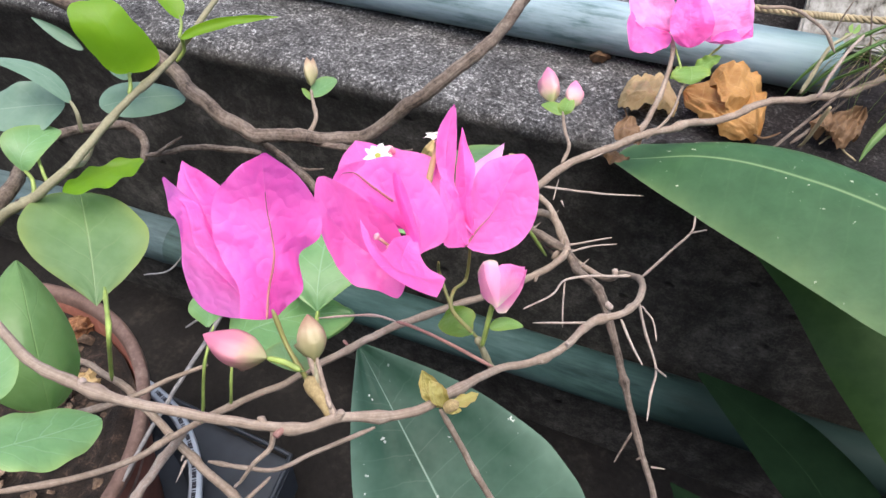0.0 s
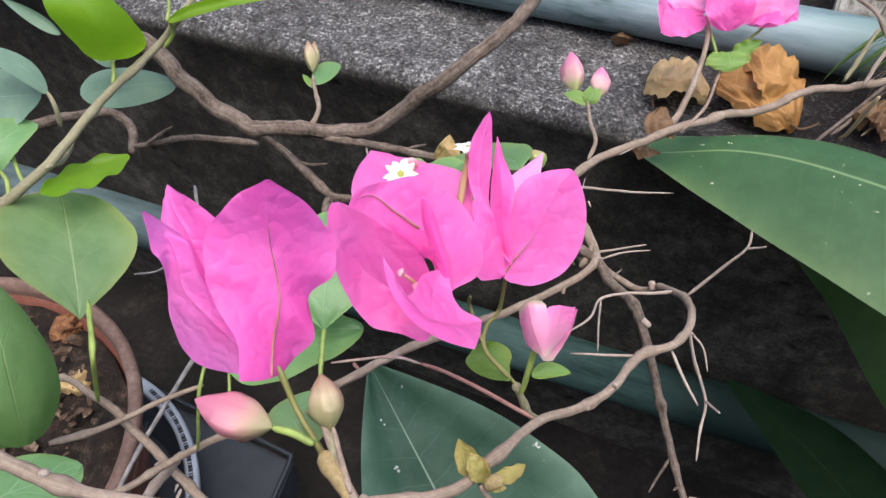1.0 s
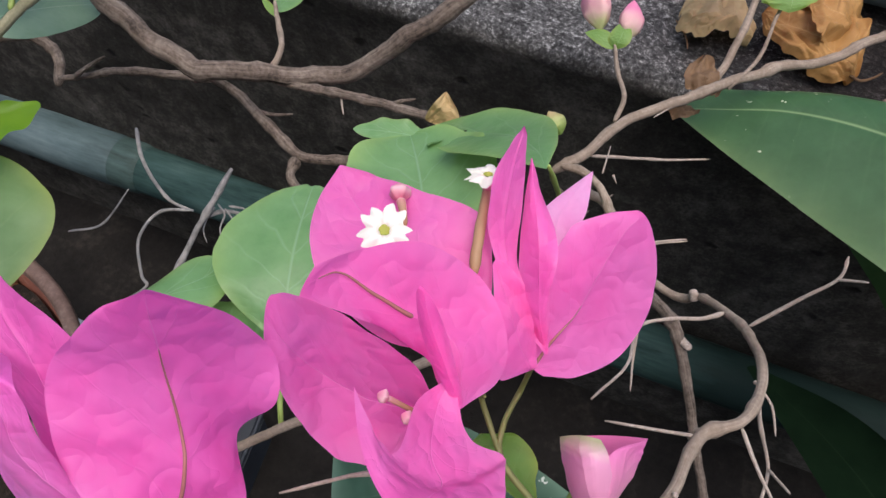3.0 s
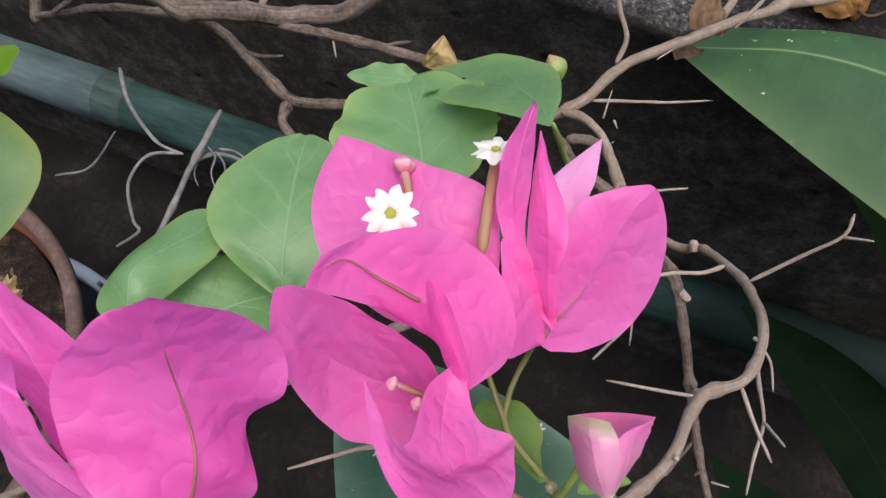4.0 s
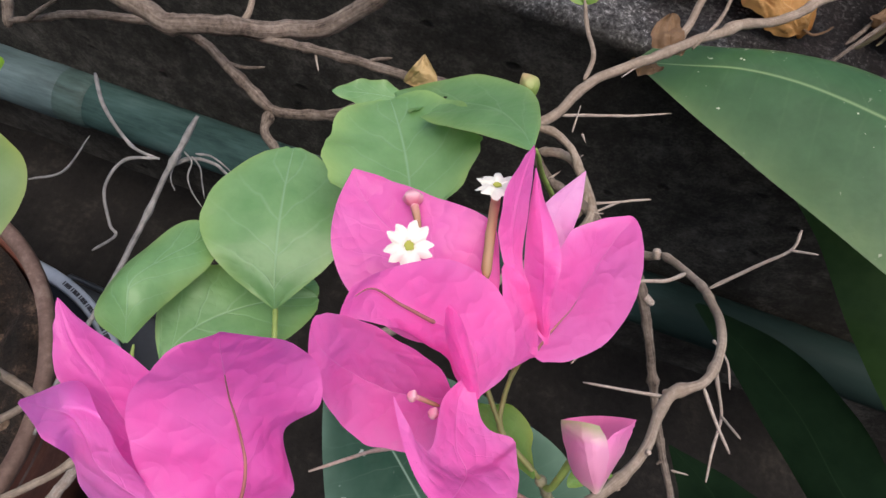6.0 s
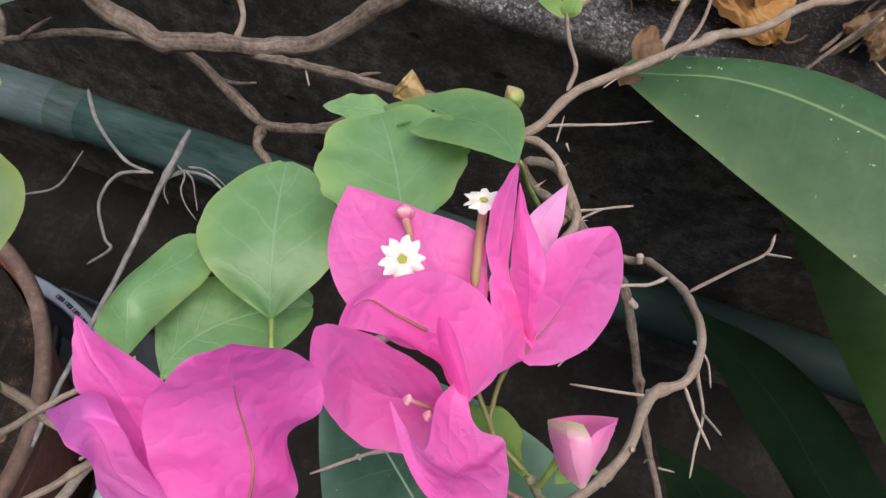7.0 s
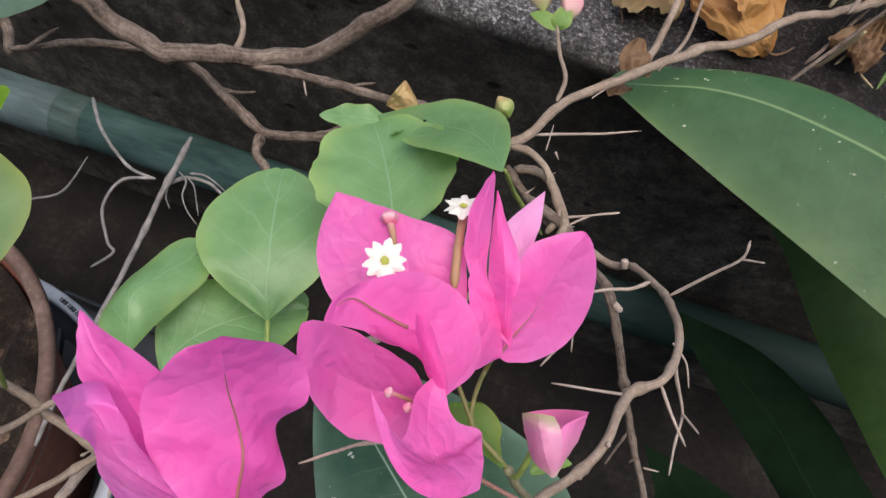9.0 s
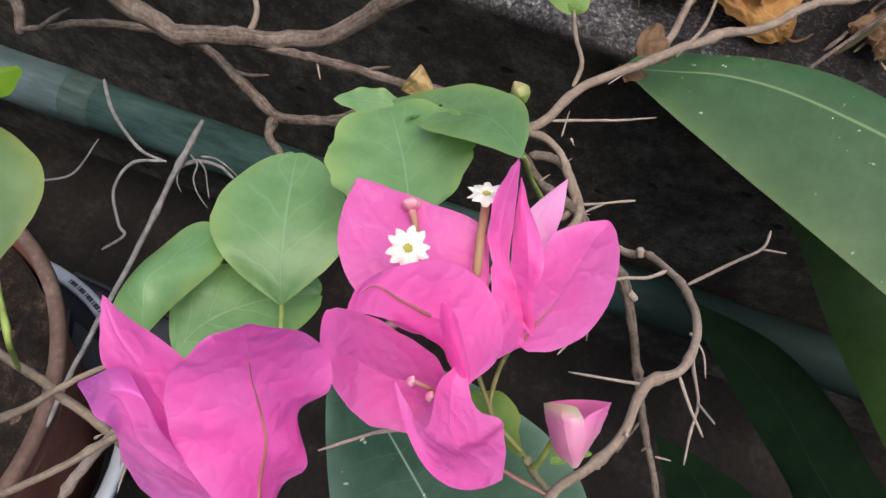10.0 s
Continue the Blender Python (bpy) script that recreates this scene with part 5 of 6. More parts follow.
tube("twig", [(0.0722, 0.1000, 0.4978), (0.0710, 0.1035, 0.4985), (0.0689, 0.1071, 0.4985)], 0.0011, 0.0008, green_bark, boug, lumps=0.3)
blade("leaf", (0.0650, 0.1044, 0.4955), (0.0568, 0.1109, 0.4905), (0.0553, 0.1201, 0.4861), (0.0518, 0.1089, 0.4918), (0.0632, 0.1132, 0.4897), green, boug, peak=0.4)

# half-open bud and fresh leaves at the fork
tube("twig", [(0.1088, 0.1436, 0.4675), (0.1049, 0.1475, 0.4626), (0.1018, 0.1479, 0.4689), (0.0993, 0.1482, 0.4740)], 0.0011, 0.0009, green_bark, boug, "short knobbly shoot", lumps=0.1, knots=((0.5, 0.25), (0.92, 0.45)))
half_open = tube("bud", [(0.1010, 0.1480, 0.4706), (0.1019, 0.1468, 0.4752), (0.1023, 0.1507, 0.4860), (0.1042, 0.1515, 0.4905)], 0.0007, 0.0009, stalk_matter, boug, "half-open pale pink bud of three bracts", lumps=0.2)
bract([((0.1052, 0.1434, 0.4964), (0.1055, 0.1435, 0.4964), (0.1058, 0.1436, 0.4965)), ((0.1005, 0.1459, 0.4965), (0.1012, 0.1461, 0.5036), (0.1050, 0.1465, 0.5017)), ((0.0971, 0.1518, 0.4963), (0.0989, 0.1494, 0.5055), (0.1031, 0.1500, 0.5060)), ((0.0961, 0.1543, 0.4966), (0.0985, 0.1531, 0.5030), (0.1015, 0.1531, 0.5042))], bud_blush, half_open, seed=0.1, crumple=0.02)
bract([((0.1056, 0.1436, 0.4965), (0.1059, 0.1438, 0.4966), (0.1061, 0.1440, 0.4968)), ((0.1049, 0.1464, 0.5016), (0.1065, 0.1487, 0.5006), (0.1087, 0.1516, 0.4965)), ((0.1030, 0.1505, 0.5051), (0.1059, 0.1532, 0.5032), (0.1091, 0.1558, 0.4978)), ((0.1055, 0.1541, 0.5038), (0.1076, 0.1562, 0.5015), (0.1089, 0.1579, 0.5002))], bud_rose, half_open, seed=0.4, crumple=0.02)
bract([((0.1052, 0.1468, 0.4902), (0.1064, 0.1470, 0.4903), (0.1075, 0.1475, 0.4906)), ((0.1000, 0.1518, 0.4906), (0.1047, 0.1546, 0.4900), (0.1094, 0.1551, 0.4927)), ((0.0968, 0.1551, 0.4947), (0.1031, 0.1583, 0.4944), (0.1095, 0.1588, 0.4984))], bud_rose, half_open, seed=0.8, crumple=0.02)
bract([((0.0977, 0.1473, 0.4754), (0.0979, 0.1475, 0.4755), (0.0981, 0.1477, 0.4756)), ((0.0920, 0.1523, 0.4655), (0.0937, 0.1531, 0.4695), (0.0964, 0.1535, 0.4729)), ((0.0861, 0.1561, 0.4599), (0.0896, 0.1575, 0.4674), (0.0949, 0.1586, 0.4722)), ((0.0817, 0.1609, 0.4563), (0.0857, 0.1626, 0.4624), (0.0904, 0.1633, 0.4677)), ((0.0827, 0.1641, 0.4585), (0.0840, 0.1629, 0.4631), (0.0862, 0.1620, 0.4677))], lime, boug, "spoon-shaped fresh green leaf", name="leaf", seed=3.1, crumple=0.012)
blade("leaf", (0.1033, 0.1468, 0.4823), (0.1073, 0.1503, 0.4824), (0.1123, 0.1522, 0.4811), (0.1074, 0.1532, 0.4821), (0.1075, 0.1485, 0.4810), lime, boug, peak=0.4, blunt=0.6)
blade("leaf", (0.1023, 0.1132, 0.4888), (0.0973, 0.1144, 0.4915), (0.0939, 0.1174, 0.4949), (0.0945, 0.1133, 0.4915), (0.0993, 0.1157, 0.4955), tan_shoot, boug, "tan and green unfolding leaf", crease=0.6, crumple=0.04, wavy=0.03)
blade("leaf", (0.1023, 0.1132, 0.4888), (0.0995, 0.1121, 0.4933), (0.0971, 0.1143, 0.4962), (0.0981, 0.1111, 0.4942), (0.1015, 0.1155, 0.4925), tan_shoot, boug, "tan and green unfolding leaf", crease=0.6, crumple=0.04, wavy=0.03, seed=0.5)
blade("leaf", (0.1023, 0.1132, 0.4888), (0.1062, 0.1163, 0.4899), (0.1089, 0.1200, 0.4893), (0.1054, 0.1173, 0.4906), (0.1078, 0.1144, 0.4908), tan_shoot, boug, crease=0.5, wavy=0.04)
blade("leaf", (0.1014, 0.1132, 0.4890), (0.1042, 0.1122, 0.4903), (0.1068, 0.1128, 0.4902), (0.1037, 0.1134, 0.4910), (0.1051, 0.1112, 0.4895), tan_shoot, boug, wavy=0.04)


# leaves behind the flowers
tube("twig", [(0.0120, 0.1915, 0.3985), (0.0165, 0.1810, 0.3985), (0.0200, 0.1725, 0.3960), (0.0222, 0.1678, 0.3902)], 0.0010, 0.0009, stalk_matter, boug)
blade("leaf", (0.0128, 0.1892, 0.3989), (0.0044, 0.2128, 0.4109), (-0.0065, 0.2488, 0.4060), (-0.0213, 0.2054, 0.4100), (0.0235, 0.2293, 0.4112), green, boug, "rounded green leaf with pale veins", peak=0.55, blunt=0.5, foot=1.05, wavy=0.01, crumple=0.015, seed=0.3)
blade("leaf", (0.0486, 0.2182, 0.4354), (0.0381, 0.2418, 0.4344), (0.0227, 0.2697, 0.4251), (0.0149, 0.2278, 0.4382), (0.0630, 0.2439, 0.4488), yellowing, boug, "green leaf with a yellowing edge", peak=0.45, blunt=0.45, wavy=0.03, jag=0.09, crumple=0.015, seed=0.8)
bract([((0.0758, 0.2300, 0.4739), (0.0756, 0.2301, 0.4739), (0.0751, 0.2299, 0.4739)), ((0.0750, 0.2487, 0.4659), (0.0703, 0.2421, 0.4671), (0.0654, 0.2357, 0.4661)), ((0.0691, 0.2701, 0.4527), (0.0598, 0.2575, 0.4532), (0.0515, 0.2444, 0.4534)), ((0.0524, 0.2817, 0.4394), (0.0440, 0.2693, 0.4355), (0.0377, 0.2549, 0.4393)), ((0.0331, 0.2844, 0.4237), (0.0297, 0.2774, 0.4224), (0.0268, 0.2704, 0.4233)), ((0.0208, 0.2827, 0.4143), (0.0204, 0.2819, 0.4139), (0.0213, 0.2815, 0.4137))], green, boug, "green leaf with a torn edge", name="leaf", seed=1.4, crumple=0.010, slit=(0.63, 0.05, 0.4))
blade("leaf", (0.0264, 0.2814, 0.4128), (0.0133, 0.2772, 0.4152), (0.0001, 0.2697, 0.4184), (0.0109, 0.2831, 0.4163), (0.0168, 0.2711, 0.4139), green, boug, peak=0.4, wavy=0.03, seed=1.9)
bract([((-0.0241, 0.1598, 0.4046), (-0.0239, 0.1602, 0.4048), (-0.0231, 0.1603, 0.4048)), ((-0.0367, 0.1647, 0.4057), (-0.0259, 0.1685, 0.4117), (-0.0191, 0.1706, 0.4080)), ((-0.0377, 0.1788, 0.4066), (-0.0283, 0.1769, 0.4141), (-0.0161, 0.1810, 0.4066)), ((-0.0335, 0.1942, 0.4056), (-0.0250, 0.1880, 0.4109), (-0.0123, 0.1924, 0.4058)), ((-0.0293, 0.2064, 0.4029), (-0.0206, 0.2001, 0.4058), (-0.0136, 0.2029, 0.4024)), ((-0.0234, 0.2100, 0.4023), (-0.0215, 0.2099, 0.4021), (-0.0187, 0.2091, 0.4015))], green, boug, "green leaf folded along its midrib", name="leaf", seed=2.4, crumple=0.010)
blade("leaf", (-0.0141, 0.1602, 0.3948), (-0.0061, 0.1831, 0.3912), (0.0212, 0.2048, 0.3852), (-0.0215, 0.1930, 0.3963), (0.0152, 0.1757, 0.3913), green, boug, peak=0.45, blunt=0.55, wavy=0.015, crumple=0.015, seed=2.9)
blade("leaf", (-0.0067, 0.1866, 0.3676), (0.0028, 0.2032, 0.3708), (0.0166, 0.2145, 0.3727), (-0.0090, 0.2111, 0.3649), (0.0135, 0.1962, 0.3721), green, boug, peak=0.5, blunt=0.5, seed=3.3)
tube("twig", [(-0.0200, 0.1600, 0.4075), (-0.0178, 0.1470, 0.3985), (-0.0190, 0.1405, 0.3790), (-0.0240, 0.1392, 0.3590)], 0.0007, 0.0007, stalk_matter, boug)
tube("twig", [(-0.0141, 0.1602, 0.3948), (-0.0105, 0.1530, 0.3900), (-0.0098, 0.1485, 0.3800), (-0.0120, 0.1477, 0.3685)], 0.0006, 0.0007, stalk_matter, boug)
tube("twig", [(0.0762, 0.2295, 0.4758), (0.0841, 0.2476, 0.4385), (0.0991, 0.2622, 0.4002)], 0.0008, 0.0009, stalk_matter, boug)
blade("dry_bract", (0.0236, 0.2847, 0.4185), (0.0282, 0.2869, 0.4253), (0.0280, 0.2913, 0.4293), (0.0240, 0.2824, 0.4247), (0.0370, 0.2855, 0.4264), dry_tan, boug, "withered tan bract", crumple=0.15, wavy=0.05)
bud("bud", (0.0714, 0.3023, 0.4151), (0.0639, 0.3078, 0.4195), 0.004, bud_green, boug, "pale green leaf bud")

# bare twigs in the shade behind
tube("branch", [(-0.0840, 0.2880, 0.4050), (-0.0800, 0.2960, 0.3900), (-0.0740, 0.2989, 0.3820), (-0.0561, 0.2911, 0.3803), (-0.0331, 0.2822, 0.3747), (-0.0157, 0.2870, 0.3768), (-0.0027, 0.2893, 0.3819), (0.0101, 0.2974, 0.3921)], 0.0020, 0.0024, old_bark, boug, lumps=0.25)
tube("branch", [(-0.0350, 0.2824, 0.3743), (-0.0331, 0.2727, 0.3723), (-0.0243, 0.2653, 0.3714), (-0.0192, 0.2558, 0.3646)], 0.0022, 0.0018, old_bark, boug, lumps=0.3)
tube("twig", [(-0.0602, 0.2938, 0.3812), (-0.0522, 0.2946, 0.3811), (-0.0432, 0.2968, 0.3833)], 0.0010, 0.0006, old_bark, boug, lumps=0.25)
tube("branch", [(-0.0560, 0.2925, 0.4050), (-0.0440, 0.2960, 0.4020), (-0.0321, 0.2970, 0.4022), (-0.0165, 0.2975, 0.4045), (0.0018, 0.2974, 0.4069), (0.0225, 0.2965, 0.4097), (0.0443, 0.2992, 0.4108), (0.0710, 0.3006, 0.4133)], 0.0016, 0.0022, old_bark, boug, lumps=0.25, knots=((0.3, 0.3), (0.5, 0.3)))
tube("twig", [(0.0020, 0.2969, 0.4066), (0.0064, 0.2984, 0.4096), (0.0132, 0.2989, 0.4130)], 0.0009, 0.0006, old_bark, boug)
tube("twig", [(-0.0191, 0.2973, 0.4025), (-0.0153, 0.2915, 0.3994)], 0.00059, 0.00028, pale_bark, boug)
tube("branch", [(-0.1828, 0.2993, 0.3484), (-0.1656, 0.3043, 0.3523), (-0.1503, 0.3083, 0.3581), (-0.1295, 0.3173, 0.3573), (-0.1070, 0.3238, 0.3559)], 0.0016, 0.0022, old_bark, boug, lumps=0.25, knots=((0.4, 0.3), (0.6, 0.3)))
tube("twig", [(-0.1713, 0.2992, 0.3534), (-0.1647, 0.3043, 0.3586), (-0.1570, 0.3098, 0.3639)], 0.0014, 0.0008, old_bark, boug, lumps=0.25)
tube("branch", [(0.1016, 0.2686, 0.3925), (0.1040, 0.2752, 0.3977), (0.1001, 0.2813, 0.4017), (0.0928, 0.2888, 0.4062), (0.0840, 0.2932, 0.4085), (0.0752, 0.2940, 0.4079)], 0.00165, 0.00148, bark, boug, lumps=0.2, knots=((0.5, 0.3),))
tube("twig", [(0.1043, 0.2746, 0.3974), (0.1147, 0.2769, 0.4018), (0.1265, 0.2795, 0.4073)], 0.00059, 0.00035, pale_bark, boug)
tube("branch", [(0.0770, 0.2940, 0.3946), (0.0896, 0.2853, 0.3896), (0.1029, 0.2737, 0.3899)], 0.0018, 0.0016, old_bark, boug, lumps=0.2)

# ---- leafy shrub standing in the brown pot ----
shrub = thing("leafy_shrub", "leafy green shrub rising from the brown pot", "shrub")
tube("stem", [(-0.1785, 0.1730, 0.3844), (-0.1626, 0.1858, 0.3998), (-0.1499, 0.1939, 0.4074), (-0.1376, 0.2142, 0.4185), (-0.1373, 0.2433, 0.4252), (-0.1296, 0.2618, 0.4346), (-0.1199, 0.2840, 0.4453), (-0.1060, 0.2893, 0.4620), (-0.1031, 0.3118, 0.4723), (-0.1027, 0.3303, 0.4799)], 0.0028, 0.0012, green_bark, shrub, "grey-green young stem", lumps=0.12, wave=180.0, knots=((0.45, 0.2), (0.6, 0.2)))
tube("stem", [(-0.1791, 0.1804, 0.3897), (-0.1760, 0.1963, 0.3974), (-0.1806, 0.2133, 0.3982), (-0.1866, 0.2291, 0.4006)], 0.0050, 0.0030, old_bark, shrub, lumps=0.2)
tube("branch", [(-0.2262, 0.2654, 0.3720), (-0.2232, 0.2913, 0.3637), (-0.2126, 0.3111, 0.3567), (-0.2016, 0.3166, 0.3501), (-0.1953, 0.3128, 0.3436), (-0.1904, 0.3025, 0.3375)], 0.0034, 0.0026, old_bark, shrub, lumps=0.2)
tube("twig", [(-0.1324, 0.2583, 0.4340), (-0.1334, 0.2623, 0.4372), (-0.1365, 0.2667, 0.4424)], 0.0012, 0.0009, stalk_matter, shrub)
petal("leaf", (-0.1364, 0.2661, 0.4417), (-0.1288, 0.2575, 0.4668), (-0.1422, 0.2627, 0.4826), (-0.1441, 0.2570, 0.4524), (-0.1445, 0.2490, 0.4735), (-0.1242, 0.2800, 0.4484), (-0.1272, 0.2689, 0.4748), backlit, shrub, "bright green leaf lit from behind", end=0.3, foot=0.4, crumple=0.01, wavy=0.0)
tube("twig", [(-0.1183, 0.2835, 0.4431), (-0.1134, 0.2861, 0.4502), (-0.1106, 0.2835, 0.4596)], 0.0012, 0.0009, stalk_matter, shrub)
blade("leaf", (-0.1109, 0.2826, 0.4587), (-0.0921, 0.2955, 0.4654), (-0.0658, 0.3093, 0.4677), (-0.0945, 0.2946, 0.4675), (-0.0890, 0.2932, 0.4639), backlit, shrub, peak=0.3, blunt=0.8, wavy=0.01)
blade("leaf", (-0.1146, 0.2904, 0.4655), (-0.1228, 0.2943, 0.4715), (-0.1393, 0.2977, 0.4775), (-0.1282, 0.2906, 0.4737), (-0.1182, 0.2989, 0.4720), backlit, shrub)
tube("twig", [(-0.1114, 0.2825, 0.4593), (-0.1124, 0.2874, 0.4631), (-0.1149, 0.2911, 0.4667)], 0.0009, 0.0007, stalk_matter, shrub)
blade("leaf", (-0.1589, 0.2596, 0.4181), (-0.1505, 0.2813, 0.4131), (-0.1376, 0.3029, 0.4052), (-0.1629, 0.2908, 0.4153), (-0.1477, 0.2637, 0.4104), greyish, shrub, peak=0.45, blunt=0.45)
blade("leaf", (-0.1456, 0.2725, 0.4316), (-0.1582, 0.2797, 0.4357), (-0.1572, 0.2731, 0.4456), (-0.1617, 0.2743, 0.4358), (-0.1490, 0.2870, 0.4338), greyish, shrub)
blade("leaf", (-0.1539, 0.2587, 0.4551), (-0.1638, 0.2573, 0.4627), (-0.1746, 0.2531, 0.4715), (-0.1654, 0.2578, 0.4665), (-0.1605, 0.2546, 0.4584), greyish, shrub)
blade("leaf", (-0.1595, 0.2401, 0.4319), (-0.1782, 0.2321, 0.4306), (-0.1999, 0.2194, 0.4292), (-0.1872, 0.2448, 0.4365), (-0.1696, 0.2183, 0.4251), greyish, shrub, peak=0.45, blunt=0.5, wavy=0.02)
blade("leaf", (-0.1510, 0.2372, 0.4370), (-0.1663, 0.2380, 0.4506), (-0.1868, 0.2273, 0.4597), (-0.1705, 0.2430, 0.4517), (-0.1639, 0.2311, 0.4499), greyish, shrub, peak=0.4)
tube("twig", [(-0.1452, 0.2322, 0.4235), (-0.1446, 0.2333, 0.4342), (-0.1513, 0.2375, 0.4378)], 0.0012, 0.0009, green_bark, shrub)
blade("leaf", (-0.1589, 0.2019, 0.4158), (-0.1604, 0.2103, 0.4247), (-0.1592, 0.2307, 0.4223), (-0.1708, 0.1997, 0.4291), (-0.1510, 0.2130, 0.4236), green, shrub, peak=0.5, blunt=0.5)
tube("twig", [(-0.1481, 0.1944, 0.4091), (-0.1520, 0.1996, 0.4142), (-0.1587, 0.2028, 0.4163)], 0.0012, 0.0009, stalk_matter, shrub)
tube("twig", [(-0.1457, 0.2026, 0.4123), (-0.1500, 0.2054, 0.4162), (-0.1567, 0.2112, 0.4205)], 0.0010, 0.0008, stalk_matter, shrub)
tube("twig", [(-0.1416, 0.2356, 0.4193), (-0.1398, 0.2234, 0.4131), (-0.1354, 0.2093, 0.4192)], 0.0014, 0.0010, green_bark, shrub)
blade("leaf", (-0.1314, 0.1982, 0.4144), (-0.1344, 0.2233, 0.4050), (-0.1243, 0.2446, 0.4038), (-0.1381, 0.2306, 0.4062), (-0.1224, 0.2183, 0.4059), backlit, shrub, peak=0.5, blunt=0.5, wavy=0.03)
blade("leaf", (-0.1005, 0.1673, 0.3751), (-0.1191, 0.1905, 0.3888), (-0.1445, 0.2159, 0.3957), (-0.1392, 0.1725, 0.4059), (-0.1041, 0.2143, 0.3787), olive, shrub, "large rounded green leaf", peak=0.6, blunt=0.42, foot=1.15, crumple=0.012, wavy=0.008, seed=0.9)
tube("twig", [(-0.0800, 0.1440, 0.3545), (-0.0745, 0.1455, 0.3750), (-0.0700, 0.1475, 0.3930), (-0.0920, 0.1700, 0.3900)], 0.0010, 0.0011, stalk_matter, shrub, "yellow-green leaf stalk")
blade("leaf", (-0.0636, 0.1057, 0.3951), (-0.0705, 0.1191, 0.4227), (-0.0983, 0.1438, 0.4325), (-0.0914, 0.1089, 0.4284), (-0.0707, 0.1335, 0.4031), deep, shrub, "large green leaf over the earth", peak=0.42, blunt=0.8, crumple=0.015, seed=1.3)
blade("leaf", (-0.0338, 0.0687, 0.4460), (-0.0262, 0.0807, 0.4396), (-0.0216, 0.1002, 0.4251), (-0.0396, 0.0941, 0.4304), (-0.0151, 0.0713, 0.4410), green, shrub, peak=0.5, blunt=0.5, crumple=0.015, wavy=0.015, seed=1.8)
blade("leaf", (-0.0462, 0.0806, 0.4464), (-0.0497, 0.0917, 0.4484), (-0.0556, 0.1044, 0.4516), (-0.0560, 0.0912, 0.4521), (-0.0444, 0.0963, 0.4451), green, shrub, peak=0.45, blunt=0.5, seed=2.2)
tube("branch", [(-0.1650, 0.1640, 0.2600), (-0.1400, 0.1590, 0.3100), (-0.1129, 0.1525, 0.3414), (-0.0826, 0.1459, 0.3531), (-0.0676, 0.1427, 0.3505), (-0.0467, 0.1367, 0.3368), (-0.0292, 0.1320, 0.3294), (-0.0036, 0.1273, 0.3165)], 0.0013, 0.0023, bark, shrub, "pale thorny branch", lumps=0.16)
tube("twig", [(-0.0780, 0.1170, 0.3655), (-0.0665, 0.1312, 0.3608), (-0.0618, 0.1425, 0.3560), (-0.0513, 0.1525, 0.3598), (-0.0362, 0.1638, 0.3651)], 0.0016, 0.0010, bark, shrub)
tube("twig", [(-0.1791, 0.2023, 0.3881), (-0.1689, 0.2143, 0.3846), (-0.1616, 0.2430, 0.3732)], 0.00174, 0.00087, pale_bark, shrub)
tube("twig", [(-0.0349, 0.1385, 0.3483), (-0.0476, 0.1287, 0.3267), (-0.0600, 0.1076, 0.3031)], 0.00226, 0.00226, pale_bark, shrub)

# ---- broad-leaved plant ----
broad_plant = thing("broad_leaved_plant", "plant with long broad dark green leaves", "plant")
bract([((0.3245, 0.2707, 0.4220), (0.3253, 0.2696, 0.4219), (0.3244, 0.2679, 0.4211)), ((0.2894, 0.3192, 0.4247), (0.3063, 0.2887, 0.4272), (0.3112, 0.2549, 0.4126)), ((0.2546, 0.3547, 0.4195), (0.2737, 0.3180, 0.4249), (0.2836, 0.2608, 0.4009)), ((0.2272, 0.3735, 0.4138), (0.2399, 0.3400, 0.4199), (0.2534, 0.2776, 0.3956)), ((0.2029, 0.3851, 0.4089), (0.2145, 0.3540, 0.4145), (0.2263, 0.2952, 0.3926)), ((0.1748, 0.3892, 0.4015), (0.1840, 0.3673, 0.4070), (0.2003, 0.3125, 0.3899)), ((0.1457, 0.3878, 0.3931), (0.1574, 0.3739, 0.3989), (0.1695, 0.3330, 0.3866)), ((0.1226, 0.3859, 0.3876), (0.1330, 0.3751, 0.3888), (0.1376, 0.3550, 0.3833)), ((0.1104, 0.3763, 0.3804), (0.1110, 0.3754, 0.3803), (0.1123, 0.3741, 0.3804))], broad, broad_plant, "long broad green leaf with a pale midrib", name="leaf", seed=0.4, crumple=0.004, nu=72, nv=36, keel=0.5)
# The next three leaves carry their shade in the colour.
bract([((0.3668, 0.2199, 0.2698), (0.3682, 0.2201, 0.2695), (0.3694, 0.2209, 0.2699)), ((0.3294, 0.2564, 0.2809), (0.3526, 0.2568, 0.2874), (0.3776, 0.2644, 0.2860)), ((0.2992, 0.2837, 0.2951), (0.3298, 0.2862, 0.3081), (0.3665, 0.2984, 0.3068)), ((0.2753, 0.3039, 0.3076), (0.3072, 0.3129, 0.3261), (0.3497, 0.3296, 0.3272)), ((0.2549, 0.3190, 0.3213), (0.2857, 0.3344, 0.3391), (0.3255, 0.3524, 0.3423)), ((0.2329, 0.3419, 0.3358), (0.2598, 0.3554, 0.3531), (0.2968, 0.3749, 0.3585)), ((0.2122, 0.3551, 0.3478), (0.2333, 0.3736, 0.3577), (0.2584, 0.3912, 0.3654)), ((0.1882, 0.3779, 0.3558), (0.1912, 0.3796, 0.3564), (0.1941, 0.3815, 0.3572))], broad_shaded, broad_plant, "dark green leaf in shade", name="leaf", seed=0.2, crumple=0.004, nu=64, nv=28)
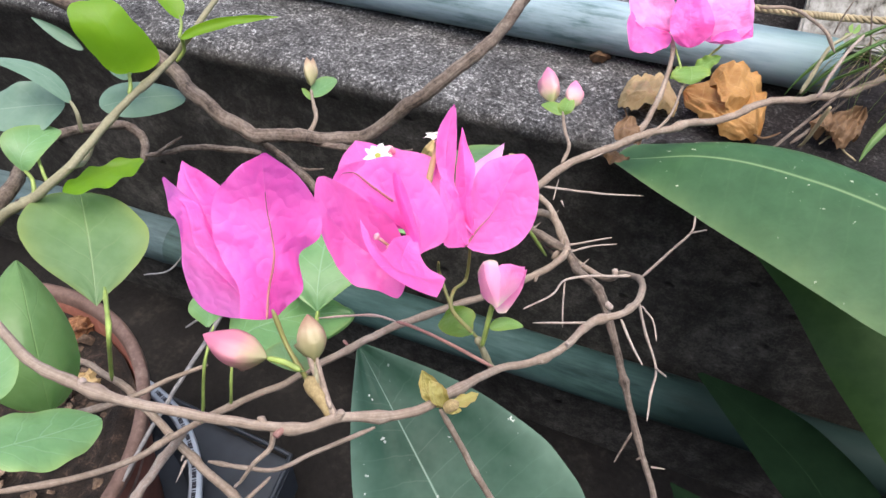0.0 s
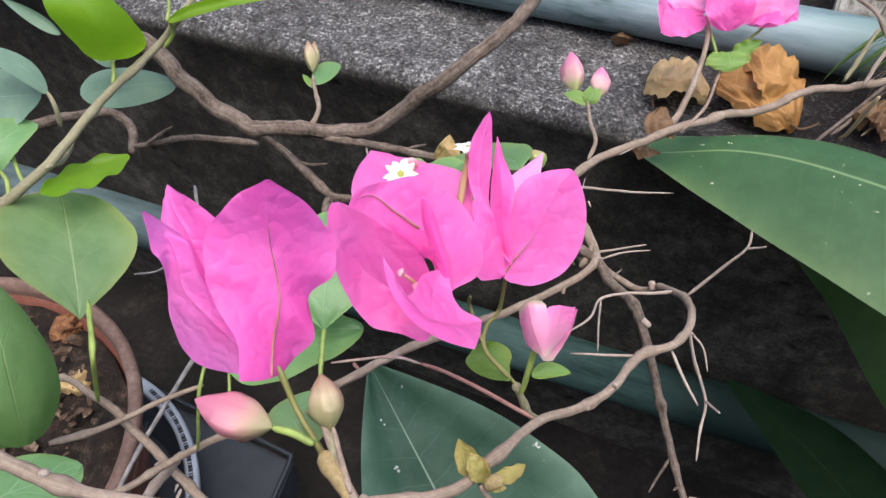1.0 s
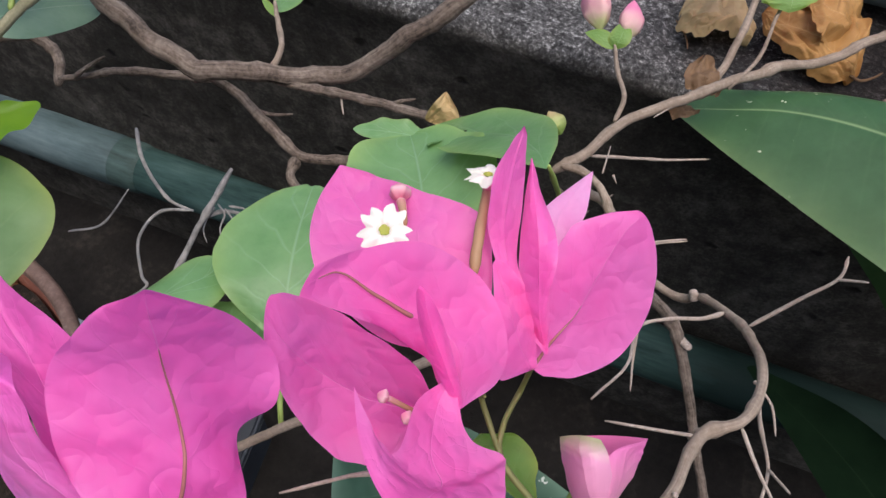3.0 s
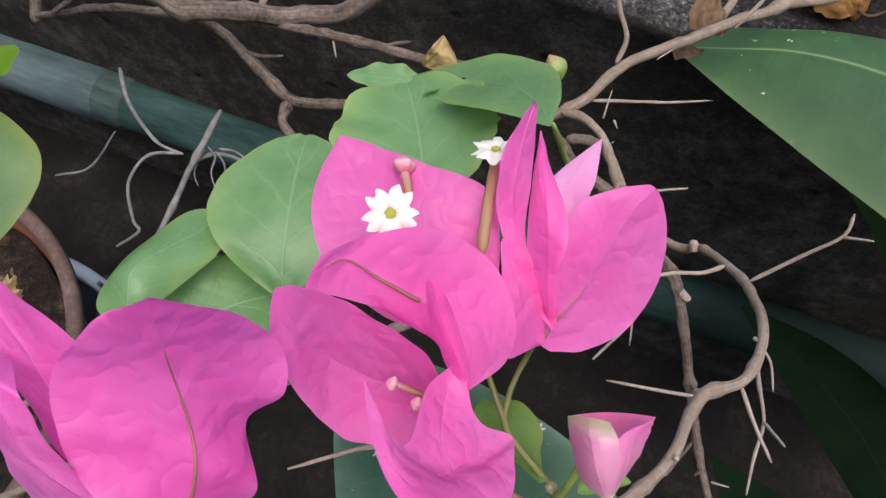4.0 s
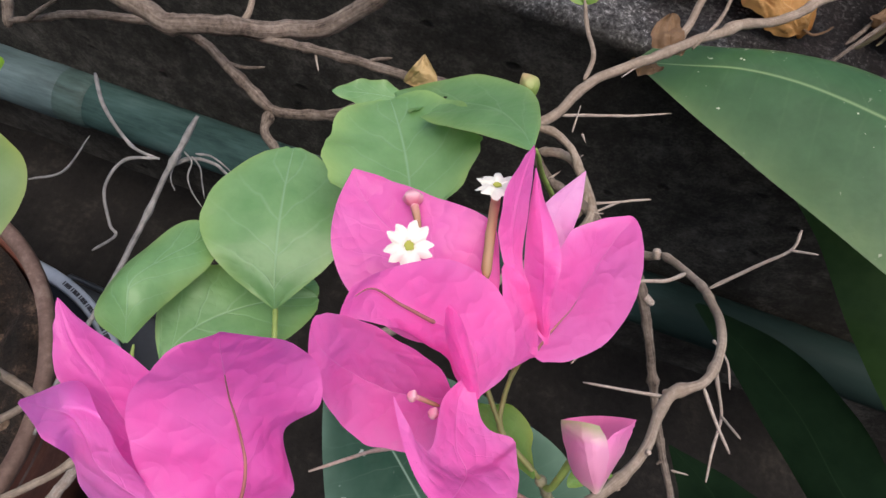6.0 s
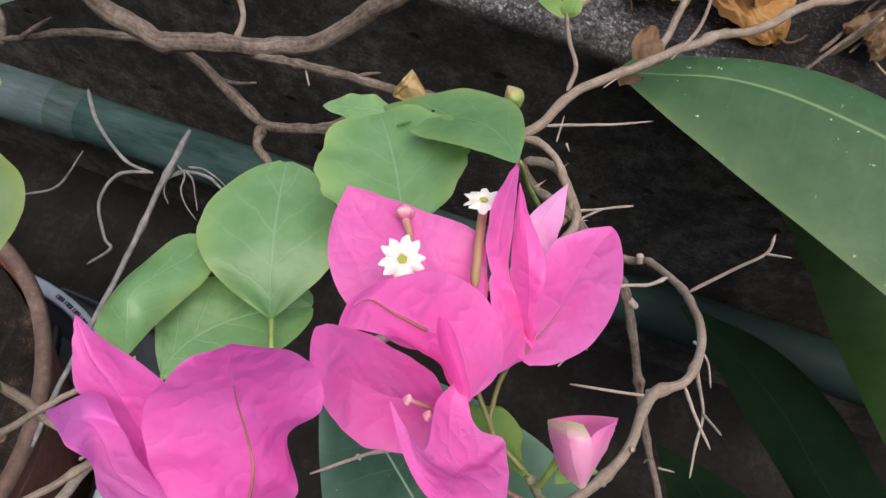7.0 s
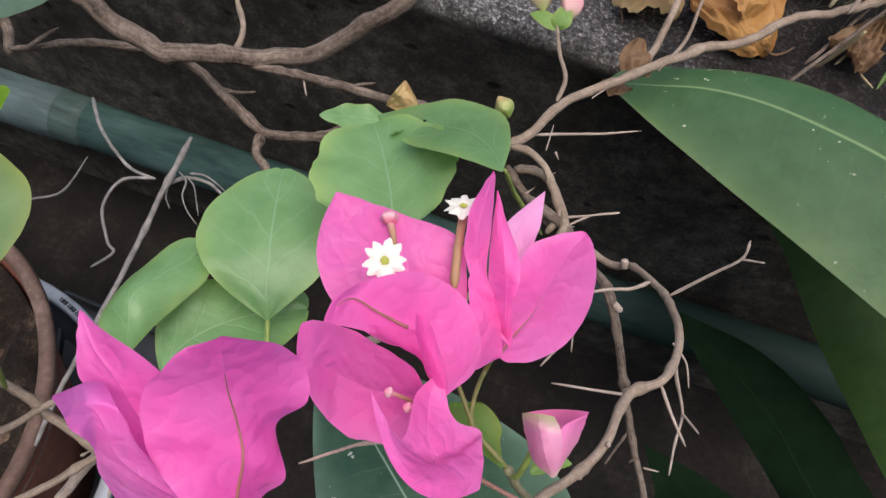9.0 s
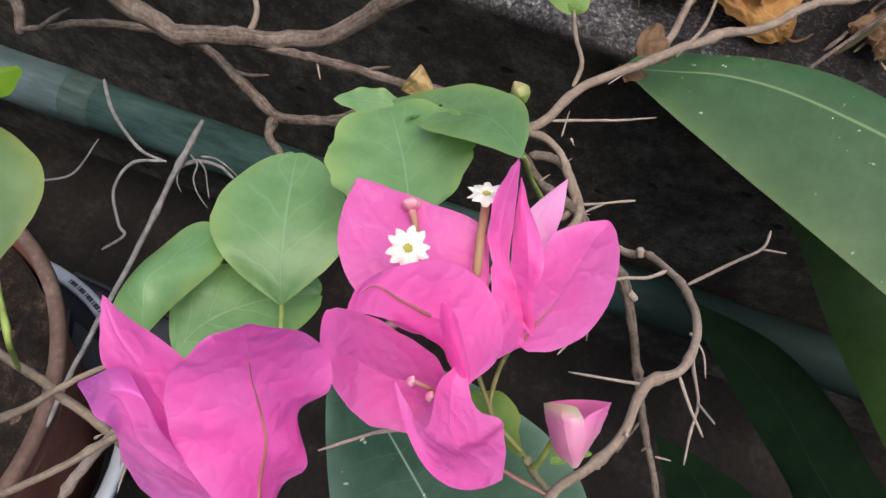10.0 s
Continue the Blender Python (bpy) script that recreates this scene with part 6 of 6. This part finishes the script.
bract([((0.3275, 0.1923, 0.2814), (0.3302, 0.1927, 0.2815), (0.3327, 0.1940, 0.2821)), ((0.2860, 0.2215, 0.2710), (0.3029, 0.2251, 0.2778), (0.3302, 0.2376, 0.2774)), ((0.2734, 0.2421, 0.2658), (0.2850, 0.2493, 0.2748), (0.3144, 0.2630, 0.2750)), ((0.2498, 0.2699, 0.2651), (0.2664, 0.2799, 0.2697), (0.2925, 0.2916, 0.2746)), ((0.2261, 0.2985, 0.2648), (0.2375, 0.3054, 0.2680), (0.2541, 0.3171, 0.2735)), ((0.1998, 0.3249, 0.2692), (0.2005, 0.3261, 0.2698), (0.2026, 0.3271, 0.2703))], broad_deep_shade, broad_plant, "dark green leaf in shade", name="leaf", seed=0.9, crumple=0.004, nu=56, nv=24)
bract([((0.2367, 0.1826, 0.2810), (0.2395, 0.1830, 0.2811), (0.2419, 0.1843, 0.2817)), ((0.2093, 0.2006, 0.2809), (0.2236, 0.2073, 0.2895), (0.2490, 0.2152, 0.2867)), ((0.2009, 0.2160, 0.2840), (0.2126, 0.2212, 0.2863), (0.2276, 0.2262, 0.2882)), ((0.1920, 0.2322, 0.2876), (0.1923, 0.2329, 0.2880), (0.1933, 0.2329, 0.2880))], broad_deep_shade, broad_plant, "green leaf tip near the ground", name="leaf", seed=1.9, crumple=0.004, nu=40, nv=20)
blade("leaf", (0.1778, 0.0832, 0.2964), (0.1033, 0.1427, 0.3279), (0.0309, 0.1916, 0.3827), (0.0755, 0.1099, 0.3349), (0.1679, 0.1641, 0.3315), dusty, broad_plant, "dusty dark green leaf", peak=0.5, blunt=0.95, crumple=0.008, nu=40, nv=20, seed=0.7)

# ---- litter on the ledge ----
ledge_leaves = []


def dry_leaf(label, material, base, mid, tip, left, right, crumple, seed):
    leaf = blade("dry_leaf", base, mid, tip, left, right, material, None, "", 0.5, 0.45, 0.05, 2.0, crumple * 0.45, 0.0, seed, 52, 40, jag=0.34, fray=0.3, ridge=crumple * 2.2)
    tagged(leaf, label, "dead leaf", "dead leaves on the ledge")
    ledge_leaves.append(leaf)
    return leaf


dry_leaf("crumpled tan dead leaf on the ledge", dry_tan, (0.1401, 0.4402, 0.3790), (0.1195, 0.4305, 0.3970), (0.1028, 0.4378, 0.3823), (0.1155, 0.4730, 0.3844), (0.1245, 0.4247, 0.3870), 0.16, 0.3)
dry_leaf("curled orange-brown dead leaf on the ledge", dry_orange, (0.1939, 0.4363, 0.3800), (0.1704, 0.4352, 0.3960), (0.1412, 0.4525, 0.3913), (0.1694, 0.4260, 0.3838), (0.1831, 0.4655, 0.3980), 0.10, 1.2)
dry_leaf("folded orange-brown dead leaf on the ledge", dry_orange, (0.1929, 0.4679, 0.3838), (0.1723, 0.4506, 0.4040), (0.1579, 0.4785, 0.3975), (0.1597, 0.4352, 0.4039), (0.1881, 0.4783, 0.3979), 0.10, 2.2)
dry_leaf("shrivelled brown dead leaf on the ledge", dry_brown, (0.2543, 0.4882, 0.3840), (0.2374, 0.4481, 0.3946), (0.2298, 0.4441, 0.3842), (0.2279, 0.4606, 0.3902), (0.2502, 0.4494, 0.3864), 0.16, 3.1)
dry_leaf("scrap of dead leaf on the ledge", dry_brown, (0.0857, 0.4978, 0.3777), (0.0798, 0.4860, 0.3836), (0.0718, 0.4913, 0.3775), (0.0774, 0.4990, 0.3792), (0.0819, 0.4903, 0.3777), 0.12, 4.1)
dry_leaf("small yellow fallen leaf on potting earth", yellow, (-0.3123, 0.2364, 0.2026), (-0.2935, 0.2394, 0.2066), (-0.2902, 0.2517, 0.2021), (-0.3015, 0.2464, 0.2055), (-0.2904, 0.2325, 0.2036), 0.05, 5.2)
chunk_v, chunk_f = [], []
for i in range(13):
    for k in range(20):
        a, b = math.pi * i / 12, 2 * math.pi * k / 20
        p = Vector((math.sin(a) * math.cos(b), math.sin(a) * math.sin(b), math.cos(a)))
        p *= 1 + 0.45 * noise.noise(p * 1.7) + 0.30 * noise.noise(p * 4.5)
        chunk_v.append((-0.2455 + 0.0105 * p.x, 0.2400 + 0.0135 * p.y, 0.2030 + 0.0095 * p.z))
chunk_f = [(i * 20 + k, i * 20 + (k + 1) % 20, (i + 1) * 20 + (k + 1) % 20, (i + 1) * 20 + k) for i in range(12) for k in range(20)]
chunk_matter = rough_matter("orange_brown_bark", [(0.35, (0.05, 0.02, 0.012)), (0.52, (0.20, 0.09, 0.04)), (0.7, (0.42, 0.24, 0.12))], 140.0, 0.85, 0.8, 0.002)
tagged(mesh_part("bark_chunk", chunk_v, chunk_f, chunk_matter, None, smooth=False), "chunk of orange-brown bark on potting earth", "bark")
dry_leaf("pale curled bark scrap on potting earth", dry_tan, (-0.2220, 0.1943, 0.1985), (-0.2037, 0.1983, 0.2062), (-0.1994, 0.2085, 0.1993), (-0.2178, 0.2064, 0.2026), (-0.2025, 0.1963, 0.1983), 0.2, 7.3)
tube("stalk", [(0.1899, 0.4344, 0.3820), (0.1957, 0.4343, 0.3810), (0.2016, 0.4390, 0.3811), (0.2065, 0.4469, 0.3799)], 0.0008, 0.0005, dry_brown, ledge_leaves[1])
tube("stalk", [(0.1018, 0.4388, 0.3823), (0.1086, 0.4316, 0.3804), (0.1116, 0.4226, 0.3795)], 0.0006, 0.0004, dry_brown, ledge_leaves[0])
tube("stick", [(0.2123, 0.4337, 0.3822), (0.2260, 0.4560, 0.3862), (0.2434, 0.4848, 0.3942)], 0.0012, 0.0008, old_bark, tagged(new("dry_stick"), "thin dark dry stick on the ledge", "stick"))

def grass_patch(label, material, count, seed, wide):
    """Thin blades that rise beside the pipe end and hang over towards the ledge."""
    verts, faces = [], []
    rng = random.Random(seed)
    for _ in range(count):
        foot = Vector((rng.uniform(0.262, 0.33), rng.uniform(0.47, 0.53), 0.376))
        top = Vector((rng.uniform(0.235, 0.275), rng.uniform(0.475, 0.515), rng.uniform(0.415, 0.44)))
        tip = Vector((rng.uniform(0.205, 0.255), rng.uniform(0.455, 0.49), rng.uniform(0.385, 0.412)))
        w = wide * rng.uniform(0.5, 1.2)
        start = len(verts)
        for k in range(13):
            u = k / 12
            p = foot * (1 - u) ** 2 + (2 * top - 0.5 * (foot + tip)) * 2 * u * (1 - u) + tip * u * u
            half = Vector((0.35, -0.6, 0.7)).normalized() * w * (1 - u) ** 0.6
            verts += [p - half, p + Vector((0.0002, 0.0002, -0.0004)), p + half]
        for k in range(12):
            a = start + 3 * k
            faces += [(a, a + 1, a + 4, a + 3), (a + 1, a + 2, a + 5, a + 4)]
    return tagged(mesh_part("grass", verts, faces, material), label, "grass", kind="stuff")


grass_patch("tuft of thin green grass on the ledge", blade_matter, 16, 9, 0.0013)
grass_patch("withered tan grass beside the pipe end", straw, 12, 21, 0.0010)
tuft = thing("grass_tuft", "arching green grass blades over the ledge", "grass")
blade("grass_blade", (0.2540, 0.4928, 0.4466), (0.2217, 0.4826, 0.4225), (0.2047, 0.4825, 0.3857), (0.2217, 0.4849, 0.4225), (0.2237, 0.4838, 0.4205), blade_leaf, tuft, peak=0.4, blunt=0.7)
blade("grass_blade", (0.2560, 0.4832, 0.4420), (0.2294, 0.4763, 0.4207), (0.2144, 0.4821, 0.3878), (0.2286, 0.4786, 0.4206), (0.2304, 0.4785, 0.4187), blade_leaf, tuft, peak=0.4, blunt=0.7)
blade("grass_blade", (0.2639, 0.4887, 0.4317), (0.2394, 0.4848, 0.4125), (0.2211, 0.4824, 0.3971), (0.2394, 0.4858, 0.4125), (0.2414, 0.4870, 0.4103), blade_leaf, tuft, peak=0.4, blunt=0.7)
blade("grass_blade", (0.2798, 0.4763, 0.4018), (0.2627, 0.4549, 0.3927), (0.2530, 0.4330, 0.3804), (0.2617, 0.4580, 0.3927), (0.2657, 0.4551, 0.3906), blade_leaf, tuft, peak=0.4, blunt=0.7)
straws = tagged(new("dry_stalks"), "dry twigs and stalks leaning beside the pipe end", "stalks")
tube("stalk", [(0.1695, 0.4632, 0.4502), (0.1882, 0.4691, 0.4503), (0.2045, 0.4431, 0.4533), (0.2143, 0.4384, 0.4435)], 0.0012, 0.0009, bark, straws, "grey arching stem")
tube("stalk", [(0.1860, 0.3850, 0.3870), (0.2027, 0.4048, 0.4028), (0.2235, 0.4289, 0.4222), (0.2460, 0.4550, 0.4430)], 0.0010, 0.0008, old_bark, straws, "dark thin stick")
tube("stalk", [(0.2180, 0.4380, 0.3780), (0.2196, 0.4330, 0.3870), (0.2222, 0.4247, 0.4175)], 0.0008, 0.0014, straw, straws)
tube("stalk", [(0.2069, 0.4428, 0.4118), (0.2105, 0.4513, 0.4227), (0.2145, 0.4610, 0.4344), (0.2205, 0.4685, 0.4378), (0.2261, 0.4758, 0.4398)], 0.0013, 0.0009, green_bark, straws, "grey-green upright twig")
tube("stalk", [(0.2169, 0.4427, 0.4112), (0.2198, 0.4490, 0.4244), (0.2245, 0.4576, 0.4363), (0.2302, 0.4656, 0.4444)], 0.0012, 0.0009, pale_bark, straws)
tube("stalk", [(0.2458, 0.4799, 0.4160), (0.2404, 0.4854, 0.4298), (0.2337, 0.4951, 0.4480)], 0.0006, 0.0005, old_bark, straws)
tube("stalk", [(0.2184, 0.4870, 0.4318), (0.2197, 0.4907, 0.4416), (0.2223, 0.4946, 0.4514)], 0.0006, 0.0004, old_bark, straws)
tube("stalk", [(0.2299, 0.4433, 0.3802), (0.2377, 0.4530, 0.3821), (0.2443, 0.4399, 0.3814), (0.2512, 0.4339, 0.3804)], 0.0008, 0.0006, straw, straws)
blade("leaf", (0.2254, 0.4741, 0.4398), (0.2238, 0.4760, 0.4422), (0.2244, 0.4783, 0.4441), (0.2224, 0.4760, 0.4426), (0.2253, 0.4761, 0.4418), lime, straws, "tiny fresh leaf")
blade("leaf", (0.2261, 0.4743, 0.4399), (0.2278, 0.4771, 0.4418), (0.2283, 0.4796, 0.4440), (0.2264, 0.4770, 0.4423), (0.2293, 0.4771, 0.4414), lime, straws, "tiny fresh leaf")
blade("leaf", (0.2250, 0.4734, 0.4393), (0.2224, 0.4724, 0.4393), (0.2219, 0.4701, 0.4374), (0.2214, 0.4723, 0.4396), (0.2235, 0.4724, 0.4390), lime, straws, "tiny fresh leaf")
blade("leaf", (0.2269, 0.4741, 0.4394), (0.2296, 0.4746, 0.4390), (0.2322, 0.4736, 0.4371), (0.2285, 0.4746, 0.4393), (0.2307, 0.4747, 0.4386), lime, straws, "tiny fresh leaf")

# ---- cords hanging by the pipe ----
cord = thing("garden_cord", "frayed grey cord hanging over the lower pipe", "cord")
tube("strand", [(-0.0902, 0.3020, 0.3194), (-0.0963, 0.2764, 0.3019), (-0.1035, 0.2371, 0.2762), (-0.1078, 0.1991, 0.2610), (-0.1126, 0.1652, 0.2455), (-0.1142, 0.1388, 0.2322)], 0.0016, 0.0013, grey_cord, cord, lumps=0.15)
tube("strand", [(-0.1443, 0.3000, 0.3283), (-0.1343, 0.2876, 0.3213), (-0.1184, 0.2788, 0.3077), (-0.1019, 0.2777, 0.3051)], 0.0011, 0.0008, grey_cord, cord)
tube("strand", [(-0.1021, 0.2782, 0.3054), (-0.1185, 0.2710, 0.3037), (-0.1217, 0.2547, 0.2980), (-0.1140, 0.2410, 0.2883), (-0.1096, 0.2373, 0.2849), (-0.1207, 0.2287, 0.2756)], 0.0009, 0.0007, grey_cord, cord)
tube("strand", [(-0.0981, 0.2801, 0.2985), (-0.0902, 0.2880, 0.2992), (-0.0786, 0.2910, 0.2961), (-0.0696, 0.2888, 0.2916)], 0.0012, 0.0008, grey_cord, cord)
tube("strand", [(-0.1673, 0.2499, 0.2857), (-0.1554, 0.2624, 0.2837), (-0.1456, 0.2803, 0.2987)], 0.0007, 0.0005, grey_cord, cord)
tube("root", [(-0.0941, 0.2884, 0.3030), (-0.0885, 0.2850, 0.3008), (-0.0878, 0.2781, 0.2969), (-0.0828, 0.2719, 0.2933), (-0.0749, 0.2669, 0.2902)], 0.0006, 0.0003, grey_cord, cord, lumps=0.3)
tube("root", [(-0.0895, 0.2875, 0.3023), (-0.0853, 0.2861, 0.2967), (-0.0827, 0.2814, 0.2894), (-0.0803, 0.2764, 0.2819)], 0.0006, 0.0003, grey_cord, cord, lumps=0.3)
tube("root", [(-0.0950, 0.2864, 0.3019), (-0.0966, 0.2802, 0.2985), (-0.0959, 0.2741, 0.2951), (-0.0918, 0.2697, 0.2924)], 0.0006, 0.0003, grey_cord, cord, lumps=0.3)
tube("root", [(-0.0879, 0.2892, 0.3032), (-0.0811, 0.2926, 0.3002), (-0.0731, 0.2922, 0.2951), (-0.0689, 0.2917, 0.2901)], 0.0006, 0.0003, grey_cord, cord, lumps=0.3)

# ---- rope and board behind the pipe end ----
rope = thing("rope", "pale twisted fibre rope behind the pipe end", "rope")
rope_line = spline([Vector(p) for p in ((0.1657, 0.5064, 0.4297), (0.2051, 0.5114, 0.4301), (0.2285, 0.5168, 0.4300), (0.2800, 0.5310, 0.4300))], 40)
for turn in (0.0, 2.1, 4.2):
    tube("strand", [p + Vector((0, 0.0013 * math.cos(turn + 0.55 * k), 0.0013 * math.sin(turn + 0.55 * k))) for k, p in enumerate(rope_line)][::2], 0.0013, 0.0013, straw, rope, lumps=0.05)
board = thing("weathered_board", "pale weathered board leaning at the back of the ledge", "board")
bm = bmesh.new()
bmesh.ops.create_cube(bm, size=1.0)
for v in bm.verts:
    s = v.co.z + 0.5
    v.co = Vector((0.50 + v.co.x * 0.58, 0.572 + 0.052 * s + v.co.y * 0.008, 0.381 + 0.050 * s - v.co.y * 0.008))
bmesh.ops.bevel(bm, geom=bm.edges[:], offset=0.002, segments=2, affect="EDGES")
me = bpy.data.meshes.new("plank")
bm.to_mesh(me)
bm.free()
me.materials.append(board_matter)
plank = new("plank", me)
plank.parent = board

# ---- scars, stubs and thorns on the branches ----
for start, end, thick, matter in (
        ((0.0669, 0.0860, 0.4997), (0.0657, 0.0872, 0.5013), 0.0012, bark),
        ((0.0303, 0.0737, 0.5129), (0.0310, 0.0744, 0.5147), 0.0011, pale_bark),
        ((0.0809, 0.0956, 0.4967), (0.0816, 0.0969, 0.4986), 0.0012, bark),
        ((0.0710, 0.0876, 0.4986), (0.0702, 0.0849, 0.4984), 0.0011, red_bark),
        ((0.1253, 0.1666, 0.4599), (0.1249, 0.1659, 0.4625), 0.0008, pale_bark),
        ((0.1189, 0.1566, 0.4625), (0.1193, 0.1547, 0.4621), 0.0010, bark),
        ((0.1340, 0.2565, 0.4057), (0.1321, 0.2579, 0.4087), 0.0018, pale_bark),
        ((0.1313, 0.2415, 0.4033), (0.1362, 0.2379, 0.4042), 0.0017, pale_bark),
        ((0.1308, 0.1858, 0.4510), (0.1293, 0.1869, 0.4527), 0.0012, bark),
        ((0.0983, 0.2516, 0.3978), (0.0985, 0.2472, 0.3963), 0.0010, bark),
        ((0.0310, 0.1796, 0.3991), (0.0365, 0.1774, 0.3971), 0.0008, red_bark)):
    tube("stub", [start, end], thick, thick * 0.75, matter, boug, lumps=0.05)
for start, end in (
        ((0.1073, 0.2703, 0.3989), (0.1111, 0.2688, 0.4033)), ((0.0948, 0.2901, 0.4002), (0.0972, 0.2907, 0.4057)), ((0.0876, 0.2788, 0.3990), (0.0908, 0.2814, 0.4031)),
        ((0.0952, 0.3078, 0.3972), (0.0978, 0.3052, 0.3957)), ((0.1464, 0.2148, 0.4361), (0.1482, 0.2128, 0.4371))):
    tube("thorn", [start, end], 0.0007, 0.0001, pale_bark, boug, lumps=0.02)
for start, end in (
        ((-0.0299, 0.1278, 0.3393), (-0.0265, 0.1159, 0.3413)), ((-0.0024, 0.1255, 0.3378), (0.0018, 0.1286, 0.3443)), ((-0.0443, 0.1315, 0.3434), (-0.0400, 0.1336, 0.3494)), ((-0.0318, 0.1286, 0.3406), (-0.0293, 0.1245, 0.3440))):
    tube("thorn", [start, end], 0.0009, 0.0001, pale_bark, shrub, lumps=0.02)
# knobbly fork that carries the buds
tube("twig", [(0.0791, 0.0957, 0.4956), (0.0751, 0.0984, 0.4969), (0.0720, 0.1001, 0.4972), (0.0694, 0.1021, 0.4984)], 0.0012, 0.0011, tan_bark, boug, "knobbly tan fork", lumps=0.3, knots=((0.35, 0.5), (0.7, 0.6), (0.95, 0.5)))
tube("twig", [(0.0786, 0.0967, 0.4982), (0.0740, 0.1016, 0.4987), (0.0692, 0.1076, 0.5000)], 0.0007, 0.0006, bark, boug)
tube("twig", [(0.1025, 0.1125, 0.4889), (0.1039, 0.1132, 0.4902), (0.1055, 0.1136, 0.4902)], 0.0010, 0.0007, tan_bark, boug, lumps=0.3, knots=((0.4, 0.5), (0.8, 0.5)))
